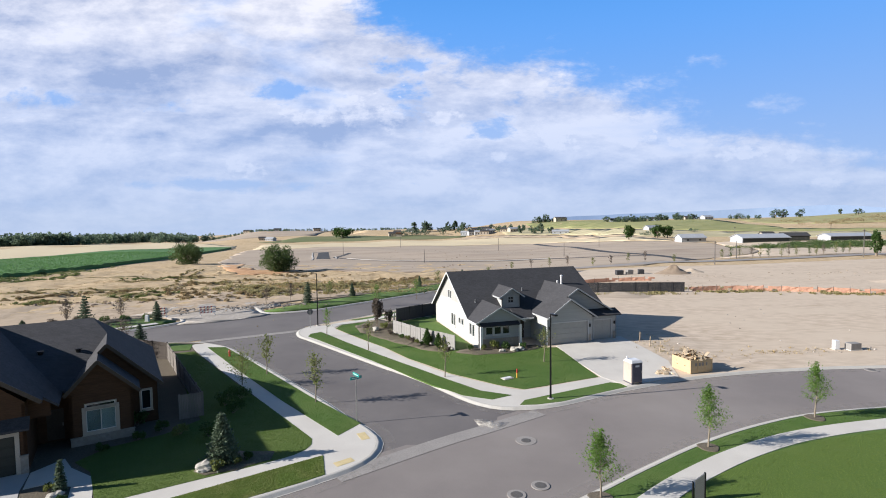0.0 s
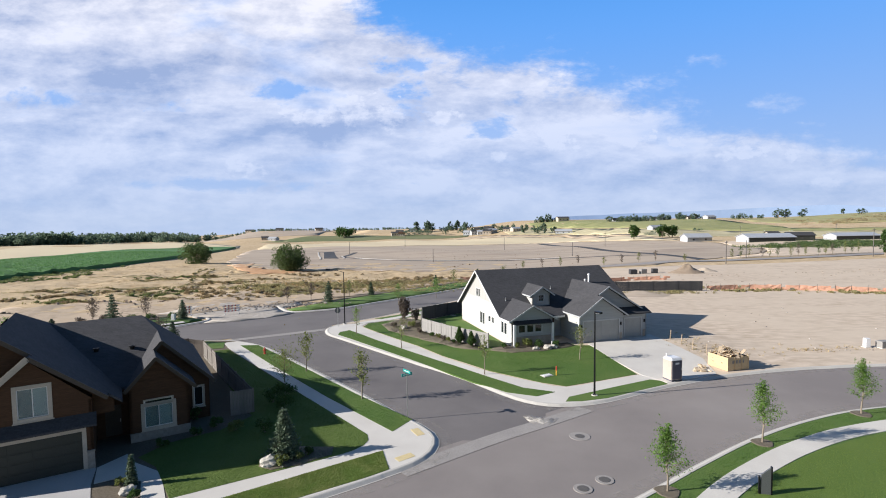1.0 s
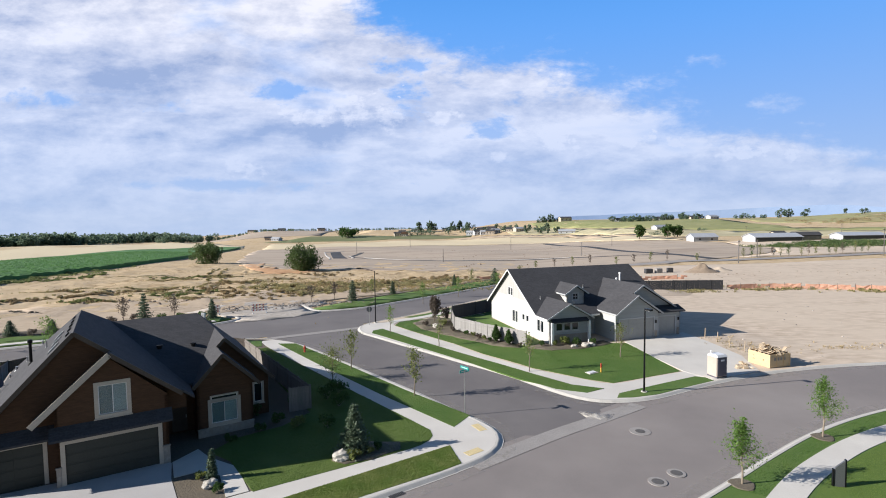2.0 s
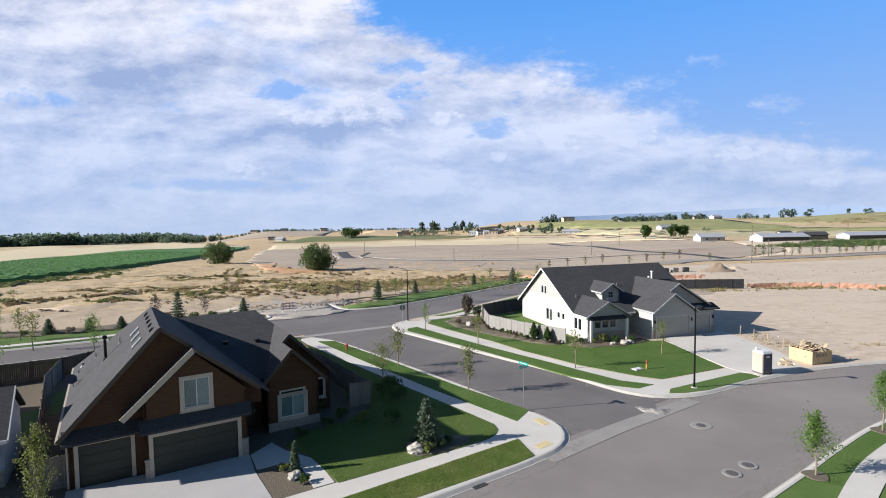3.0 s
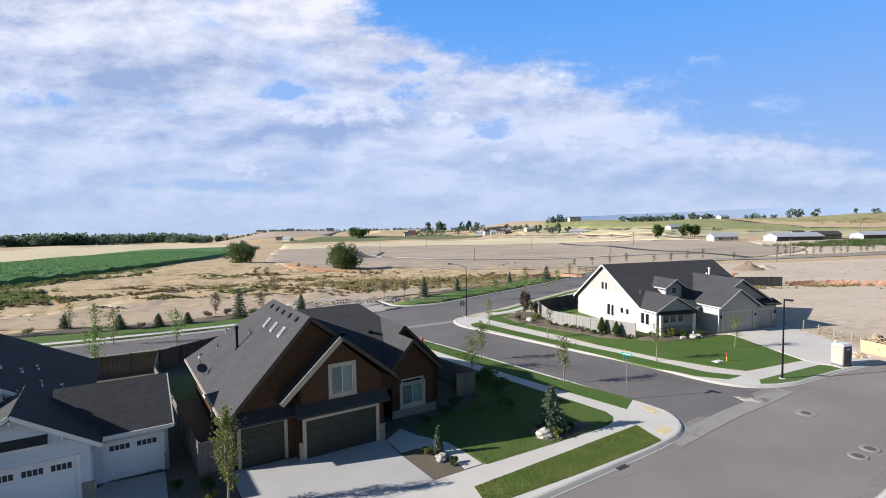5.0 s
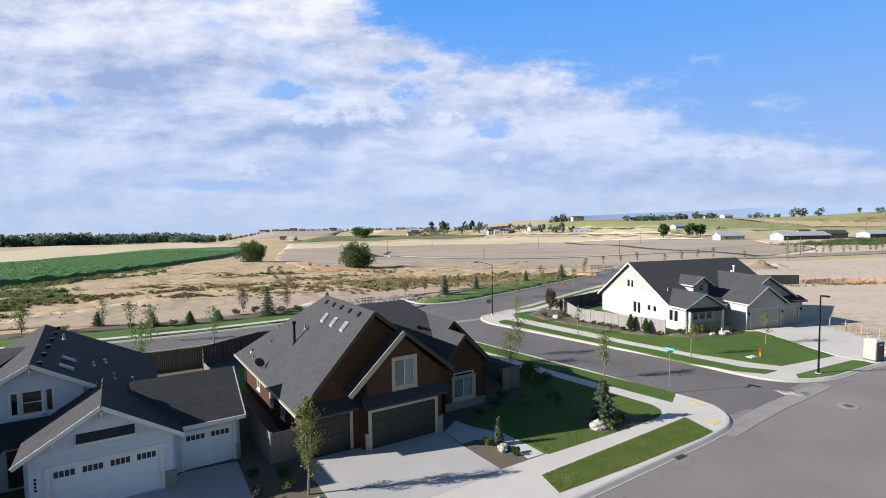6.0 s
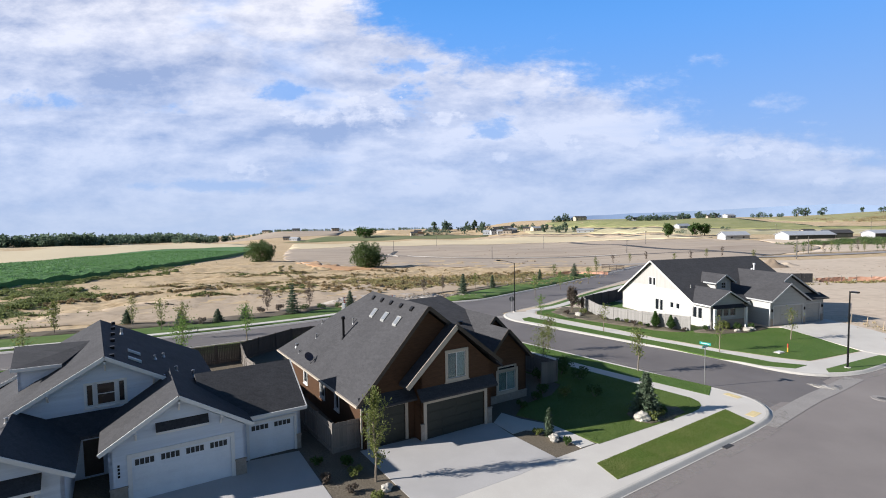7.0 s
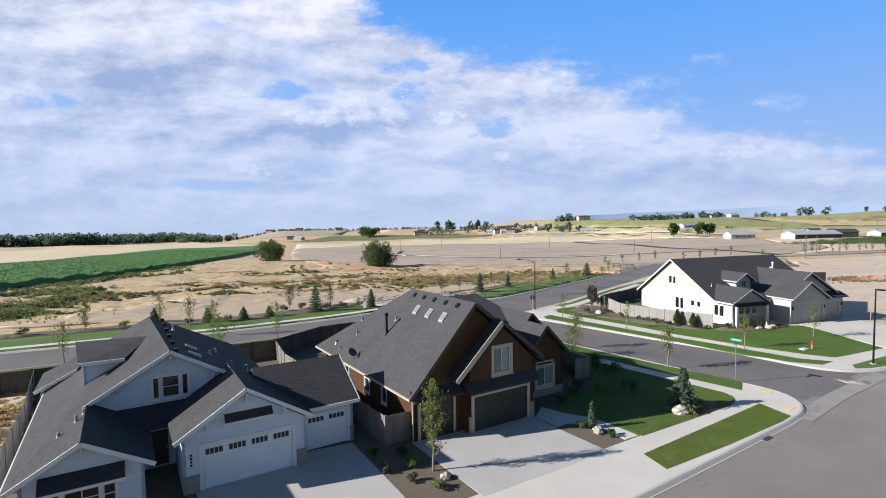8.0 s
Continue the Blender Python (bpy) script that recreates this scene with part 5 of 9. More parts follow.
    for y in (1.3, 2.85, 4.4, 5.9, 7.4):
        x = 4.22
        bm = bmesh.new()
        c = [(x - 0.1, y - 0.15), (x + 0.08, y - 0.15), (x + 0.08, y + 0.15), (x - 0.1, y + 0.15)]
        hexa(bm, [(a, b, zs(a) - 0.02) for a, b in c], [(a, b, zs(a) + 0.14) for a, b in c])
        P("roof_vent", bm, "black_metal", "black metal roof vent")
    bm = bmesh.new()
    lathe(bm, [(0.2, -0.2), (0.13, 0.05), (0.09, 0.1), (0.09, 1.35), (0.14, 1.37), (0.14, 1.55), (0.05, 1.6)], 12, (1.75, 7.45, zs(1.75)))
    P("flue_pipe", bm, "black_metal", "tall black metal flue pipe")
    for x, y, r, z in ((1.05, 11.7, 0.05, 0.35), (0.1, 14.0, 0.09, 0.25), (2.6, 7.6, 0.05, 0.4), (-0.1, 12.6, 0.05, 0.25), (1.9, 12.6, 0.05, 0.3)):
        bm = bmesh.new()
        lathe(bm, [(r * 1.8, -0.1), (r, 0.06), (r, z), (r * 1.2, z + 0.03)], 10, (x, y, zs(x)))
        P("vent_pipe", bm, "steel", "small metal vent pipe")
    for x, y in ((9.2, 6.4), (11.4, 6.2)):
        bm = bmesh.new()
        z = front_z(y)
        lathe(bm, [(0.16, -0.1), (0.16, 0.12), (0.22, 0.14), (0.22, 0.2), (0.05, 0.24)], 10, (x, y, z))
        P("roof_vent", bm, "black_metal", "round black roof vent")
    # satellite dish near the eave
    dz_ = zs(-0.2)
    bm = bmesh.new()
    cone(bm, (-0.2, 9.4, dz_ - 0.05), (-0.35, 9.4, dz_ + 0.55), 0.03, 0.03)
    cone(bm, (0.25, 9.4, zs(0.25) - 0.05), (-0.3, 9.4, dz_ + 0.4), 0.02, 0.02)
    ds = P("satellite_dish", bm, "steel", "grey satellite dish on a bent mast")
    bm = bmesh.new()
    lathe(bm, [(0.03, 0.0), (0.2, 0.025), (0.34, 0.09), (0.37, 0.12), (0.35, 0.12), (0.2, 0.05), (0.02, 0.03)], 20)
    bmesh.ops.transform(bm, matrix=Matrix.Translation((-0.38, 9.35, dz_ + 0.55)) @ Euler((radians(52), 0, radians(20))).to_matrix().to_4x4(), verts=bm.verts[:])
    part("dish", bm, "toilet_grey", ds, "dark grey dish")
    return h


# ---- pale blue house next door ----
def house_blue():
    h = thing("house", pose(-40.0, 22.4, 0.14, 0, 0, 33), "pale blue-white sided house with a dark shingle roof", "house")
    P = lambda n, bm, m, lab="": part(n, bm, m, h, lab)
    wg = Wall((-5.7, 0), (0.75, 0))
    ws = Wall((0.75, 1.5), (4.3, 1.5))
    wu = Wall((-10.3, 4.6), (-1.2, 4.6))
    wl_ = Wall((-12.2, -1.0), (-7.4, -1.0))
    right = Wall((4.3, 1.5), (4.3, 7.5))
    bm = bmesh.new()
    wg.build(bm, 0, [(0, 2.85), (3.2, 4.85), (6.45, 2.8)], [(0.98, 5.68, 0.0, 2.3)])
    P("wall", bm, "blue_siding", "pale blue garage gable")
    bm = bmesh.new()
    ws.build(bm, 0, [(0, 2.75), (3.55, 2.75)], [(0.5, 3.15, 0.0, 2.1)])
    P("wall", bm, "blue_siding")
    bm = bmesh.new()
    wu.build(bm, 2.6, [(0, 4.1), (4.55, 6.45), (9.1, 4.3)], [(3.60, 3.94, 3.93, 5.16), (4.09, 4.98, 3.93, 5.16), (5.13, 5.46, 3.93, 5.16)])
    P("wall", bm, "blue_siding", "pale blue upper gable")
    bm = bmesh.new()
    wl_.build(bm, 0, [(0, 2.8), (2.45, 4.2), (4.8, 2.75)], [(0.95, 1.45, 0.9, 2.15), (1.6, 2.95, 0.9, 2.25), (3.1, 3.6, 0.9, 2.15)])
    P("wall", bm, "blue_siding", "pale blue low front gable")
    bm = bmesh.new()
    Wall((0.75, 0), (0.75, 1.5)).build(bm, 0, [(0, 2.8), (1.5, 2.8)])
    P("wall", bm, "blue_siding")
    bm = bmesh.new()
    right.build(bm, 0, [(0, 2.75), (3.0, 4.6), (6.0, 2.75)])
    P("wall", bm, "blue_siding")
    bm = bmesh.new()
    Wall((-5.7, 4.3), (-5.7, 0)).build(bm, 0, [(0, 2.8), (4.3, 2.8)])
    P("wall", bm, "blue_siding")
    bm = bmesh.new()
    Wall((-7.4, -1.0), (-7.4, 4.3)).build(bm, 0, [(0, 2.75), (5.3, 2.75)])
    P("wall", bm, "blue_siding")
    bm = bmesh.new()
    Wall((-12.2, 18.0), (-12.2, -1.0)).build(bm, 0, [(0, 2.8), (19.0, 2.8)])
    P("wall", bm, "blue_siding")
    bm = bmesh.new()
    Wall((0.2, 7.5), (0.2, 18.0)).build(bm, 0, [(0, 2.8), (10.5, 2.8)])
    P("wall", bm, "blue_siding")
    bm = bmesh.new()
    Wall((4.3, 7.5), (0.2, 7.5)).build(bm, 0, [(0, 2.75), (4.1, 2.75)])
    P("wall", bm, "blue_siding")
    bm = bmesh.new()
    Wall((0.2, 18.0), (-12.2, 18.0)).build(bm, 0, [(0, 2.8), (12.4, 2.8)])
    P("wall", bm, "blue_siding")
    en = Wall((-7.4, 4.3), (-5.7, 4.3))
    bm = bmesh.new()
    en.build(bm, 0, [(0, 2.8), (1.7, 2.8)], [(0.45, 1.35, 0.1, 2.15)])
    P("entry_wall", bm, "blue_siding")
    bm = bmesh.new()
    en.slab(bm, 0.45, 1.35, 0.1, 2.15, 0.04, 0.1)
    for z0, z1 in ((0.3, 1.0), (1.15, 1.95)):
        en.slab(bm, 0.57, 0.85, z0, z1, 0.02, 0.04)
        en.slab(bm, 0.95, 1.23, z0, z1, 0.02, 0.04)
    dr = P("front_door", bm, "dark_trim", "dark front door in a recess")
    bm = bmesh.new()
    en.slab(bm, 1.26, 1.3, 1.0, 1.2, -0.02, 0.03)
    part("handle", bm, "steel", dr)
    bm = bmesh.new()
    box(bm, -12.0, 0.0, 4.8, 17.8, 0.0, 0.06)
    box(bm, 0.9, 4.1, 1.8, 7.3, 0.0, 0.05)
    box(bm, -12.0, -7.6, -0.7, 4.6, 0.0, 0.05)
    box(bm, -5.4, 0.5, 0.25, 4.6, 0.0, 0.05)
    P("floor_slab", bm, "interior")
    # left slopes get the paler shingles, right ones the darker: sunlight painted in
    # big roof: one long left slope, ridge running back, right slope behind the garage
    rx, rz, k = -5.75, 6.75, 0.572
    zl = lambda x: rz + (x - rx) * k
    xe = -12.75
    bm = bmesh.new()
    slope(bm, [(-10.2, 4.15, zl(-10.2)), (rx, 4.15, rz), (rx - 0.5, 17.4, rz), (xe, 20.0, zl(xe)), (xe, -1.5, zl(xe)), (-9.85, -1.5, zl(-9.85)), (-9.85, 4.15, zl(-9.85))][1:], 0.16)
    P("roof", bm, "roof_brown", "long dark grey shingle slope")
    bm = bmesh.new()
    slope(bm, [(rx, 4.15, rz), (-0.4, 4.15, rz - 5.35 * k), (-0.4, 7.0, rz - 5.35 * k), (0.6, 7.0, rz - 6.35 * k), (0.6, 18.3, rz - 6.35 * k), (rx - 0.5, 17.4, rz)])
    P("roof", bm, "roof")
    bm = bmesh.new()
    slope(bm, [(rx - 0.5, 17.4, rz), (0.6, 18.3, rz - 6.35 * k), (xe, 20.0, zl(xe))])
    P("roof", bm, "roof")
    bm = bmesh.new()
    slope(bm, [(-9.85, -1.5, zl(-9.85)), (-6.95, -1.5, zl(-9.85) - 2.9 * k), (-6.95, 4.55, zl(-9.85) - 2.9 * k), (-9.85, 4.55, zl(-9.85))])
    P("roof", bm, "roof", "low front gable roof")
    bm = bmesh.new()
    slope(bm, [(-9.0, 3.05, 2.8), (-4.9, 3.05, 2.8), (-4.9, 4.56, 3.65), (-9.0, 4.56, 3.65)], 0.14)
    P("porch_roof", bm, "roof")
    # garage gable
    gk = 0.615
    bm = bmesh.new()
    slope(bm, [(-6.1, -0.45, 5.2 - 3.6 * gk), (-2.5, -0.45, 5.2), (-2.5, 5.2, 5.2), (-6.1, 4.5, 5.2 - 3.6 * gk)])
    P("roof", bm, "roof_brown")
    bm = bmesh.new()
    slope(bm, [(-2.5, -0.45, 5.2), (1.15, -0.45, 5.2 - 3.65 * gk), (1.15, 5.6, 5.2 - 3.65 * gk), (-2.5, 5.6, 5.2)])
    P("roof", bm, "roof")
    # side wing over the single garage, ridge across
    bm = bmesh.new()
    slope(bm, [(-1.2, 1.0, 2.75), (4.55, 1.0, 2.75), (4.55, 4.5, 4.87), (-1.2, 4.5, 4.87)])
    P("roof", bm, "roof")
    bm = bmesh.new()
    slope(bm, [(-1.2, 4.5, 4.87), (4.55, 4.5, 4.87), (4.55, 8.0, 2.75), (-1.2, 8.0, 2.75)])
    P("roof", bm, "roof")
    # shed dormer on the left slope
    bm = bmesh.new()
    slope(bm, [(-10.4, 8.1, 5.8), (-8.0, 8.1, 5.76), (-6.5, 11.3, 6.38), (-10.75, 12.5, 6.3)], 0.14)
    P("dormer_roof", bm, "roof", "dark shed dormer roof")
    bm = bmesh.new()
    Wall((-10.15, 8.45), (-8.1, 8.45)).build(bm, 3.6, [(0, 5.68), (2.05, 5.66)])
    P("dormer_wall", bm, "blue_siding")
    bm = bmesh.new()
    Wall((-10.15, 12.3), (-10.15, 8.45)).build(bm, 3.6, [(0, 6.1), (3.85, 5.7)])
    P("dormer_wall", bm, "blue_siding")
    bm = bmesh.new()
    slope(bm, [(-13.3, 14.2, 2.9), (-10.8, 14.2, 4.1), (-10.3, 18.8, 4.35), (-13.3, 19.4, 2.9)], 0.14)
    P("roof", bm, "roof_brown", "low back roof")
    bm = bmesh.new()
    Wall((-13.0, 14.6), (-11.2, 14.6)).build(bm, 0, [(0, 2.85), (1.8, 3.7)])
    P("wall", bm, "blue_siding")
    bm = bmesh.new()
    Wall((-13.0, 19.0), (-13.0, 14.6)).build(bm, 0, [(0, 2.8), (4.4, 2.8)])
    P("wall", bm, "blue_siding")
    # barge boards
    for p, q in (((-10.1, 4.12, zl(-10.1) - 0.1), (rx, 4.12, rz - 0.1)), ((rx, 4.12, rz - 0.1), (-0.9, 4.12, rz - 4.85 * k - 0.1)),
                 ((xe, -1.53, zl(xe) - 0.1), (-9.85, -1.53, zl(-9.85) - 0.1)), ((-9.85, -1.53, zl(-9.85) - 0.1), (-6.95, -1.53, zl(-9.85) - 2.9 * k - 0.1)),
                 ((-6.1, -0.48, 5.1 - 3.6 * gk), (-2.5, -0.48, 5.1)), ((-2.5, -0.48, 5.1), (1.15, -0.48, 5.1 - 3.65 * gk)),
                 ((1.0, 0.97, 2.68), (4.55, 0.97, 2.68)), ((-10.42, 8.07, 5.72), (-8.0, 8.07, 5.68)), ((xe - 0.03, -1.5, zl(xe) - 0.1), (xe - 0.03, 20, zl(xe) - 0.1)), ((4.58, 1.0, 2.66), (4.58, 4.5, 4.78)), ((-13.3, 14.17, 2.82), (-10.85, 14.17, 4.0))):
        bm = bmesh.new()
        beam(bm, p, q, 0.06, 0.2)
        P("barge_board", bm, "white_trim")
    # knee brackets under the gables
    for x, y, z in ((-2.5, -0.2, 4.55), (rx, 4.35, 6.1), (-9.85, -1.25, 4.0), (-8.4, 4.35, 4.8), (-3.4, 4.35, 4.95), (-4.5, -0.2, 3.4), (-0.5, -0.2, 3.4)):
        bm = bmesh.new()
        beam(bm, (x, y - 0.3, z + 0.25), (x, y + 0.25, z - 0.25), 0.09, 0.09, (1, 0, 0))
        beam(bm, (x, y - 0.3, z + 0.3), (x, y + 0.25, z + 0.3), 0.09, 0.09)
        P("bracket", bm, "white_trim")
    garage_door(h, wg, 0.98, 5.68, 0.0, 2.3, "garage_white", 4, 4, 4, "white double garage door with a row of small panes")
    garage_door(h, ws, 0.5, 3.15, 0.0, 2.1, "garage_white", 4, 2, 2, "white single garage door with small panes")
    surround(h, wg, 0.98, 5.68, 0.0, 2.3, "white_trim", 0.2)
    surround(h, ws, 0.5, 3.15, 0.0, 2.1, "white_trim", 0.16)
    for w, s0, s1 in ((wg, 0.0, 0.76), (wg, 5.9, 6.45), (ws, 3.31, 3.55)):
        bm = bmesh.new()
        w.slab(bm, s0, s1, 0, 0.85, -0.09, 0.0)
        w.slab(bm, s0 - 0.03, s1 + 0.03, 0.85, 0.92, -0.12, 0.0)
        P("stone_facing", bm, "stone", "grey stone veneer")
    for s0, s1, a, b in ((3.60, 3.94, 3.93, 5.16), (4.09, 4.98, 3.93, 5.16), (5.13, 5.46, 3.93, 5.16)):
        window(h, wu, s0, s1, a, b, "white_trim", 1, 2 if s1 - s0 > 0.5 else 1, 0.1)
    for s0, s1, a, b in ((0.95, 1.45, 0.9, 2.15), (1.6, 2.95, 0.9, 2.25), (3.1, 3.6, 0.9, 2.15)):
        window(h, wl_, s0, s1, a, b, "white_trim", 1 if s1 - s0 < 0.6 else 2, 2, 0.08)
    # little dark awnings
    bm = bmesh.new()
    slope(bm, [(-3.6, -0.28, 3.46), (-1.1, -0.28, 3.46), (-1.1, 0.0, 3.84), (-3.6, 0.0, 3.84)], 0.08)
    aw = P("awning", bm, "roof", "small dark awning in the gable")
    bm = bmesh.new()
    beam(bm, (-3.6, -0.28, 3.36), (-1.1, -0.28, 3.36), 0.05, 0.12)
    part("fascia", bm, "white_trim", aw)
    bm = bmesh.new()
    slope(bm, [(-11.5, -1.65, 2.45), (-8.2, -1.65, 2.45), (-8.2, -1.0, 2.95), (-11.5, -1.0, 2.95)], 0.08)
    aw = P("awning", bm, "roof", "small dark awning over the front window")
    bm = bmesh.new()
    beam(bm, (-11.5, -1.65, 2.34), (-8.2, -1.65, 2.34), 0.05, 0.14)
    part("fascia", bm, "white_trim", aw)
    # house number as plain bars
    for i in range(4):
        bm = bmesh.new()
        wg.slab(bm, 0.36, 0.46, 1.95 - 0.18 * i, 2.07 - 0.18 * i, -0.02, 0.0)
        P("number_bar", bm, "black_metal")
    for y in (5.0, 7.3, 9.6, 11.9, 14.2, 16.4):
        for x in (rx + 0.35,):
            z = rz - (x - rx) * k
            bm = bmesh.new()
            box(bm, x - 0.12, x + 0.12, y - 0.12, y + 0.12, z - 0.1, z + 0.09)
            P("roof_vent", bm, "black_metal", "black metal roof vent")
    for y0 in (5.75, 7.85):
        bm = bmesh.new()
        c = [(-4.6, y0), (-3.92, y0), (-3.92, y0 + 0.24), (-4.6, y0 + 0.24)]
        hexa(bm, [(a, b, rz - (a - rx) * k - 0.02) for a, b in c], [(a, b, rz - (a - rx) * k + 0.12) for a, b in c])
        P("skylight", bm, "white_trim", "narrow pale skylight")
    for x, y, z in ((-10.2, 2.2, 0.5), (-9.9, 2.8, 0.35), (-10.9, 1.6, 0.3), (-2.0, 7.0, 0.45), (-1.0, 7.3, 0.6), (-3.1, 8.6, 0.3), (-2.5, 10.4, 0.3), (-4.9, 13.4, 0.5)):
        bm = bmesh.new()
        zz = zl(x) if x < rx else rz - (x - rx) * k
        lathe(bm, [(0.13, -0.1), (0.07, 0.05), (0.07, z * 0.55), (0.10, z * 0.55 + 0.03), (0.04, z * 0.55 + 0.06)], 10, (x, y, zz))
        P("vent_pipe", bm, "steel", "small metal vent pipe")
    return h


# ---- white house across the side street ----
def house_white():
    h = thing("house", pose(3.2, 56.2, 0.48, 0, 0, 17.5), "white and grey house with a dark shingle roof", "house")
    P = lambda n, bm, m, lab="": part(n, bm, m, h, lab)
    D = 17.2
    left = Wall((0, D), (0, 0.15))
    wf = Wall((0, 0.15), (5.0, 0.15))
    wg = Wall((7.8, -1.0), (13.5, -1.0))
    ws = Wall((13.5, -0.5), (17.0, -0.5))
    we = Wall((5.0, 3.2), (7.8, 3.2))
    yr, zr = 10.5, 7.42
    ye = 3.0
    k = (zr - 3.05) / (yr - ye)
    kb = 0.72
    bm = bmesh.new()
    left.build(bm, 0, [(0, zr - (D - yr) * kb), (D - yr, zr), (D - ye, 3.0), (D - 0.15, 3.0)],
               [(5.9, 6.55, 4.1, 5.15), (6.72, 7.3, 4.1, 5.15), (7.25, 8.0, 0.85, 2.35), (8.15, 8.8, 0.85, 2.35), (10.15, 10.8, 1.55, 2.3), (11.25, 11.9, 1.55, 2.3), (14.15, 14.85, 1.0, 2.35), (15.0, 15.7, 1.0, 2.35)])
    P("wall", bm, "white_siding", "white sunlit gable wall")
    gp = Wall((-0.03, D - 1.95), (-0.03, D - 12.57), 0.026)
    bm = bmesh.new()
    gp.build(bm, 4.0, [(0, 4.01), (4.75, 7.4), (10.62, 4.01)], [(3.95, 4.6, 4.1, 5.15), (4.77, 5.35, 4.1, 5.15)])
    P("gable_panel", bm, "gable_panel", "pale grey upper gable boards")
    bm = bmesh.new()
    wf.build(bm, 0, [(0, 2.92), (2.45, 4.34), (5.0, 2.92)], [(0.85, 1.65, 1.45, 2.3), (1.85, 2.65, 1.45, 2.3), (2.85, 3.65, 1.45, 2.3)])
    P("wall", bm, "grey_siding", "grey front gable")
    bm = bmesh.new()
    wg.build(bm, 0, [(0, 3.0), (2.75, 5.0), (5.7, 3.0)], [(0.5, 5.1, 0.0, 2.4)])
    P("wall", bm, "grey_siding", "grey garage gable")
    bm = bmesh.new()
    ws.build(bm, 0, [(0, 3.0), (3.5, 3.0)], [(0.55, 2.85, 0.0, 2.3)])
    P("wall", bm, "grey_siding")
    bm = bmesh.new()
    we.build(bm, 0, [(0, 3.0), (2.8, 3.0)], [(0.9, 1.9, 0.05, 2.2)])
    P("entry_wall", bm, "grey_siding")
    bm = bmesh.new()
    Wall((5.0, 0.15), (5.0, 3.2)).build(bm, 0, [(0, 2.95), (3.05, 2.95)])
    P("entry_wall", bm, "grey_siding")
    bm = bmesh.new()
    Wall((7.8, 3.2), (7.8, -1.0)).build(bm, 0, [(0, 3.0), (4.2, 3.0)])
    P("wall", bm, "white_siding", "white garage side wall")
    bm = bmesh.new()
    box(bm, 7.70, 7.797, -1.04, -0.84, 0.0, 2.86)
    P("corner_board", bm, "white_trim")
    bm = bmesh.new()
    Wall((17.0, -0.5), (17.0, D)).build(bm, 0, [(0, 3.0), (3.5, 3.0), (11.0, 7.3), (17.7, 2.6)])
    P("wall", bm, "grey_siding")
    bm = bmesh.new()
    Wall((17.0, D), (0, D)).build(bm, 0, [(0, 2.55), (17.0, 2.55)])
    P("wall", bm, "grey_siding")
    bm = bmesh.new()
    box(bm, 0.2, 16.4, 3.4, D - 0.2, 0.0, 0.06)
    box(bm, 0.2, 4.8, 0.4, 3.4, 0.0, 0.05)
    box(bm, 8.0, 13.3, -0.7, 3.4, 0.0, 0.05)
    P("floor_slab", bm, "interior")
    bm = bmesh.new()
    we.slab(bm, 0.9, 1.9, 0.05, 2.2, 0.04, 0.1)
    for z0, z1 in ((0.25, 1.0), (1.15, 2.0)):
        we.slab(bm, 1.02, 1.34, z0, z1, 0.02, 0.04)
        we.slab(bm, 1.46, 1.78, z0, z1, 0.02, 0.04)
    dr = P("front_door", bm, "dark_trim", "dark front door under the porch")
    bm = bmesh.new()
    we.slab(bm, 1.8, 1.84, 1.0, 1.2, -0.02, 0.03)
    part("handle", bm, "steel", dr)
    # roofs
    o = 0.45
    bm = bmesh.new()
    slope(bm, [(-o, ye - o, zr + 0.12 - (yr - ye + o) * k), (17.9, ye - o, zr + 0.12 - (yr - ye + o) * k), (17.9, yr, zr + 0.12), (-o, yr, zr + 0.12)])
    P("roof", bm, "roof", "dark shingle front slope")
    bm = bmesh.new()
    slope(bm, [(-o, yr, zr + 0.12), (17.9, yr, zr + 0.12), (17.9, D + o, zr + 0.12 - (D - yr + o) * kb), (-o, D + o, zr + 0.12 - (D - yr + o) * kb)])
    P("roof", bm, "roof")
    # gables and dormer: sunward slopes in the paler shingle copy, shaded ones darker
    # front-left gable
    gz, gk = 4.55, 0.562
    bm = bmesh.new()
    slope(bm, [(-o, -0.3, gz - (2.45 + o) * gk), (2.45, -0.3, gz), (2.45, 5.4, gz), (-o, 2.9, gz - (2.45 + o) * gk)])
    P("roof", bm, "roof_brown")
    bm = bmesh.new()
    slope(bm, [(2.45, -0.3, gz), (5.45, -0.3, gz - 3.0 * gk), (5.45, 2.9, gz - 3.0 * gk), (2.45, 5.4, gz)])
    P("roof", bm, "roof")
    bm = bmesh.new()
    slope(bm, [(0.1, -0.45, 2.55), (4.7, -0.45, 2.55), (4.7, 0.12, 2.85), (0.1, 0.12, 2.85)], 0.1)
    P("pent_roof", bm, "roof")
    # garage gables: the lower one in front, the higher one behind
    bm = bmesh.new()
    slope(bm, [(7.6, -1.45, 3.15), (10.5, -1.45, 5.2), (10.5, 6.2, 5.2), (7.6, 3.0, 3.15)])
    P("roof", bm, "roof_brown")
    bm = bmesh.new()
    slope(bm, [(10.5, -1.45, 5.2), (13.9, -1.45, 2.98), (13.9, 3.0, 2.98), (10.5, 6.2, 5.2)])
    P("roof", bm, "roof")
    bm = bmesh.new()
    slope(bm, [(9.4, -0.1, 4.25), (12.2, -0.1, 6.15), (12.2, 8.2, 6.15), (9.4, 5.0, 4.25)])
    P("roof", bm, "roof_brown")
    bm = bmesh.new()
    slope(bm, [(12.2, -0.1, 6.15), (17.45, -0.1, 2.98), (17.45, 3.3, 2.98), (12.2, 8.2, 6.15)])
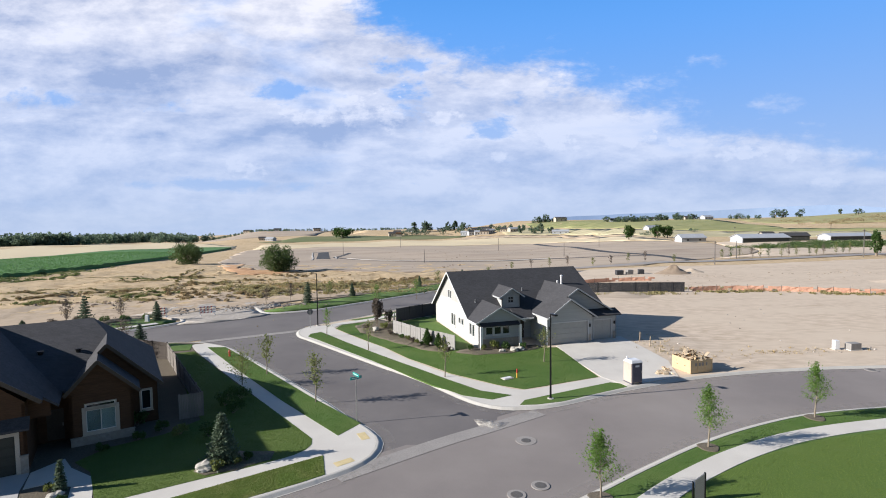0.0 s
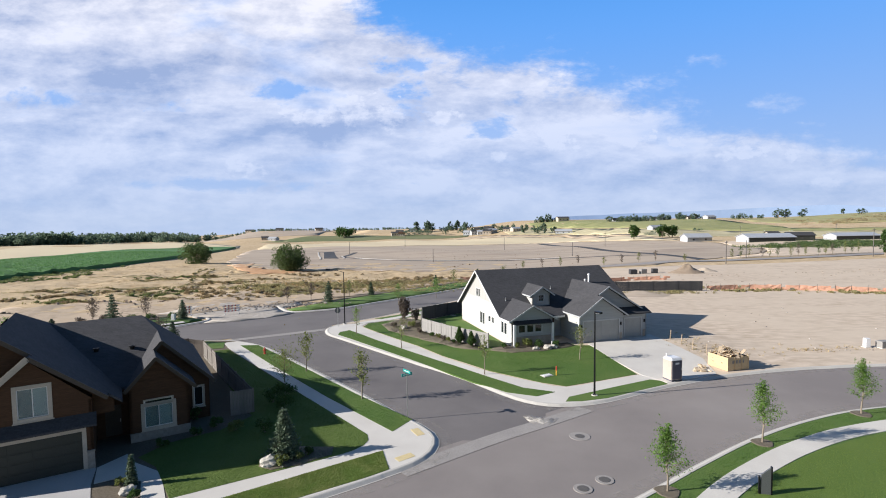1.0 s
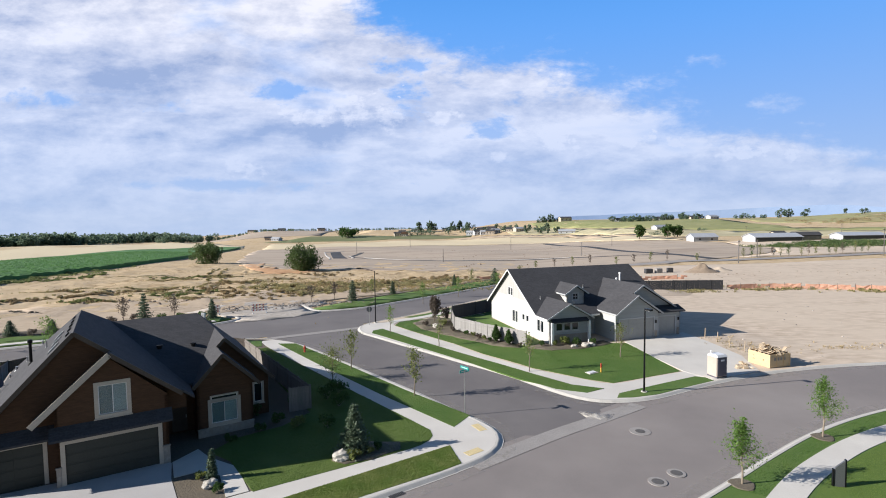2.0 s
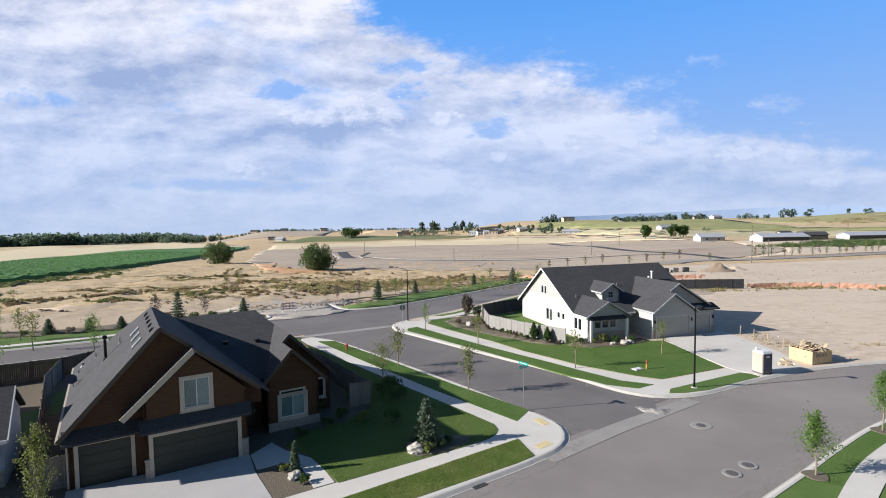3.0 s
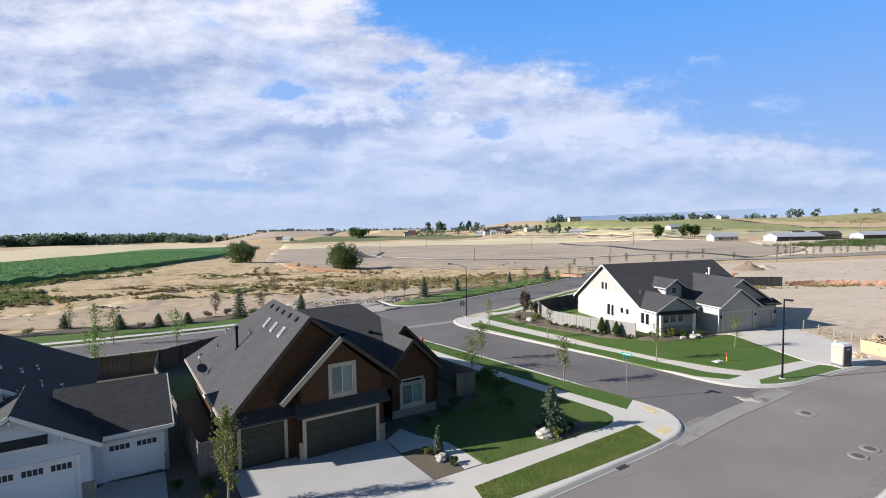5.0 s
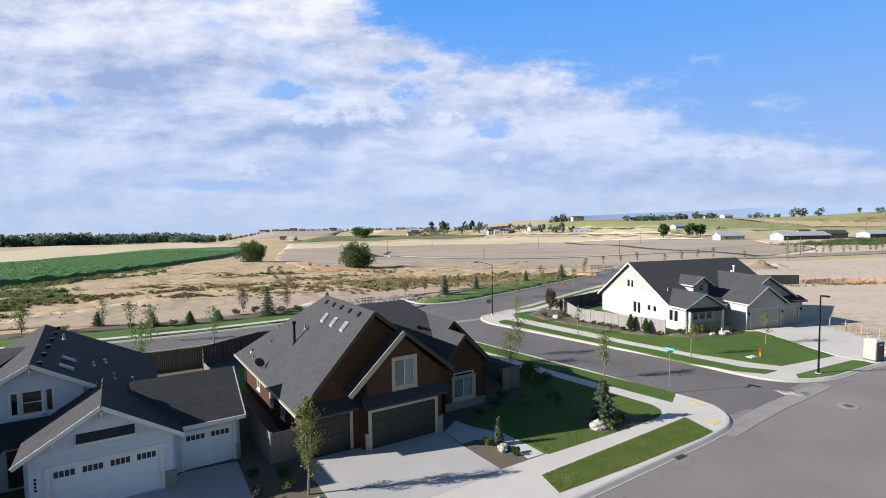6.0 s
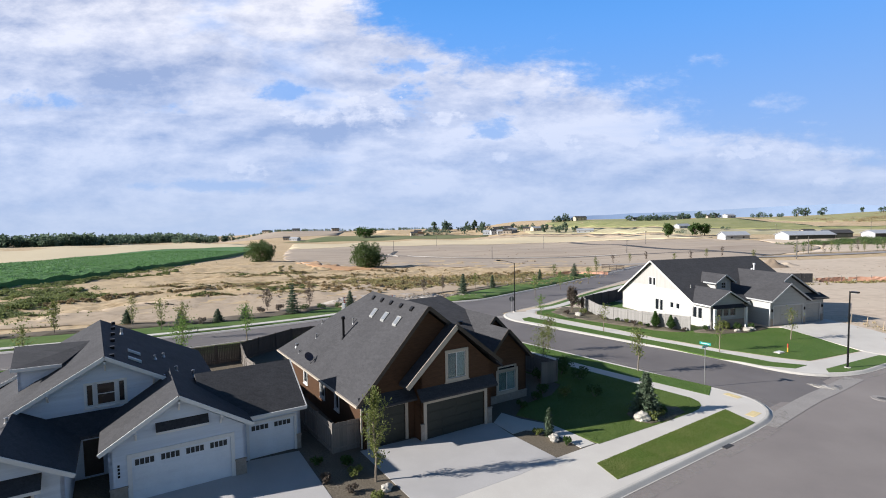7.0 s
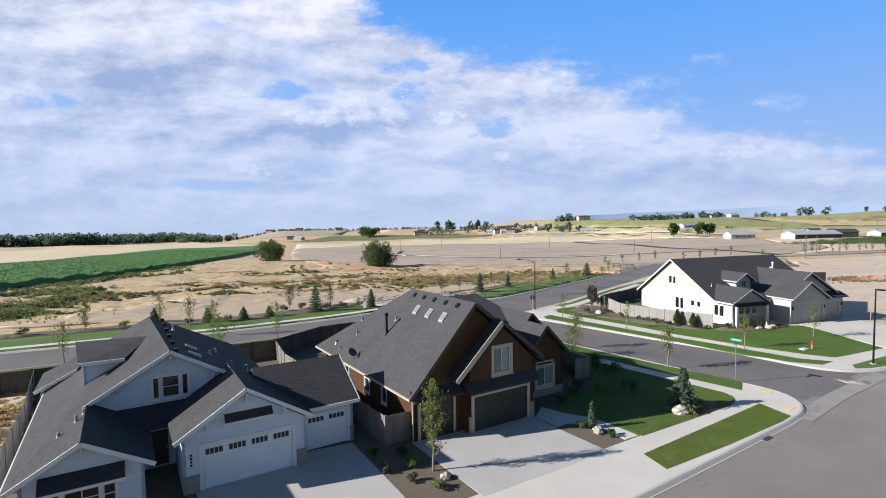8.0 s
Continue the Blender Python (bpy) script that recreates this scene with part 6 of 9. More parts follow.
    P("roof", bm, "roof")
    bm = bmesh.new()
    Wall((10.6, 0.4), (17.0, 0.4)).build(bm, 2.8, [(0, 4.9), (1.6, 5.95), (6.4, 3.05)])
    P("wall", bm, "grey_siding", "grey upper gable over the garage")
    bm = bmesh.new()
    slope(bm, [(13.6, -0.95, 2.95), (17.45, -0.95, 2.95), (17.45, 0.35, 3.5), (13.6, 0.35, 3.5)], 0.12)
    P("pent_roof", bm, "roof")
    bm = bmesh.new()
    slope(bm, [(5.2, 1.6, 2.75), (7.7, 1.6, 2.75), (7.7, 3.4, 3.6), (5.2, 3.4, 3.6)], 0.14)
    P("porch_roof", bm, "roof")
    bm = bmesh.new()
    beam(bm, (5.2, 1.57, 2.66), (7.4, 1.57, 2.66), 0.05, 0.18)
    P("fascia", bm, "white_trim")
    # dormer
    dw = Wall((4.35, 3.85), (6.65, 3.85))
    bm = bmesh.new()
    dw.build(bm, 3.2, [(0, 5.1), (1.15, 5.85), (2.3, 5.1)], [(0.8, 1.5, 4.2, 4.95)])
    P("dormer_wall", bm, "grey_siding")
    bm = bmesh.new()
    Wall((4.35, 6.5), (4.35, 3.85)).build(bm, 3.2, [(0, 5.1), (2.65, 5.1)])
    P("dormer_wall", bm, "white_siding")
    bm = bmesh.new()
    Wall((6.65, 3.85), (6.65, 6.5)).build(bm, 3.2, [(0, 5.1), (2.65, 5.1)])
    P("dormer_wall", bm, "white_siding")
    bm = bmesh.new()
    slope(bm, [(3.9, 3.4, 4.98), (5.5, 3.4, 6.02), (5.5, 7.5, 6.02), (3.9, 6.0, 4.98)], 0.12)
    P("dormer_roof", bm, "roof_brown")
    bm = bmesh.new()
    slope(bm, [(5.5, 3.4, 6.02), (7.1, 3.4, 4.98), (7.1, 6.0, 4.98), (5.5, 7.5, 6.02)], 0.12)
    P("dormer_roof", bm, "roof")
    # white barge boards and fascias
    ze = lambda d: zr + 0.02 - d * k
    for p, q in (((-o - 0.03, yr, ze(0)), (-o - 0.03, ye - o, ze(yr - ye + o))), ((-o - 0.03, yr, ze(0)), (-o - 0.03, D + o, zr + 0.02 - (D - yr + o) * kb)),
                 ((-o, -0.33, gz - (2.45 + o) * gk - 0.1), (2.45, -0.33, gz - 0.1)), ((2.45, -0.33, gz - 0.1), (5.45, -0.33, gz - 3.0 * gk - 0.1)),
                 ((7.6, -1.48, 3.05), (10.5, -1.48, 5.1)), ((10.5, -1.48, 5.1), (13.9, -1.48, 2.88)), ((12.2, -0.13, 6.05), (17.45, -0.13, 2.88)), ((10.9, -0.13, 5.2), (12.2, -0.13, 6.05)),
                 ((7.57, -1.45, 3.05), (7.57, 2.6, 3.05)), ((-o - 0.03, -0.3, gz - (2.45 + o) * gk - 0.1), (-o - 0.03, 2.6, gz - (2.45 + o) * gk - 0.1)),
                 ((3.9, 3.37, 4.9), (5.5, 3.37, 5.94)), ((5.5, 3.37, 5.94), (7.1, 3.37, 4.9)), ((3.87, 3.4, 4.9), (3.87, 5.5, 4.9))):
        bm = bmesh.new()
        side = p[0] < -0.4 and q[0] < -0.4
        beam(bm, p, q, 0.06, 0.16)
        P("barge_board", bm, "white_trim" if side else "grey_trim")
    garage_door(h, wg, 0.5, 5.1, 0.0, 2.4, "garage_grey", 4, 4, label="grey double garage door")
    garage_door(h, ws, 0.55, 2.85, 0.0, 2.3, "garage_grey", 4, 2, label="grey single garage door")
    surround(h, wg, 0.5, 5.1, 0.0, 2.4, "grey_trim", 0.15)
    surround(h, ws, 0.55, 2.85, 0.0, 2.3, "grey_trim", 0.13)
    for s0, s1, a, b in ((5.9, 6.55, 4.1, 5.15), (6.72, 7.3, 4.1, 5.15), (7.25, 8.0, 0.85, 2.35), (8.15, 8.8, 0.85, 2.35), (10.15, 10.8, 1.55, 2.3), (11.25, 11.9, 1.55, 2.3), (14.15, 14.85, 1.0, 2.35), (15.0, 15.7, 1.0, 2.35)):
        window(h, left, s0, s1, a, b, "white_trim", 1, 1, 0.06)
    for s0 in (0.85, 1.85, 2.85):
        window(h, wf, s0, s0 + 0.8, 1.45, 2.3, "grey_trim", 1, 1, 0.09, sash="grey_trim")
    window(h, dw, 0.8, 1.5, 4.2, 4.95, "grey_trim", 2, 2, 0.1, sash="grey_trim")
    # corner boards, stone base, lamps and pillars
    for w, s0, s1 in ((wf, 0.0, 5.0),):
        bm = bmesh.new()
        w.slab(bm, s0, s1, 0, 0.95, -0.09, 0.0)
        w.slab(bm, s0 - 0.03, s1 + 0.03, 0.95, 1.03, -0.12, 0.0)
        P("stone_facing", bm, "stone", "grey stone veneer")
    for x, y in ((0.12, -0.35), (4.75, -0.35)):
        bm = bmesh.new()
        box(bm, x - 0.13, x + 0.13, y - 0.13, y + 0.13, 0.0, 2.5)
        P("porch_post", bm, "white_trim")
    for w, s in ((wg, 0.22), (wg, 5.35), (ws, 3.25)):
        bm = bmesh.new()
        w.slab(bm, s - 0.07, s + 0.07, 1.75, 2.1, -0.14, 0.0)
        P("wall_lamp", bm, "black_metal", "small black wall lantern")
        bm = bmesh.new()
        w.slab(bm, s - 0.16, s + 0.16, 0.0, 0.9, -0.08, 0.0)
        P("stone_facing", bm, "stone")
    # flues
    for x, y, r, z in ((14.2, 7.3, 0.11, 0.95), (13.4, 6.9, 0.09, 0.55)):
        bm = bmesh.new()
        zz = zr + 0.12 - (yr - y) * k
        lathe(bm, [(r * 1.8, -0.1), (r, 0.06), (r, z), (r * 1.6, z + 0.02), (r * 1.6, z + 0.14), (r * 0.4, z + 0.2)], 12, (x, y, zz))
        P("flue_pipe", bm, "white_plastic", "pale metal flue pipe")
    for x, y in ((1.4, 5.0), (8.2, 6.5)):
        bm = bmesh.new()
        lathe(bm, [(0.1, -0.1), (0.05, 0.06), (0.05, 0.35), (0.07, 0.38)], 10, (x, y, zr + 0.12 - (yr - y) * k))
        P("vent_pipe", bm, "steel")
    return h


house_brown()
house_blue()
house_white()

# ---- plants ----
def leaf_mesh(pts, size, rng, flat=0.0):
    """Small pointed leaves, one at each place, turned at random."""
    pts = np.asarray(pts, float)
    n = len(pts)
    a = rng.normal(size=(n, 3))
    a[:, 2] *= 1 - flat
    a /= np.linalg.norm(a, axis=1)[:, None] + 1e-9
    b = np.cross(a, rng.normal(size=(n, 3)))
    b /= np.linalg.norm(b, axis=1)[:, None] + 1e-9
    s = (size * rng.uniform(0.6, 1.35, n))[:, None]
    v = np.stack([pts - a * s, pts + b * s * 0.55, pts + a * s, pts - b * s * 0.55], 1).reshape(-1, 3)
    f = np.arange(4 * n).reshape(-1, 4)
    return v.tolist(), f.tolist()


def joined(meshes):
    v, f = [], []
    for mv, mf in meshes:
        o = len(v)
        v += mv
        f += [tuple(i + o for i in q) for q in mf]
    return v, f


def young_tree(x, y, h, w, leaf="leaf_fresh", n=900, bare=0.36, seed=1, label="", size=0.1, ring=False, group="young street trees", thin=0.8, narrow=0.0, cat="tree", z=None, taper=False):
    """A young staked-size tree: tapered trunk, rising limbs and a loose crown of small leaves."""
    rng = np.random.default_rng(seed)
    z0 = (on_ground(x, y) + 0.15) if z is None else z
    t = thing("tree", pose(x, y, z0, 0, 0, 0), label or "young street tree with fresh green leaves", cat, group)
    bm = bmesh.new()
    p, top = Vector((0, 0, -0.15)), h * 0.9
    r0 = 0.03 + h * 0.008
    spine = [p]
    k = 7
    for i in range(1, k + 1):
        q = Vector((rng.normal() * 0.025 * h * i / k, rng.normal() * 0.025 * h * i / k, -0.15 + (top + 0.15) * i / k))
        cone(bm, p, q, r0 * (1 - 0.82 * (i - 1) / k), r0 * (1 - 0.82 * i / k), 7)
        p = q
        spine.append(q)
    tips = []
    m = 15
    for i in range(m):
        f = bare + (0.94 - bare) * (i + rng.uniform(0, 0.8)) / m
        base = Vector((0, 0, f * top))
        j = min(k - 1, int(f * k))
        base = spine[j].lerp(spine[j + 1], f * k - j)
        ang = i * 2.4 + rng.uniform(-0.4, 0.4)
        prof = math.sin(math.pi * min(1, (f - bare) / (1 - bare) * 0.78 + 0.16)) ** 0.8
        if taper:
            prof = 1.25 * (1.02 - (f - bare) / (1 - bare)) ** 0.75
        ln = w / 2 * (0.55 + 0.45 * rng.uniform()) * prof * 1.15
        up = ln * (0.75 + narrow + 0.5 * rng.uniform())
        q = base + Vector((math.cos(ang) * ln, math.sin(ang) * ln, up))
        cone(bm, base, q, r0 * 0.35, r0 * 0.1, 5)
        tips.append((base, q))
    part("trunk", bm, "bark", t)
    pts = []
    for i in range(n):
        b, q = tips[int(rng.integers(len(tips)))]
        s = rng.uniform(0.15, 1.1)
        c = b.lerp(q, s)
        sp = w * 0.085 * (0.6 + s) * thin
        pts.append((c.x + rng.normal() * sp, c.y + rng.normal() * sp, c.z + rng.normal() * sp * 1.1))
    for i in range(n // 9):
        pts.append((rng.normal() * w * 0.05, rng.normal() * w * 0.05, top * rng.uniform(0.82, 1.1)))
    part("crown", leaf_mesh(pts, size, rng), leaf, t)
    if ring:
        bm = bmesh.new()
        pr = [(0.66 + 0.03 * math.sin(3 * a) + 0.02 * math.sin(5 * a + 1), a) for a in np.linspace(0, 2 * math.pi, 28, endpoint=False)]
        hexa(bm, [(r * math.cos(a), r * math.sin(a), -0.02) for r, a in pr], [(r * 0.93 * math.cos(a), r * 0.93 * math.sin(a), 0.022) for r, a in pr])
        part("mulch_ring", bm, "mulch", t, "dark mulch ring")
    return t


def conifer(x, y, h, w, seed, leaf="needle", label="", group="young conifers", n=26, z=None, droop=0.18, per=26):
    """A young spruce: whorls of branches that shorten towards the top, set with needles."""
    rng = np.random.default_rng(seed)
    z0 = (on_ground(x, y) + 0.12) if z is None else z
    t = thing("conifer", pose(x, y, z0), label or "small dark green conifer", "conifer", group)
    bm = bmesh.new()
    cone(bm, (0, 0, -0.1), (0, 0, h * 0.97), 0.025 * h, 0.006, 7)
    pts = []
    lv = int(n * 0.45)
    for i in range(lv):
        f = 0.06 + 0.92 * i / lv
        for j in range(8):
            a = j * math.pi / 4 + i * 0.9 + rng.uniform(-0.25, 0.25)
            ln = w / 2 * (1 - f) ** 0.85 * rng.uniform(0.75, 1.12) + 0.04
            b = Vector((0, 0, f * h))
            q = b + Vector((math.cos(a) * ln, math.sin(a) * ln, ln * (0.28 - droop * 2 * (1 - f))))
            cone(bm, b, q, 0.007 * h * (1 - f) + 0.004, 0.003, 4)
            for s in rng.uniform(0.1, 1.05, max(9, int(2.1 * per * (1 - f) + 8))):
                c = b.lerp(q, float(s))
                e = ln * 0.13 * (0.5 + s)
                pts.append((c.x + rng.normal() * e, c.y + rng.normal() * e, c.z + rng.normal() * 0.035 * h * 0.4))
    part("trunk", bm, "bark", t)
    part("needles", leaf_mesh(pts, 0.042 * h ** 0.5 + 0.022, rng, 0.4), leaf, t)
    return t


def shrub(x, y, r, h, leaf, seed, label, n=420, size=0.055, group="garden shrubs", cat="shrub", z=None):
    rng = np.random.default_rng(seed)
    z0 = (on_ground(x, y) + 0.14) if z is None else z
    t = thing("shrub", pose(x, y, z0), label, cat, group)
    bm = bmesh.new()
    lobes = []
    for i in range(7):
        a, d = i * 2.1 + rng.uniform(0, 1), r * rng.uniform(0.25, 0.75)
        q = Vector((math.cos(a) * d, math.sin(a) * d, h * rng.uniform(0.4, 0.85)))
        cone(bm, (0, 0, -0.05), q, 0.02, 0.006, 5)
        lobes.append(q)
    part("stems", bm, "bark", t)
    pts = []
    for i in range(n):
        c = lobes[int(rng.integers(7))]
        d = rng.normal(size=3)
        d /= np.linalg.norm(d)
        d *= rng.uniform(0.5, 1.0)
        pts.append((c.x + d[0] * r * 0.42, c.y + d[1] * r * 0.42, max(0.02, c.z + d[2] * h * 0.36)))
    part("leaves", leaf_mesh(pts, size, rng), leaf, t)
    return t


def field_tree(x, y, h, w, seed, leaf="leaf_dark", n=2600, size=0.3, label="", cat="tree", low=0.12, lobes=34, sink=0.0, group=""):
    """A grown tree or large bush: trunk, forked limbs and a crown of leafy lobes with gaps."""
    rng = np.random.default_rng(seed)
    t = thing("tree", pose(x, y, on_ground(x, y) - 0.05 - sink), label or "rounded dark green field tree", cat, group)
    bm = bmesh.new()
    cone(bm, (0, 0, -0.3), (0.1, 0, h * 0.4), 0.045 * h, 0.03 * h, 9)
    cs = []
    for i in range(lobes):
        d = rng.normal(size=3)
        d /= np.linalg.norm(d)
        rr = rng.uniform(0.48, 0.84)
        c = Vector((d[0] * w / 2 * rr, d[1] * w / 2 * rr, h * (low + (1 - low) / 2) + d[2] * h * (1 - low) / 2 * rr))
        cs.append((c, rng.uniform(0.16, 0.27)))
        if i % 3 == 0:
            cone(bm, (0.05, 0, h * rng.uniform(0.2, 0.4)), c, 0.016 * h, 0.004 * h, 5)
    part("trunk", bm, "bark", t)
    pts = []
    for i in range(n):
        c, r = cs[int(rng.integers(lobes))]
        d = rng.normal(size=3)
        d *= rng.uniform(0.55, 1.05) / np.linalg.norm(d)
        pts.append((c.x + d[0] * r * w * 0.62, c.y + d[1] * r * w * 0.62, max(0.1, c.z + d[2] * r * h * 0.75)))
    part("crown", leaf_mesh(pts, size, rng), leaf, t)
    return t


def tufts(name, centres, n, spread, height, mat, seed, label, cat, width=0.12):
    """Countless weed clumps round the given centres, as one object."""
    rng = np.random.default_rng(seed)
    v, f = [], []
    for i in range(n):
        cx_, cy_, sx, sy = centres[int(rng.integers(len(centres)))]
        x, y = cx_ + rng.normal() * sx * spread, cy_ + rng.normal() * sy * spread
        z = on_ground(x, y) - 0.05
        hh = height * rng.uniform(0.35, 1.25)
        for k in range(9):
            a = rng.uniform(0, 2 * math.pi)
            d = hh * rng.uniform(0.2, 0.9)
            wv = width * rng.uniform(0.4, 1.0) * (0.3 + hh)
            ex, ey = math.cos(a), math.sin(a)
            o = len(v)
            v += [(x - ey * wv, y + ex * wv, z), (x + ey * wv, y - ex * wv, z), (x + ex * d + ey * wv * 0.5, y + ey * d - ex * wv * 0.5, z + hh * 0.8), (x + ex * d * 1.3, y + ey * d * 1.3, z + hh)]
            f.append((o, o + 1, o + 2, o + 3))
    return tagged(part(name, (v, f), mat, None, label, kind="stuff"), category=cat)


# young street trees
young_tree(-17.6, 48.8, 4.0, 1.7, "leaf_olive", 520, 0.34, 11, "slender young street tree with thin olive leaves", 0.085)
young_tree(-10.9, 41.1, 4.0, 1.6, "leaf_olive", 560, 0.34, 12, "slender young street tree with thin olive leaves", 0.085)
young_tree(-0.5, 47.2, 3.8, 1.3, "leaf_olive", 260, 0.4, 13, "nearly bare young street tree", 0.075)
young_tree(-9.2, 57.6, 3.6, 1.3, "leaf_olive", 240, 0.4, 14, "nearly bare young street tree", 0.075)
young_tree(-15.6, 64.8, 3.6, 1.4, "leaf_fresh", 320, 0.36, 15, "small young street tree in the verge", 0.08)
young_tree(9.4, 51.3, 3.6, 1.5, "leaf_olive", 330, 0.36, 16, "young tree in the front lawn", 0.08, group="")
young_tree(7.9, 26.6, 3.75, 1.75, "leaf_fresh", 2600, 0.26, 17, "bright green young tree in the park strip", 0.055, ring=True, taper=True)
young_tree(16.45, 32.5, 4.15, 1.65, "leaf_fresh", 2400, 0.28, 18, "bright green young tree in the park strip", 0.055, ring=True, taper=True)
young_tree(26.45, 37.2, 4.15, 1.7, "leaf_fresh", 2400, 0.28, 19, "bright green young tree in the park strip", 0.055, ring=True, taper=True)
young_tree(-31.9, 21.75, 5.3, 1.25, "leaf_olive", 2300, 0.2, 20, "columnar young tree in the mulch bed between driveways", 0.06, group="", thin=0.85, narrow=0.9)
young_tree(-54.3, 44.6, 5.0, 2.2, "leaf_fresh", 600, 0.3, 21, "pale green young tree in the back yard", 0.1, group="")
young_tree(-51.9, 54.6, 4.6, 1.9, "leaf_fresh", 480, 0.3, 22, "pale young tree beside the collector street", 0.09)
young_tree(-60.7, 56.9, 4.4, 1.9, "leaf_olive", 420, 0.28, 23, "pale green young tree beside the collector street", 0.1)
young_tree(-70.3, 44.6, 4.4, 2.0, "leaf_olive", 420, 0.28, 24, "thin young tree beside the collector street", 0.09)
young_tree(-79.6, 60.6, 4.4, 1.7, "leaf_olive", 800, 0.14, 25, "columnar young tree on the far verge", 0.1)
young_tree(-72.2, 65.2, 4.2, 1.6, "leaf_olive", 420, 0.2, 26, "thin young tree on the far verge", 0.09)
young_tree(-66.0, 61.5, 4.2, 1.9, "leaf_olive", 380, 0.3, 27, "pale green young tree on the far verge", 0.1)
young_tree(-57.0, 75.6, 3.4, 1.8, "leaf_red", 700, 0.15, 28, "dark red-leaved young tree", 0.09)
young_tree(-51.4, 79.6, 3.0, 1.6, "leaf_red", 520, 0.15, 29, "dark red-leaved young tree", 0.09)
young_tree(-35.2, 54.6, 4.4, 2.2, "leaf_red", 900, 0.12, 30, "grey-plum small tree beside the side yard", 0.08)
young_tree(-18.7, 45.6, 2.9, 2.6, "leaf_olive", 900, 0.16, 31, "low broad olive-leaved tree beside the pavement", 0.07, group="")
for i, (x, y, hh, l) in enumerate(((-29.5, 95.0, 3.2, "leaf_red"), (-23.0, 98.5, 3.4, "leaf_olive"), (-12.6, 88.5, 3.6, "leaf_fresh"), (-6.3, 96.8, 3.6, "leaf_fresh"), (2.0, 107.5, 3.6, "leaf_fresh"), (-2.8, 121.0, 3.4, "leaf_olive"), (9.5, 128, 3.6, "leaf_olive"), (-33, 92, 2.8, "leaf_red"))):
    young_tree(x, y, hh, 1.7, l, 330, 0.3, 40 + i, "small young tree along the collector street", 0.1)

# conifers
conifer(-14.0, 30.9, 3.2, 2.0, 51, "needle", "blue spruce in the corner bed", "", 34, per=34)
conifer(-21.5, 27.5, 1.9, 0.6, 52, "needle", "narrow weeping spruce in the mulch bed", "", 26, droop=0.9)
for i, (x, y, hh, w) in enumerate(((-25.6, 92.5, 4.0, 2.0), (-19.3, 101.5, 2.8, 1.2), (-6.9, 117.0, 2.6, 1.1), (3.0, 124.5, 3.4, 2.6), (-52.0, 72.6, 4.6, 2.2), (-60.8, 66.6, 1.9, 1.5), (-65.3, 65.2, 2.1, 1.7), (-73.4, 66.0, 2.0, 1.6), (-57.8, 68.6, 1.7, 1.4), (-36.6, 60.0, 3.0, 1.7), (-44.0, 76.6, 3.0, 1.6))):
    conifer(x, y, hh, w, 60 + i, "needle", "small dark conifer on the planted verge")
conifer(-2.6, 58.4, 2.1, 0.95, 81, "leaf_dark", "narrow dark arborvitae against the fence", "arborvitae by the fence", 40, droop=-0.5)
conifer(-1.3, 57.0, 1.8, 0.85, 82, "leaf_dark", "narrow dark arborvitae against the fence", "arborvitae by the fence", 40, droop=-0.5)

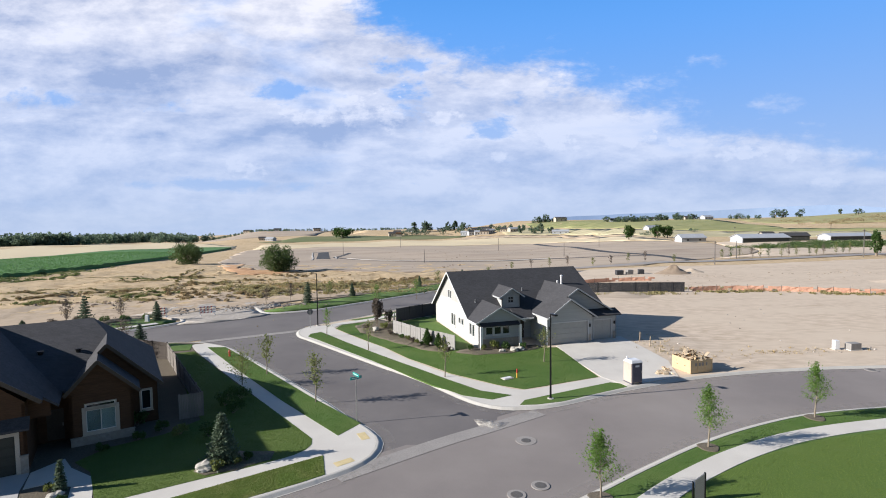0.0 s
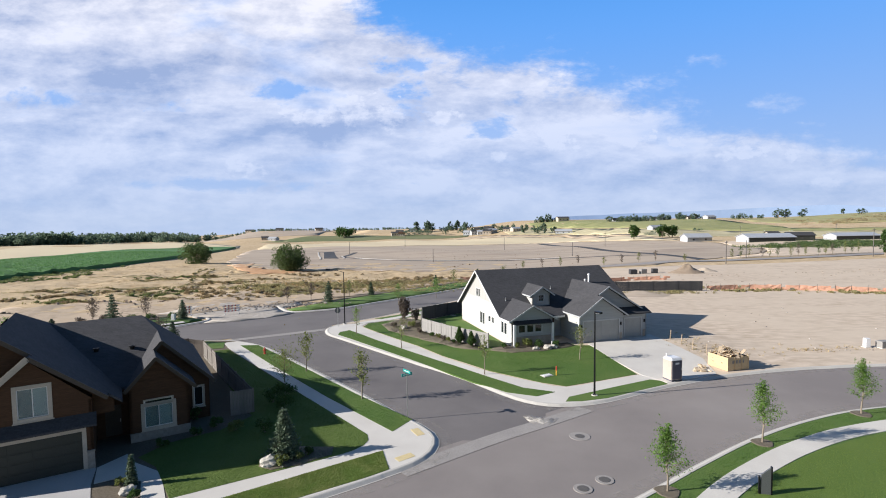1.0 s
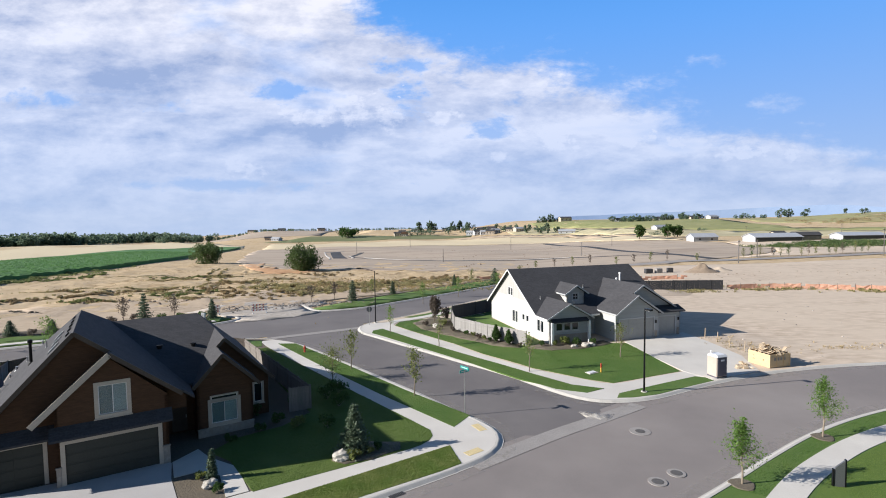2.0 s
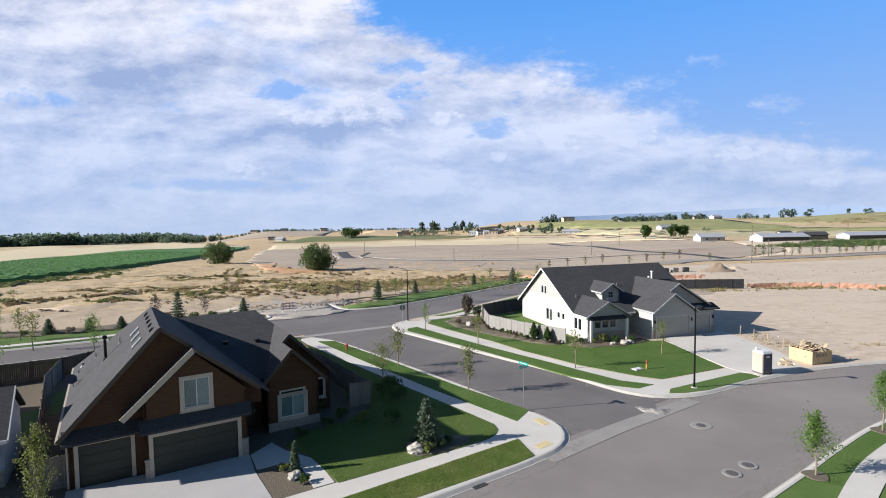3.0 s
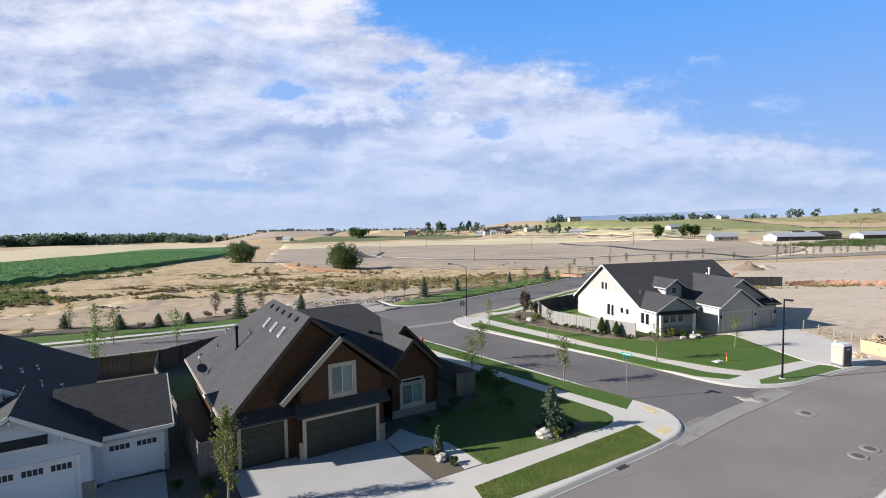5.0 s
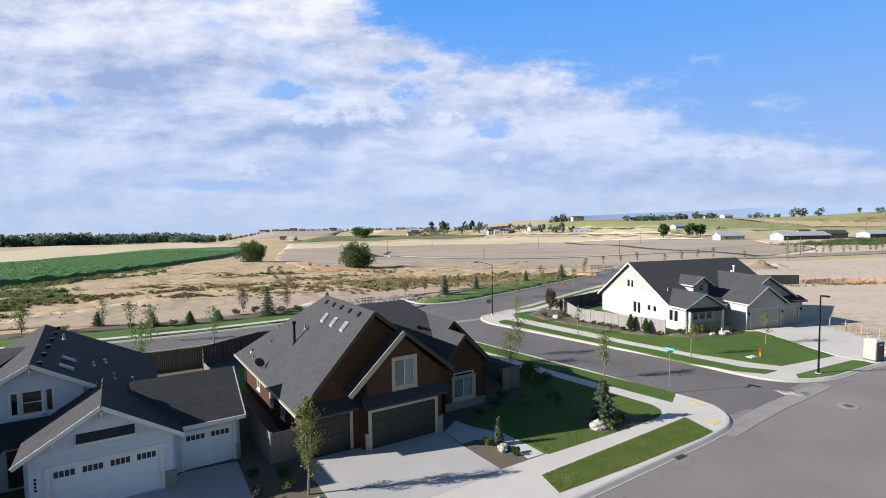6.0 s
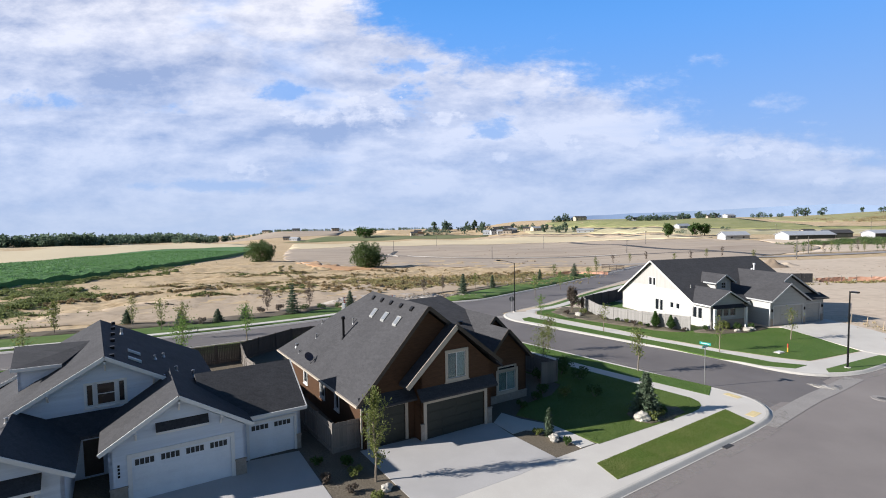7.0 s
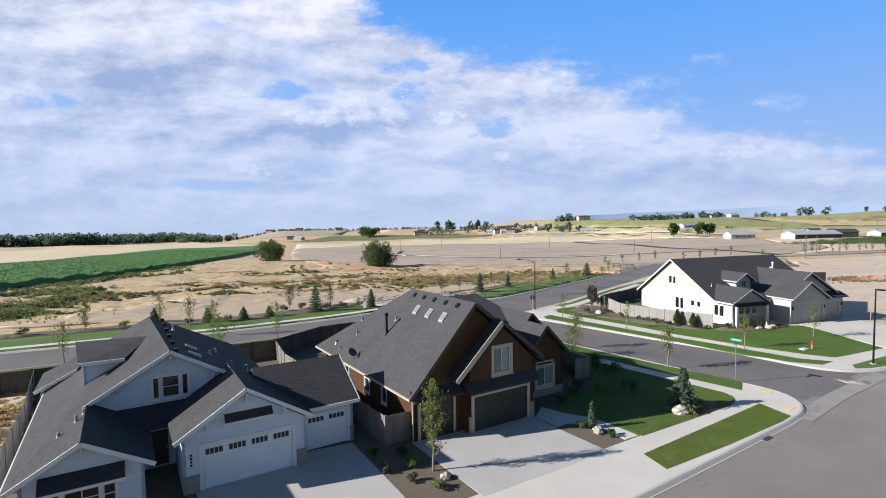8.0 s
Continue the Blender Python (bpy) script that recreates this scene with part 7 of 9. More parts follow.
# shrubs: (x, y, radius, height, leaves, label)
k = 100
for x, y, r, hh, l, lab in ((-10.1, 70.6, 0.9, 3.3, "leaf_red", "tall plum-leaved shrub in the corner bed"), (-8.6, 71.4, 0.7, 1.8, "leaf_red", "tall plum-leaved shrub in the corner bed"), (-8.8, 68.6, 0.6, 0.8, "leaf_olive", "low shrub in the corner bed"), (-11.2, 68.6, 0.5, 0.7, "leaf_red", "low dark shrub in the corner bed"),
                         (-7.2, 70.0, 0.6, 0.8, "leaf_dark", "low shrub in the corner bed"), (4.9, 56.2, 0.6, 1.1, "leaf_olive", "rounded shrub below the front windows"), (6.0, 55.8, 0.5, 0.9, "leaf_dark", "dark shrub below the front windows"), (3.6, 55.8, 0.45, 0.6, "leaf_olive", "low shrub below the front windows"), (8.0, 56.4, 0.45, 0.6, "leaf_dark", "low shrub beside the porch"), (2.2, 55.6, 0.4, 0.6, "leaf_dark", "low shrub at the house corner"),
                         (-5.9, 62.6, 0.4, 0.5, "leaf_dark", "low shrub at the foot of the fence"), (-5.1, 61.5, 0.35, 0.5, "leaf_olive", "low shrub at the foot of the fence"), (-4.5, 60.6, 0.4, 0.5, "leaf_red", "low shrub at the foot of the fence"), (-3.9, 59.8, 0.35, 0.5, "leaf_olive", "low shrub at the foot of the fence"), (-3.3, 59.0, 0.35, 0.4, "leaf_dark", "low shrub at the foot of the fence"), (-0.2, 55.9, 0.3, 0.4, "leaf_red", "low shrub at the foot of the fence"), (-7.6, 64.6, 0.4, 0.6, "leaf_red", "low shrub in the corner bed"),
                         (-18.0, 40.4, 1.0, 1.3, "leaf_dark", "dense dark shrub by the side fence"), (-16.7, 38.8, 0.9, 1.0, "leaf_dark", "dense dark shrub by the side fence"), (-17.4, 42.0, 0.9, 1.1, "leaf_dark", "dense dark shrub by the side fence"), 
                         (-13.9, 29.9, 0.5, 0.55, "leaf_olive", "pale rounded shrub beside a boulder"), (-13.0, 30.6, 0.45, 0.4, "leaf_olive", "low pale shrub in the spruce bed"), (-12.6, 31.3, 0.4, 0.4, "leaf_dark", "low shrub in the spruce bed"), (-22.7, 36.5, 0.8, 0.9, "leaf_dark", "dark shrub in the shaded side bed"), (-20.5, 35.6, 0.6, 0.7, "leaf_dark", "dark shrub in the shaded side bed"), (-21.3, 34.2, 0.5, 0.6, "leaf_dark", "dark shrub below the front window"), (-22.6, 32.5, 0.45, 0.5, "leaf_dark", "dark shrub below the front window"), (-18.8, 35.0, 0.6, 0.7, "leaf_olive", "shrub beside the lawn"), (-16.6, 34.6, 0.7, 0.8, "leaf_dark", "dark shrub beside the lawn"), (-20.2, 38.9, 0.7, 0.9, "leaf_dark", "dark shrub by the side fence"),
                         (-20.6, 26.2, 0.35, 0.4, "leaf_dark", "low dark shrub in the mulch bed"), (-22.2, 27.6, 0.35, 0.35, "leaf_olive", "low shrub in the mulch bed"), (-33.2, 22.4, 0.5, 0.5, "leaf_olive", "yellow-green low shrub in the mulch bed"), (-33.9, 23.6, 0.45, 0.5, "leaf_dark", "low dark shrub in the mulch bed"), (-31.6, 19.9, 0.45, 0.4, "leaf_olive", "yellow-green low shrub in the mulch bed"), (-34.6, 21.6, 0.4, 0.5, "leaf_red", "low reddish shrub in the mulch bed"), (-33.0, 20.6, 0.35, 0.4, "leaf_red", "low reddish shrub in the mulch bed"), (-35.6, 23.6, 0.4, 0.45, "leaf_dark", "low dark shrub in the mulch bed"),
                         (-57.2, 73.2, 0.8, 0.9, "leaf_red", "low dark red shrub on the far verge"), (-54.8, 74.6, 0.9, 1.0, "leaf_red", "low dark red shrub on the far verge"), (-48.6, 75.8, 0.9, 0.9, "leaf_dark", "low dark shrub on the far verge"), (-62.4, 65.2, 0.6, 0.8, "leaf_red", "low dark shrub on the far verge"), (-67.2, 63.4, 0.6, 0.8, "leaf_dark", "low dark shrub on the far verge"), (-75.6, 62.4, 0.7, 0.8, "leaf_olive", "low shrub on the far verge"), (-85.5, 57.6, 0.9, 1.0, "leaf_dark", "low dark shrub on the far verge"), (-46.0, 77.2, 0.8, 0.8, "leaf_dark", "low dark shrub on the far verge"), (-51.0, 75.0, 0.8, 0.9, "leaf_dark", "low dark shrub on the far verge")):
    k += 1
    shrub(x, y, r, hh, l, k, lab, n=int(300 + 300 * r * hh), size=0.05 + 0.03 * hh)

# field trees and bushes
field_tree(-108.5, 212.5, 9.6, 14.5, 201, "leaf_mid", label="broad rounded dark green bush in the meadow", low=-0.2, n=8500, size=0.27, lobes=64)
field_tree(-56.0, 168.0, 9.2, 12.0, 202, "leaf_mid", label="broad rounded dark green bush in the meadow", low=-0.2, n=8500, size=0.25, lobes=64)
field_tree(-146, 700, 15, 32, 203, label="wide dark tree in the far fields", low=0.0, n=1500, size=1.1, lobes=40)
field_tree(123, 358, 10.5, 8.0, 204, label="upright dark tree by the far pasture", n=1500, size=0.5)
field_tree(148, 372, 9.5, 9.0, 205, label="spreading dark tree by the far pasture", n=1500, size=0.5)
field_tree(156, 374, 9.0, 10.0, 206, label="spreading dark tree by the far pasture", n=1500, size=0.5)
field_tree(150, 184, 9.0, 4.0, 207, label="upright dark tree beside the street", n=1500, size=0.32)
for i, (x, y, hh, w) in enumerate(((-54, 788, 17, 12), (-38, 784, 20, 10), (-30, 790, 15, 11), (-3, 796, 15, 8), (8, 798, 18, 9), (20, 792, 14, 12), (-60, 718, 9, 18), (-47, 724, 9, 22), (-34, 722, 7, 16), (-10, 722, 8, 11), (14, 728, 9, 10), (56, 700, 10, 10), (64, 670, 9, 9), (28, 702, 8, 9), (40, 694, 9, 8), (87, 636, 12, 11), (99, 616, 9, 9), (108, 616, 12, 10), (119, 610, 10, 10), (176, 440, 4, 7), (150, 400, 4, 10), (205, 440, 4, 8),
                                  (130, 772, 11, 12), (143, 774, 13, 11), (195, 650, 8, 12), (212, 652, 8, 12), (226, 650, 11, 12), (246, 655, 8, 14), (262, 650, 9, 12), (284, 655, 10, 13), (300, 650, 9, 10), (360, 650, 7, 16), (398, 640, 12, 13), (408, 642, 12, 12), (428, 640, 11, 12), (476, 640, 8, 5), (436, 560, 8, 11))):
    field_tree(x, y, hh, w, 220 + i, "leaf_far_hazed", 420, hh * 0.07, "distant dark green tree", sink=0.3, low=0.05, lobes=16, group="distant trees")


def far_woods(name, line, n, spread, hh, seed, label):
    rng = np.random.default_rng(seed)
    ms = []
    for i in range(n):
        t = rng.uniform(0, len(line) - 1)
        j = int(t)
        a, b = line[j], line[min(j + 1, len(line) - 1)]
        x, y = a[0] + (b[0] - a[0]) * (t - j) + rng.normal() * spread, a[1] + (b[1] - a[1]) * (t - j) + rng.normal() * spread
        h = hh * rng.uniform(0.6, 1.25)
        z = on_ground(x, y) - 0.5
        m = 70
        d = rng.normal(size=(m, 3))
        d *= (rng.uniform(0.5, 1.0, m) / np.linalg.norm(d, axis=1))[:, None]
        p = np.array([x, y, z + h * 0.52]) + d * np.array([h * 0.42, h * 0.42, h * 0.52])
        ms.append(leaf_mesh(p, h * 0.13, rng))
    # crowns use the leaf colour with haze mixed in
    return tagged(part(name, joined(ms), "leaf_far_hazed", None, label, kind="stuff"), category="woods")


far_woods("far_woods", [(-690, 640), (-600, 690), (-548, 745), (-560, 930), (-590, 1100)], 430, 16, 15, 301, "dense dark tree row beyond the wheat")
far_woods("far_woods", [(-470, 800), (-430, 840), (-400, 860)], 40, 8, 11, 302, "scattered trees at the end of the wheat")
far_woods("far_trees", [(-430, 900), (-330, 905), (-200, 910), (-60, 915)], 260, 9, 4.2, 303, "low dark trees along the far ridge")
far_woods("far_trees", [(10, 735), (40, 712), (75, 690), (110, 660)], 40, 7, 6, 304, "low trees by distant houses")

far_woods("far_trees", [(195, 648), (250, 652), (310, 650)], 55, 4, 6.0, 305, "dark tree row along the hill crest")
far_woods("far_trees", [(345, 645), (380, 640)], 14, 4, 5.0, 306, "dark trees on the hill crest")
far_woods("far_trees", [(122, 775), (158, 775)], 18, 4, 5.5, 307, "dark trees on the hill crest")
far_woods("far_trees", [(-70, 790), (30, 800)], 22, 6, 8, 308, "dark trees on the far plain")

# weeds in the meadow
tufts("weeds", [(-30, 118, 9, 4), (-18, 114, 8, 3), (-8, 124, 7, 3), (-40, 124, 7, 4), (-22, 130, 10, 3)], 2200, 1.0, 0.36, "weed", 401, "dry golden weeds on the rough ground", "weeds")
tufts("weeds", [(-34, 120, 6, 2.4), (-20, 117, 6, 2), (-6, 128, 5, 2), (-40, 112, 4, 1.6), (-14, 108, 6, 1.2)], 1400, 1.0, 0.4, "weed_green", 402, "grey-green weeds on the rough ground", "weeds")
tufts("weeds", [(-84, 140, 4, 1.4), (-76, 147, 5, 1.0), (-58, 98, 4, 0.8), (-74, 95, 5, 0.8), (-60, 130, 4, 1), (-92, 112, 7, 0.6), (-66, 108, 8, 0.5), (-80, 118, 12, 0.6)], 2200, 0.8, 0.32, "weed_green", 403, "dark weed patches in the dry meadow", "weeds")
tufts("weeds", [(-116, 104, 6, 4), (-108, 92, 7, 3), (-127, 128, 2.5, 12), (-129, 165, 2.5, 18), (-112, 82, 8, 3), (-100, 72, 8, 3)], 2200, 0.8, 0.35, "weed_lush", 404, "green weeds between crop and meadow", "weeds")
tufts("weeds", [(-80, 120, 30, 22), (-60, 150, 30, 20), (-40, 150, 22, 12), (-100, 160, 18, 24)], 1600, 1.0, 0.16, "weed", 405, "dry grass clumps over the meadow", "weeds", 0.16)
tufts("weeds", [(52, 104, 5, 0.8), (62, 101, 4, 0.7), (72, 98.5, 4, 0.7), (85, 95, 8, 0.7), (34, 97, 5, 0.7)], 420, 1.0, 0.6, "weed_green", 406, "weeds along the netting", "weeds")
tufts("weeds", [(22.3, 57.5, 0.35, 2.4), (22.8, 53.5, 0.35, 1.8), (23.4, 56, 0.7, 2)], 260, 1.0, 0.22, "weed_green", 408, "thin weeds along the driveway edge", "weeds", 0.06)
tufts("weeds", [(24, 57, 1.2, 2.5), (26, 54, 2.5, 1.2), (38, 56, 3, 0.8), (34, 55, 2, 0.6)], 160, 1.0, 0.35, "weed", 407, "dry weeds on the sandy plot", "weeds", 0.06)


def thicket(spots, n, h, seed, leaf, label):
    """Low leafy clumps grown together on the rough ground, as one object."""
    rng = np.random.default_rng(seed)
    ms = []
    for i in range(n):
        cx_, cy_, sx, sy = spots[int(rng.integers(len(spots)))]
        x, y = cx_ + rng.normal() * sx, cy_ + rng.normal() * sy
        r, hh = h * rng.uniform(0.7, 1.6), h * rng.uniform(0.45, 1.1)
        m = 90
        d = rng.normal(size=(m, 3))
        d *= (rng.uniform(0.45, 1.0, m) / np.linalg.norm(d, axis=1))[:, None]
        p = np.array([x, y, on_ground(x, y) + hh * 0.25]) + d * np.array([r, r, hh * 0.7])
        p[:, 2] = np.maximum(p[:, 2], on_ground(x, y) + 0.03)
        ms.append(leaf_mesh(p, 0.13 + 0.05 * h, rng, 0.3))
    return tagged(part("thicket", joined(ms), leaf, None, label, kind="stuff"), category="weeds")


def along(pts, sx, sy, step=2.0):
    """Spots with the given spread, strung along a plan line."""
    return [(p.x, p.y, sx, sy) for p in spline(pts, step)]


for i, side in enumerate((-1.5, 1.5)):
    thicket(along(offset(RUTS, side)[::3], 0.25, 0.25, 1.5), 150, 0.24, 441 + i, "weed_green", "low weeds edging an old wheel track")
thicket(along([(-103, 80), (-99.3, 84.1), (-94, 92), (-90, 99.9), (-86.8, 104.5), (-78.5, 110.7), (-71, 113.5)], 0.9, 0.5), 210, 0.42, 431, "weed_brown", "low brown weeds along the old furrow")
thicket(along([(-121, 96), (-127.5, 110), (-128.5, 126), (-124, 136), (-117.6, 146), (-117, 160)], 1.2, 1.6), 220, 0.55, 432, "weed_lush", "green weeds along the crop's edge")
thicket(along([(-108, 79), (-104, 80.5), (-101, 82)], 1.6, 0.8), 70, 0.9, 433, "weed_lush", "lush green weed thicket in the meadow")
thicket(along([(-104.5, 88), (-101, 91.5), (-97, 96)], 1.6, 0.7), 70, 0.6, 434, "weed_lush", "green weeds in the meadow")
thicket([(-75.8, 94.8, 2.2, 0.7), (-66, 104.5, 2.6, 1.0), (-61, 110, 2.6, 1.0), (-89.8, 147, 2.4, 0.8), (-81, 146, 2.2, 0.7)], 120, 0.4, 435, "weed_lush", "green weed patches in the dry meadow")
thicket(along([(-47, 100), (-40, 108), (-30, 117), (-18, 128), (-8, 138)], 3.2, 2.2), 260, 0.5, 436, "weed_brown", "brown weeds on the rough ground along the street")
thicket(along([(-36, 104), (-26, 113), (-14, 126)], 3.0, 1.6), 120, 0.45, 437, "weed_green", "olive weeds on the rough ground along the street")
thicket([(52, 99.5, 2.6, 0.5), (57, 99.6, 2.4, 0.5), (70, 96, 1.2, 0.5), (75.5, 94.3, 2.4, 0.6), (88, 91, 3, 0.5), (40, 99, 3, 0.7)], 110, 0.5, 445, "weed_green", "olive weed clumps along the netting")
thicket([(-48, 118, 4, 3), (-40, 112, 4, 3), (-33, 108, 3, 2.5), (-27, 122, 4, 2.5), (-20, 121, 4, 2)], 170, 0.75, 446, "weed_green", "shaggy olive weeds on the hummocks by the street")
thicket([(-54, 106, 2, 1.5), (-63, 128, 3, 1.5), (-60, 116, 3, 1.5), (-45, 150, 6, 2)], 90, 0.6, 447, "weed_brown", "shaggy brown weeds on the hummocks")
thicket([(360, 490, 14, 6), (395, 500, 16, 10), (430, 520, 18, 14), (470, 540, 20, 16), (520, 560, 24, 18), (345, 530, 8, 10)], 150, 2.2, 448, "weed_brown", "brown scrub on the far slope")
thicket([(-60, 22, 3, 4), (-64, 30, 3, 3), (-68, 24, 4, 6)], 150, 0.45, 443, "weed", "dry tan weeds on the bare yard")
thicket([(-58.5, 24, 1.5, 3), (-64, 34, 3, 1.5), (-70, 33, 3, 2)], 60, 0.4, 444, "weed_green", "green weeds on the bare yard")
thicket([(-100, 73, 2.2, 1.5), (-104, 71, 2.5, 1.5), (-107, 77, 3.0, 2.0)], 70, 0.95, 421, "weed_lush", "lush green weed thicket at the meadow's edge")
thicket([(-104.5, 88, 2.2, 1.0), (-101, 91, 2.2, 1.0), (-104, 96.5, 2.0, 1.0), (-112, 98, 4, 3), (-118, 106, 4, 4)], 110, 0.8, 422, "weed_lush", "lush green weed thicket below the crop")
thicket([(-125, 124, 2.2, 6), (-127, 145, 2.2, 8), (-129, 170, 2.2, 10)], 90, 0.8, 423, "weed_lush", "green weeds along the crop's edge")
thicket([(-33, 120.5, 3.5, 1.0), (-25, 120, 3, 1.0), (-43, 117, 3, 1.0), (-14, 127, 3, 1.2), (-6, 129, 3, 1.2), (-29, 126, 4, 1.4)], 130, 0.6, 424, "weed_green", "olive-brown weed clumps on the rough ground")
thicket([(-84, 140, 4, 1.0), (-76, 147, 4.5, 0.8), (-60, 130, 3.5, 0.8), (-92, 112, 4, 0.6), (-58, 98, 3, 0.6), (-74, 95, 3, 0.6), (-52, 140, 5, 0.8)], 90, 0.5, 425, "weed_brown", "brown weed clumps in the meadow")

def inside(poly, x, y):
    """Which of the places lie within a plan outline."""
    hit = np.zeros(len(x), bool)
    for (ax, ay), (bx, by) in zip(poly, poly[1:] + poly[:1]):
        if ay != by:
            hit ^= ((ay > y) != (by > y)) & (x < (bx - ax) * (y - ay) / (by - ay) + ax)
    return hit


def grass(poly, lift, density, h, mat, seed, label):
    """Short blades over a lawn, as one object."""
    rng = np.random.default_rng(seed)
    poly = [(float(p[0]), float(p[1])) for p in poly]
    xs, ys = [p[0] for p in poly], [p[1] for p in poly]
    area = (max(xs) - min(xs)) * (max(ys) - min(ys))
    x, y = rng.uniform(min(xs), max(xs), int(area * density)), rng.uniform(min(ys), max(ys), int(area * density))
    k_ = inside(poly, x, y)
    x, y = x[k_], y[k_]
    n = len(x)
    z = fall(x, y) + pad(x, y) + lift
    patch = 0.7 + 0.5 * np.sin(x * 1.7 + np.sin(y * 1.1) * 2) * np.sin(y * 1.9 + x * 0.4)
    hh = h * rng.uniform(0.5, 1.3, n) * (0.75 + 0.35 * patch)
    a, b = rng.uniform(0, 2 * math.pi, n), rng.uniform(0, 2 * math.pi, n)
    w = 0.022 * rng.uniform(0.6, 1.4, n)
    ca, sa, lean = np.cos(a), np.sin(a), hh * rng.uniform(0.1, 0.8, n)
    v = np.stack([np.stack([x - sa * w, y + ca * w, z - 0.01], -1), np.stack([x + sa * w, y - ca * w, z - 0.01], -1), np.stack([x + np.cos(b) * lean, y + np.sin(b) * lean, z + hh], -1)], 1).reshape(-1, 3)
    return tagged(part("grass", (v.tolist(), np.arange(3 * n).reshape(-1, 3).tolist()), mat, None, label, kind="stuff"), category="grass")


grass([(-19.5, 23.6), (-18.9, 21.75), (-14.0, 24.7), (-8.6, 28.2), (-7.3, 29.2), (-8.0, 31.65), (-13.4, 27.85)], 0.165, 900, 0.038, "grass_dry", 451, "short grass blades of the verge")
grass([(-28.3, 59.4), (-26.2, 59.4), (-21.2, 53.7), (-11.7, 42.4), (-6.5, 36.7), (-7.7, 34.6), (-13.8, 41.5), (-21.3, 50.6)], 0.165, 251, 0.038, "grass", 452, "short grass blades of the verge")
grass([(-18.65, 26.12), (-12.8, 29.72), (-10.6, 31.15), (-9.85, 31.75), (-9.35, 32.45), (-9.15, 33.2), (-9.35, 34.1), (-10.7, 35.75), (-14.85, 40.7), (-17.4, 43.6), (-29.0, 57.6), (-31.0, 56.5), (-22.0, 42.5), (-18.6, 37.6), (-19.9, 35.0), (-22.4, 33.0), (-23.2, 30.9), (-21.4, 29.7)], 0.16, 480, 0.034, "grass_front", 453, "short grass blades of the front lawn")
grass([(-15.1, 71.4), (-15.45, 69.2), (-12.65, 65.3), (-9.75, 61.5), (-7.35, 58.4), (-4.45, 53.75), (-0.05, 48.25), (4.2, 44.95), (6.35, 43.85), (9.55, 45.25), (13.6, 47.05), (12.7, 51.5), (11.8, 56.6), (9.5, 56.6), (6.5, 55.2), (4.0, 54.9), (1.2, 55.2), (-4.6, 69.0), (-8.5, 74.0), (-12.0, 73.4)], 0.155, 154, 0.038, "grass", 454, "short grass blades of the front lawn")
grass([(12.4, 26.6), (15.6, 29.1), (19.3, 31.3), (24.1, 33.35), (30.8, 35.1), (42, 36.9), (42, 22), (16, 18)], 0.15, 182, 0.038, "grass_dry", 455, "short grass blades of the park lawn")
grass([(7.0, 26.2), (11.5, 29.5), (16.3, 32.8), (21.4, 35.6), (27, 37.8), (34, 39.1), (42, 40.1), (42, 38.9), (30.3, 37.0), (23.3, 35.1), (18.2, 32.8), (14.2, 30.2), (10.5, 27.4), (8.5, 25.4)], 0.125, 251, 0.038, "grass", 456, "short grass blades of the park verge")
grass([(-17.9, 64.5), (-18.0, 66.0), (-16.9, 67.0), (-15.2, 64.9), (-12.7, 61.6), (-8.6, 56.6), (-4.6, 51.7), (-0.35, 46.6), (2.6, 43.5), (5.1, 42.4), (3.4, 41.4), (1.05, 42.4), (-1.9, 45.4), (-8.0, 53.0), (-16.0, 62.4)], 0.168, 168, 0.038, "grass", 457, "short grass blades of the verge")


def crop_tops(poly, n, size, seed):
    """Leaf tips that roughen the top of the crop, as one object."""
    rng = np.random.default_rng(seed)
    x, y = rng.uniform(-222, -132, n), rng.uniform(72, 320, n) ** 1.0
    keep = inside(poly, x, y)
    x, y = x[keep], y[keep]
    p = np.stack([x, y, fall(x, y) + 1.34 + rng.normal(size=len(x)) * 0.10], -1)
    return tagged(part("crop_leaves", leaf_mesh(p, size, rng, 0.5), "crop_leaf", None, "leafy tops of the tall green crop", kind="stuff"), category="crop field")


crop_tops([(-134, 92), (-132, 150), (-139, 243), (-152, 300), (-190, 448), (-238, 446), (-246, 330), (-212, 225), (-222, 165), (-260, 110), (-200, 70)], 70000, 0.26, 461)

# ---- fences ----
board_mesh = {}


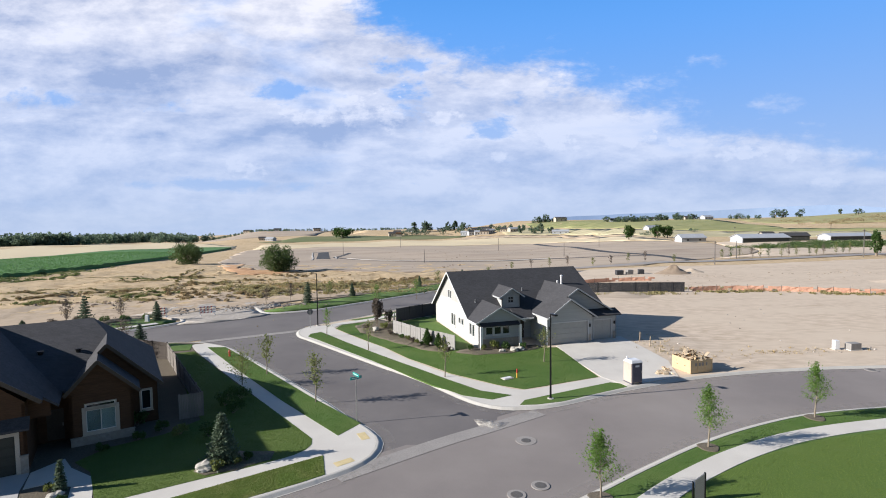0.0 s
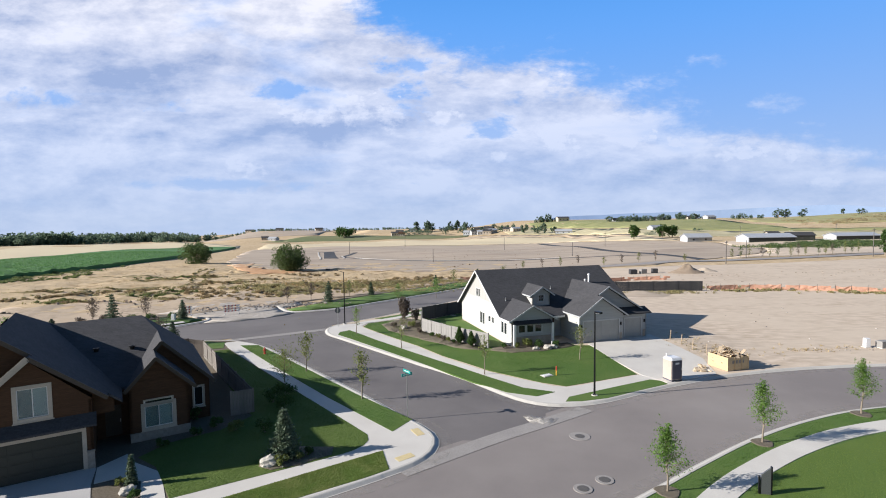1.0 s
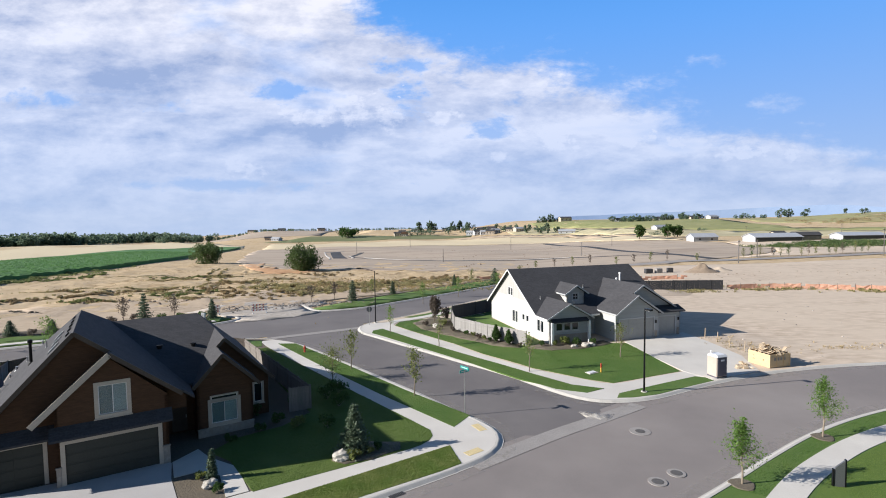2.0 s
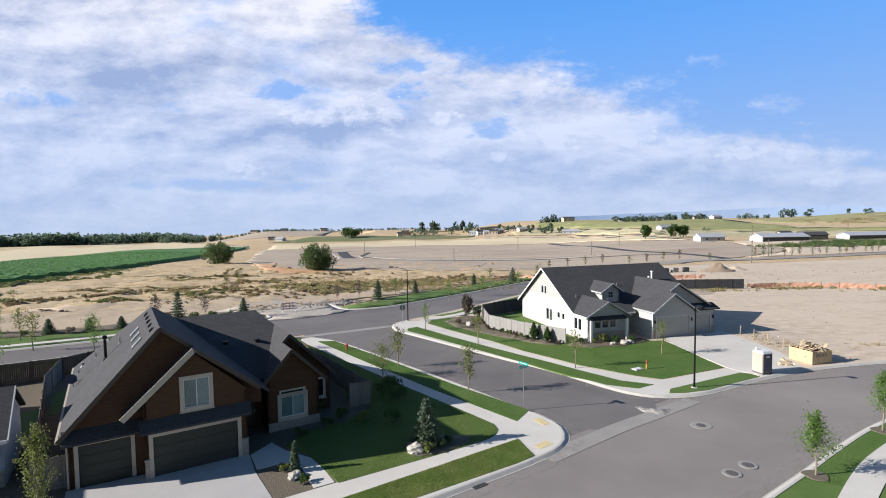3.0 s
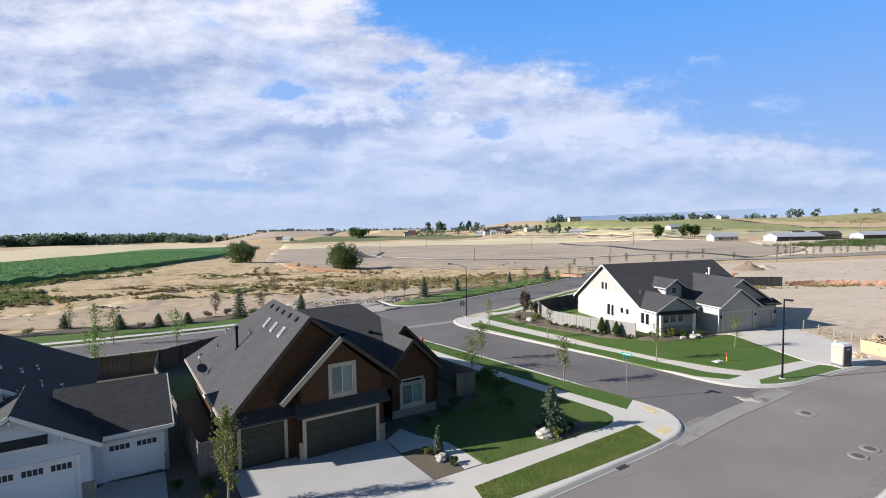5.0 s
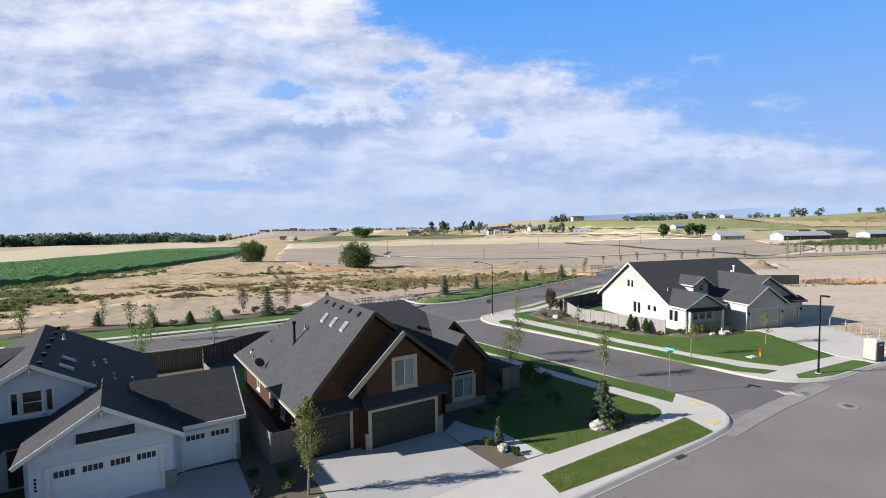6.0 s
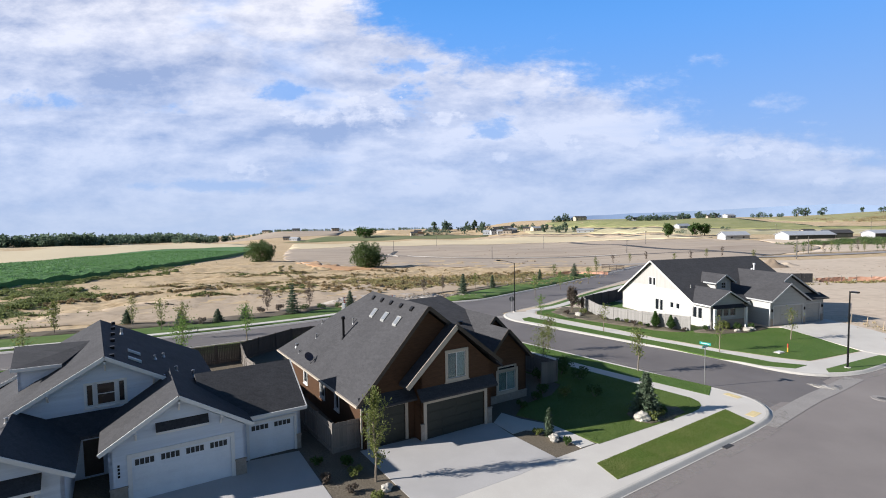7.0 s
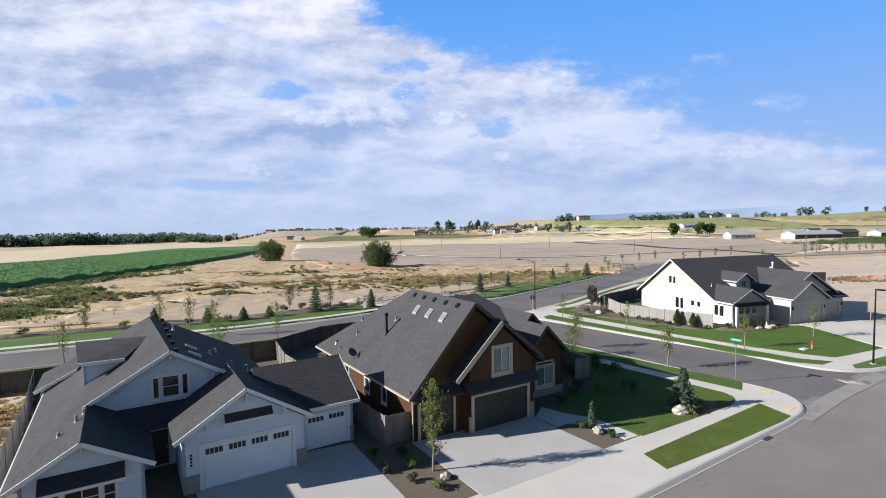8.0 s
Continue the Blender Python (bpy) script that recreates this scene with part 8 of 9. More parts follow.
def fence(name, pts, h, mat, label, step=2.4, boards=15, lift=0.12, category="fence", group=""):
    """Posts and panels of upright boards along a plan line."""
    x0, y0 = pts[0]
    t = thing(name, pose(x0, y0, 0), label, category, group)
    for (ax, ay), (bx, by) in zip(pts, pts[1:]):
        L = math.hypot(bx - ax, by - ay)
        n = max(1, round(L / step))
        for i in range(n):
            px, py = ax + (bx - ax) * i / n, ay + (by - ay) * i / n
            qx, qy = ax + (bx - ax) * (i + 1) / n, ay + (by - ay) * (i + 1) / n
            z = on_ground((px + qx) / 2, (py + qy) / 2) + lift
            w = Wall((px - x0, py - y0), (qx - x0, qy - y0))
            bm = bmesh.new()
            w.slab(bm, -0.06, 0.06, z - 0.1, z + h + 0.06, -0.06, 0.06)
            part("post", bm, mat, t)
            bw = (w.len - 0.12) / boards
            rng = random.Random(i * 7 + int(px))
            ang = math.atan2(w.d.y, w.d.x)
            key = (mat, round(h, 2), round(bw, 3))
            if key not in board_mesh:
                bm = bmesh.new()
                box(bm, -bw / 2 + 0.006, bw / 2 - 0.006, -0.012, 0.012, 0.0, h)
                me = bpy.data.meshes.new("board")
                bm.to_mesh(me)
                bm.free()
                me.materials.append(M[mat])
                board_mesh[key] = me
            for j in range(boards):
                e = rng.uniform(-0.014, 0.014)
                ob = new("board", board_mesh[key])
                ob.parent = t
                cx_, cy_, _ = w.at(0.06 + (j + 0.5) * bw, 0, e * 0.4)
                ob.matrix_basis = Matrix.Translation((cx_, cy_, z + e)) @ Matrix.Rotation(ang, 4, "Z")
            for zz in (0.3, h - 0.3):
                bm = bmesh.new()
                w.slab(bm, 0.06, w.len - 0.06, z + zz - 0.045, z + zz + 0.045, 0.018, 0.055)
                part("rail", bm, mat, t)
    return t


fence("fence", [(0.5, 55.9), (-3.5, 60.3), (-7.3, 65.8), (-7.8, 72.5)], 1.7, "fence_grey", "weathered grey board fence beside the white house", 2.4, 14)
fence("fence", [(-7.6, 72.8), (-0.5, 80.3), (6.0, 86.5)], 1.9, "black_fence", "dark board fence behind the white house", 2.4, 14)
fence("fence", [(26.5, 101.4), (36, 100.8), (45.4, 100.2)], 1.9, "black_fence", "black board fence on the sandy plot", 2.4, 14)
fence("fence", [(-33.45, 26.05), (-35.0, 25.1), (-40.6, 32.8), (-46.4, 40.6), (-49.2, 46.2)], 1.85, "fence_mid", "brown stained board fence between two houses", 2.4, 14)
fence("fence", [(-20.2, 37.7), (-18.8, 38.4), (-25.0, 47.0), (-30.2, 54.3)], 1.85, "fence_mid", "brown stained board fence round the side yard", 2.4, 14)
fence("fence", [(-30.2, 54.3), (-38.5, 57.6), (-46.0, 52.5), (-49.2, 46.2)], 1.85, "fence_dark", "dark stained board fence round the back yard", 2.4, 14)
fence("fence", [(-49.2, 46.2), (-53.2, 43.9), (-60.8, 39.2), (-68.6, 35.2), (-80, 29)], 1.85, "fence_dark", "dark stained board fence behind the back yards", 2.4, 14)
fence("fence", [(-54.8, 19.5), (-60.4, 28.0), (-66.5, 36.3)], 1.8, "fence_mid", "weathered brown board fence beside bare soil", 2.4, 14)


def netting(pts, h, label):
    t = thing("netting_fence", pose(pts[0][0], pts[0][1], 0), label, "safety netting")
    x0, y0 = pts[0]
    ln = spline(pts, 0.7)
    v, f = [], []
    for i, p in enumerate(ln):
        z = on_ground(p.x, p.y) + 0.1
        sag = h * (0.8 + 0.25 * noise.noise(Vector((p.x * 0.6, p.y * 0.6, 3))))
        for zz in (0.02, sag * 0.5, sag):
            o = 0.15 * noise.noise(Vector((p.x, p.y, zz * 2)))
            v.append((p.x - x0, p.y - y0 + o, z + zz))
    for i in range(len(ln) - 1):
        for j in range(2):
            if (i * 7 + j * 3) % 11 != 0:
                f.append((i * 3 + j, i * 3 + 3 + j, i * 3 + 4 + j, i * 3 + 1 + j))
    ob = part("net", (v, f), "orange_net", t)
    md = ob.modifiers.new("thickness", "SOLIDIFY")
    md.thickness = 0.02
    for p in ln[::4]:
        bm = bmesh.new()
        z = on_ground(p.x, p.y)
        cone(bm, (p.x - x0, p.y - y0, z - 0.1), (p.x - x0, p.y - y0, z + h * 1.15), 0.03, 0.03, 5)
        part("stake", bm, "iron", t)
    return t


netting([(46.5, 101.0), (56, 101.6), (68, 98.6), (80, 94.8), (105, 90), (135, 86)], 1.15, "sagging orange plastic safety netting")
netting([(-1, 131), (5, 131.5), (12.5, 128)], 0.9, "sagging orange plastic safety netting")
netting([(30, 117), (38, 119), (47, 119)], 1.1, "sagging orange plastic safety netting")

# ---- lamps and signs ----
def street_lamp(x, y, h, arm, ang, label):
    t = thing("street_lamp", pose(x, y, on_ground(x, y) + 0.13, 0, 0, ang), label, "street lamp", "street lamps")
    bm = bmesh.new()
    lathe(bm, [(0.26, -0.1), (0.26, 0.06), (0.24, 0.08)], 16)
    part("footing", bm, "concrete", t, "round concrete footing")
    bm = bmesh.new()
    lathe(bm, [(0.15, 0.05), (0.15, 0.09), (0.085, 0.11), (0.08, 0.9), (0.055, h)], 14)
    part("pole", bm, "black_metal", t)
    for i in range(4):
        bm = bmesh.new()
        a = i * math.pi / 2 + 0.78
        lathe(bm, [(0.02, 0.07), (0.02, 0.13)], 6, (0.12 * math.cos(a), 0.12 * math.sin(a), 0))
        part("bolt", bm, "steel", t)
    bm = bmesh.new()
    if arm > 1.2:
        p = Vector((0, 0, h - 0.05))
        for i in range(1, 7):
            q = Vector((arm * i / 6, 0, h - 0.05 + 0.42 * math.sin(i / 6 * 1.5)))
            cone(bm, p, q, 0.035, 0.03, 8)
            p = q
        hz = p.z
    else:
        cone(bm, (0, 0, h - 0.06), (arm, 0, h - 0.06), 0.035, 0.035, 8)
        hz = h - 0.06
    part("arm", bm, "black_metal", t)
    bm = bmesh.new()
    box(bm, arm - 0.05, arm + 0.55, -0.17, 0.17, hz - 0.06, hz + 0.09)
    bevelled(bm, 0.03, 2)
    hd = part("lamp_head", bm, "black_metal", t)
    bm = bmesh.new()
    box(bm, arm + 0.03, arm + 0.46, -0.12, 0.12, hz - 0.075, hz - 0.055)
    part("lens", bm, "white_plastic", hd)
    return t


street_lamp(8.15, 41.5, 7.0, 0.15, -62, "black street lamp with a box head on the verge")
street_lamp(-18.4, 71.2, 7.3, 2.1, 168, "black street lamp with a curved arm on the corner")


def street_sign(x, y, h, ang, octagon, blades, label):
    t = thing("street_sign", pose(x, y, on_ground(x, y) + 0.15, 0, 0, ang), label, "street sign", "street signs")
    bm = bmesh.new()
    cone(bm, (0, 0, -0.15), (0, 0, h), 0.035, 0.035, 10)
    part("pole", bm, "steel", t)
    if blades:
        for i, (zz, a) in enumerate(((h - 0.12, 0), (h + 0.12, 90))):
            bm = bmesh.new()
            box(bm, -0.46, 0.46, -0.012, 0.012, zz - 0.105, zz + 0.105)
            bmesh.ops.rotate(bm, cent=(0, 0, 0), matrix=Matrix.Rotation(radians(a), 3, "Z"), verts=bm.verts[:])
            bl = part("sign_blade", bm, "green_sign", t, "green street name blade")
            for s in (-1, 1):
                bm = bmesh.new()
                box(bm, -0.34, 0.34, s * 0.013 - 0.002, s * 0.013 + 0.002, zz - 0.025, zz + 0.025)
                bmesh.ops.rotate(bm, cent=(0, 0, 0), matrix=Matrix.Rotation(radians(a), 3, "Z"), verts=bm.verts[:])
                part("lettering_bar", bm, "white_bar", bl)
    if octagon:
        bm = bmesh.new()
        r, zc = 0.4, h - (0.62 if blades else 0.42)
        ring = [(r * math.cos(radians(22.5 + 45 * i)), r * math.sin(radians(22.5 + 45 * i)) + zc) for i in range(8)]
        hexa(bm, [(a, 0.04, b) for a, b in ring], [(a, 0.055, b) for a, b in ring])
        part("sign_plate", bm, "sign_back", t, "grey back of a traffic sign")
        bm = bmesh.new()
        hexa(bm, [(a * 0.97, 0.056, (b - zc) * 0.97 + zc) for a, b in ring], [(a * 0.97, 0.062, (b - zc) * 0.97 + zc) for a, b in ring])
        part("sign_face", bm, "red_paint", t, "red sign face")
    return t


street_sign(-6.85, 37.1, 3.35, 38, False, True, "street sign post with two green name blades")
street_sign(-19.0, 69.6, 2.6, 15, True, False, "traffic sign post seen from behind")


# ---- street furniture ----
def hydrant(x, y, mat, label):
    t = thing("fire_hydrant", pose(x, y, on_ground(x, y) + 0.15), label, "hydrant")
    bm = bmesh.new()
    lathe(bm, [(0.16, -0.05), (0.16, 0.05), (0.1, 0.07), (0.1, 0.5), (0.13, 0.52), (0.13, 0.57), (0.1, 0.62), (0.05, 0.72), (0.03, 0.78)], 14)
    part("barrel", bm, mat, t)
    for a in (0, 90, 180):
        bm = bmesh.new()
        d = Vector((math.cos(radians(a)), math.sin(radians(a)), 0))
        cone(bm, d * 0.08 + Vector((0, 0, 0.42)), d * 0.19 + Vector((0, 0, 0.42)), 0.055, 0.055, 8)
        part("nozzle", bm, mat, t)
    return t


hydrant(-24.0, 55.4, "red_paint", "red fire hydrant on the verge")


def marker_post(x, y):
    t = thing("marker_post", pose(x, y, on_ground(x, y) + 0.15), "orange and white utility marker post on the lawn", "marker post")
    bm = bmesh.new()
    lathe(bm, [(0.06, -0.1), (0.06, 0.45)], 12)
    part("lower_post", bm, "yellow_paint", t, "yellow lower post")
    bm = bmesh.new()
    lathe(bm, [(0.065, 0.45), (0.065, 0.82), (0.03, 0.86)], 12)
    part("cap", bm, "red_paint", t, "orange-red cap")


marker_post(6.1, 46.7)


def manhole(x, y, r):
    t = thing("manhole", pose(x, y, on_ground(x, y) + 0.02), "iron manhole cover in a pale concrete collar", "manhole", "manholes")
    bm = bmesh.new()
    lathe(bm, [(r, -0.05), (r, 0.012), (r - 0.02, 0.018)], 28)
    part("collar", bm, "collar", t, "pale concrete collar")
    bm = bmesh.new()
    lathe(bm, [(0.33, 0.0), (0.33, 0.026), (0.31, 0.03)], 24)
    cv = part("cover", bm, "iron", t, "dark iron cover")
    for i in range(-2, 3):
        bm = bmesh.new()
        w = math.sqrt(0.28 ** 2 - (i * 0.1) ** 2)
        box(bm, -w, w, i * 0.1 - 0.02, i * 0.1 + 0.02, 0.029, 0.036)
        part("rib", bm, "iron", cv)


manhole(5.05, 33.9, 0.7)
manhole(5.0, 28.1, 0.52)
manhole(3.55, 27.15, 0.52)
manhole(40.0, 49.0, 0.6)


def tactile(x, y, ang, w=1.2, d=0.6):
    t = thing("tactile_plate", pose(x, y, on_ground(x, y) + 0.148, 0, 0, ang), "yellow tactile paving plate at the kerb ramp", "tactile paving", "tactile plates")
    bm = bmesh.new()
    box(bm, -w / 2, w / 2, -d / 2, d / 2, -0.02, 0.007)
    part("plate", bm, "yellow", t)
    for i in range(8):
        for j in range(4):
            bm = bmesh.new()
            lathe(bm, [(0.035, 0.01), (0.022, 0.022)], 6, (-w / 2 + w * (i + 0.5) / 8, -d / 2 + d * (j + 0.5) / 4, 0))
            part("stud", bm, "yellow", t)


tactile(-5.95, 34.5, -62)
tactile(-6.5, 30.75, 38)


def drain(x, y, ang):
    t = thing("storm_drain", pose(x, y, on_ground(x, y) + 0.02, 0, 0, ang), "dark storm drain inlet in the gutter", "drain", "storm drains")
    bm = bmesh.new()
    box(bm, -0.45, 0.45, -0.22, 0.22, -0.04, 0.012)
    part("frame", bm, "iron", t)
    for i in range(9):
        bm = bmesh.new()
        box(bm, -0.4 + 0.095 * i, -0.36 + 0.095 * i, -0.19, 0.19, 0.01, 0.022)
        part("bar", bm, "black_metal", t)


drain(-10.9, 26.0, 35)
drain(10.4, 42.0, 22)


def portable_toilet():
    t = thing("portable_toilet", pose(16.2, 45.5, on_ground(16.2, 45.5) + 0.17, 0, 0, 18), "cream portable toilet with shade painted on its door side and white roof", "portable toilet")
    bm = bmesh.new()
    for x0 in (-0.55, 0.35):
        box(bm, x0, x0 + 0.2, -0.58, 0.58, -0.02, 0.1)
    part("skids", bm, "toilet_grey", t)
    bm = bmesh.new()
    box(bm, -0.58, 0.58, -0.56, 0.58, 0.1, 1.85)
    bevelled(bm, 0.04, 2)
    part("body", bm, "toilet_tan", t)
    # the door's purple-dark plastic holds the shade of the side away from the sun
    bm = bmesh.new()
    box(bm, -0.5, 0.5, -0.6, -0.55, 0.16, 1.8)
    bevelled(bm, 0.02, 2)
    d = part("door", bm, "toilet_grey", t, "grey door darkened with painted shade")
    for z0 in (0.25, 0.87):
        bm = bmesh.new()
        box(bm, -0.38, 0.38, -0.618, -0.6, z0, z0 + 0.55)
        part("door_panel", bm, "toilet_grey", d)
    bm = bmesh.new()
    box(bm, -0.2, 0.2, -0.616, -0.6, 1.5, 1.66)
    part("notice_bar", bm, "white_plastic", d)
    bm = bmesh.new()
    box(bm, 0.4, 0.46, -0.64, -0.6, 0.95, 1.15)
    part("latch", bm, "steel", d)
    bm = bmesh.new()
    hexa(bm, [(-0.62, -0.62, 1.84), (0.62, -0.62, 1.84), (0.62, 0.62, 1.84), (-0.62, 0.62, 1.84)], [(-0.5, -0.45, 2.06), (0.5, -0.45, 2.06), (0.5, 0.45, 2.06), (-0.5, 0.45, 2.06)])
    bevelled(bm, 0.04, 2)
    part("roof", bm, "white_plastic", t, "translucent white roof")
    bm = bmesh.new()
    lathe(bm, [(0.05, 2.0), (0.05, 2.22), (0.08, 2.24), (0.04, 2.3)], 8, (-0.35, 0.35, 0))
    part("vent_pipe", bm, "white_plastic", t)


portable_toilet()


def scrap_box():
    t = thing("scrap_bin", pose(22.3, 47.75, on_ground(22, 48) + 0.16, 0, 0, 17), "plywood site bin heaped with scrap lumber", "waste bin")
    for n_, (a, b, c, d) in (("panel", (0, 2.5, 0, 0.05)), ("panel", (0, 2.5, 2.35, 2.4)), ("panel", (0, 0.05, 0.05, 2.35)), ("panel", (2.45, 2.5, 0.05, 2.35)), ("floor", (0.05, 2.45, 0.05, 2.35))):
        bm = bmesh.new()
        box(bm, a, b, c, d, 0.0, 1.25 if n_ == "panel" else 0.08)
        part(n_, bm, "plywood", t)
    for x in (0.0, 0.8, 1.65, 2.42):
        bm = bmesh.new()
        box(bm, x, x + 0.08, -0.04, 0.0, 0.0, 1.25)
        part("stud", bm, "plywood", t)
    for x in (0.55, 0.95, 1.3, 1.7):
        bm = bmesh.new()
        box(bm, x, x + 0.22, -0.012, -0.002, 0.65, 0.95)
        part("lettering_bar", bm, "debris", t)
    rng = random.Random(9)
    bm = bmesh.new()
    for i in range(70):
        c = Vector((rng.uniform(0.25, 2.25), rng.uniform(0.25, 2.15), rng.uniform(0.75, 1.75 - 0.3 * abs(i % 5 - 2) * 0.4)))
        d = Vector((rng.uniform(-1, 1), rng.uniform(-1, 1), rng.uniform(-0.5, 0.6))).normalized() * rng.uniform(0.2, 0.62)
        beam(bm, c - d, c + d, rng.choice((0.06, 0.1, 0.2, 0.3)), 0.04)
    part("scrap_lumber", bm, "lumber", t, "tangled scrap lumber", kind="stuff")


scrap_box()


def rubble(name, spots, n, lo, hi, mat, seed, label, cat, lift=0.0):
    """Countless broken pieces on the ground, as one object."""
    rng = random.Random(seed)
    ms = []
    for i in range(n):
        cx_, cy_, sx, sy = rng.choice(spots)
        x, y = rng.gauss(cx_, sx), rng.gauss(cy_, sy)
        s = rng.uniform(lo, hi)
        z = on_ground(x, y) + lift
        v = []
        for a, b, c in ((-1, -1, -1), (1, -1, -1), (1, 1, -1), (-1, 1, -1), (-1, -1, 1), (1, -1, 1), (1, 1, 1), (-1, 1, 1)):
            k_ = 1.0 if c < 0 else rng.uniform(0.35, 0.9)
            v.append((x + a * s * k_ * rng.uniform(0.6, 1.2), y + b * s * k_ * rng.uniform(0.6, 1.2), z + (c + 0.7) * s * 0.5 * rng.uniform(0.7, 1.1)))
        ms.append((v, [(3, 2, 1, 0), (4, 5, 6, 7), (0, 1, 5, 4), (1, 2, 6, 5), (2, 3, 7, 6), (3, 0, 4, 7)]))
    return tagged(part(name, joined(ms), mat, None, label, kind="stuff"), category=cat)


rubble("rubble", [(-43, 86, 3, 1.2), (-36, 88, 4, 1.2), (-25, 90.5, 2.5, 1), (-30, 93, 4, 1.5)], 120, 0.06, 0.24, "clod", 501, "grey broken rubble on the dirt entrance", "rubble", 0.02)
rubble("rubble", [(-43, 86, 3, 1.2), (-36, 88.5, 4, 1.0), (-26, 91, 2.5, 1)], 70, 0.08, 0.28, "debris", 507, "pale broken concrete on the dirt entrance", "rubble", 0.02)
rubble("clods", [(-80.2, 84.1, 0.9, 0.3), (-76.4, 83.5, 0.7, 0.3)], 46, 0.10, 0.36, "mulch", 508, "dark clods dumped in the meadow", "clods")
rubble("rubble", [(-42, 84.5, 3, 1.6), (-36, 87, 3, 1.2), (-31, 90.5, 2.2, 1.2)], 150, 0.06, 0.22, "debris", 509, "grey broken concrete heaped on the dirt entrance", "rubble", 0.03)
rubble("rubble", [(-60, 96, 3, 0.8), (-66, 92, 3, 0.8)], 40, 0.1, 0.35, "clod", 502, "broken rubble in the meadow", "rubble")
rubble("rubble", [(20.2, 48.6, 0.4, 0.4), (19.8, 47.8, 0.3, 0.3)], 16, 0.1, 0.3, "lumber", 503, "scrap lumber pieces beside the bin", "scrap", 0.17)
rubble("stones", [(38, 55, 2.5, 0.5), (44, 56, 2, 0.4), (30, 62, 8, 6), (40, 75, 10, 8)], 45, 0.04, 0.11, "debris", 504, "stones on the sandy plot", "stones", 0.13)
rubble("clods", [(70, 120, 16, 6), (100, 118, 14, 5), (60, 128, 8, 3), (92, 128, 8, 3), (110, 132, 10, 4)], 220, 0.08, 0.28, "clod", 505, "clods and litter on the levelled plots", "clods")
rubble("clods", [(-10, 185, 30, 8), (30, 230, 30, 14), (-20, 260, 30, 16), (50, 280, 20, 14), (0, 330, 30, 20)], 200, 0.1, 0.35, "clod", 506, "clods on the graded land", "clods")


def boulder(x, y, r, seed, label, lift=0.14):
    t = thing("boulder", pose(x, y, on_ground(x, y) + lift, 0, 0, seed * 40), label, "boulder", "garden boulders")
    bm = bmesh.new()
    bmesh.ops.create_icosphere(bm, subdivisions=3, radius=r)
    for v in bm.verts:
        n_ = noise.noise(v.co * (1.6 / r) + Vector((seed, 0, 0))) * 0.35 + noise.noise(v.co * (4 / r)) * 0.1
        v.co *= 1 + n_
        v.co.x *= 1.35
        v.co.z = v.co.z * 0.7 + r * 0.35
    part("stone", bm, "rock", t)


for i, (x, y, r) in enumerate(((-14.55, 29.95, 0.5), (-21.3, 26.8, 0.33), (6.9, 55.3, 0.4), (7.6, 55.7, 0.35), (5.6, 55.0, 0.3), (-31.2, 20.9, 0.28), (-9.8, 67.6, 0.45))):
    boulder(x, y, r, i + 1, "pale rough garden boulder")


def mound(x, y, r, h, seed, mat, label):
    bm = bmesh.new()
    rings, n = 9, 26
    vs = []
    for i in range(rings + 1):
        f = i / rings
        for j in range(n):
            a = 2 * math.pi * j / n
            rr = r * f * (1 + 0.25 * noise.noise(Vector((math.cos(a) * 1.4, math.sin(a) * 1.4, seed))))
            xx, yy = x + rr * math.cos(a) * 1.5, y + rr * math.sin(a)
            zz = h * (1 - f) ** 1.3 * (1 + 0.35 * noise.noise(Vector((xx * 0.9, yy * 0.9, seed))))
            vs.append(bm.verts.new((xx, yy, on_ground(xx, yy) + zz + (0.05 if f < 1 else -0.1))))
    for i in range(rings):
        for j in range(n):
            a, b = i * n + j, i * n + (j + 1) % n
            bm.faces.new((vs[a], vs[a + n], vs[b + n], vs[b])) if i else None
    bm.faces.new([vs[n + j] for j in range(n)])
    for f in bm.faces:
        f.smooth = True
    return tagged(part("dirt_mound", bm, mat, None, label), category="dirt mound")


mound(57.5, 134.0, 3.4, 2.4, 1, "clod", "heap of brown excavated soil")
mound(63.5, 136.5, 2.6, 1.2, 2, "sand", "low heap of pale soil")
mound(32.0, 97.2, 5.0, 0.7, 3, "graded", "low heap of soil by the black fence")
mound(97, 112, 5, 0.9, 4, "sand", "low heap of pale soil")
mound(-71.8, 160, 4.0, 0.9, 5, "meadow", "low bank in the meadow")


def crate(x, y, ang, s, mat, label):
    t = thing("site_crate", pose(x, y, on_ground(x, y), 0, 0, ang), label, "crate", "site crates")
    bm = bmesh.new()
    box(bm, -s, s, -s * 0.7, s * 0.7, 0.12, 1.3)
    bevelled(bm, 0.04, 1)
    part("body", bm, mat, t)
    for a in (-s * 0.8, 0, s * 0.8):
        bm = bmesh.new()
        box(bm, a - 0.08, a + 0.08, -s * 0.75, s * 0.75, -0.02, 0.12)
        part("skid", bm, "lumber", t)


crate(43.6, 133.5, 5, 0.9, "black_fence", "dark wrapped pallet load on the plot")
crate(46.3, 133.8, 12, 0.8, "fence_grey", "grey wrapped pallet load on the plot")
crate(49.4, 134.2, 0, 0.7, "black_fence", "dark wrapped pallet load on the plot")


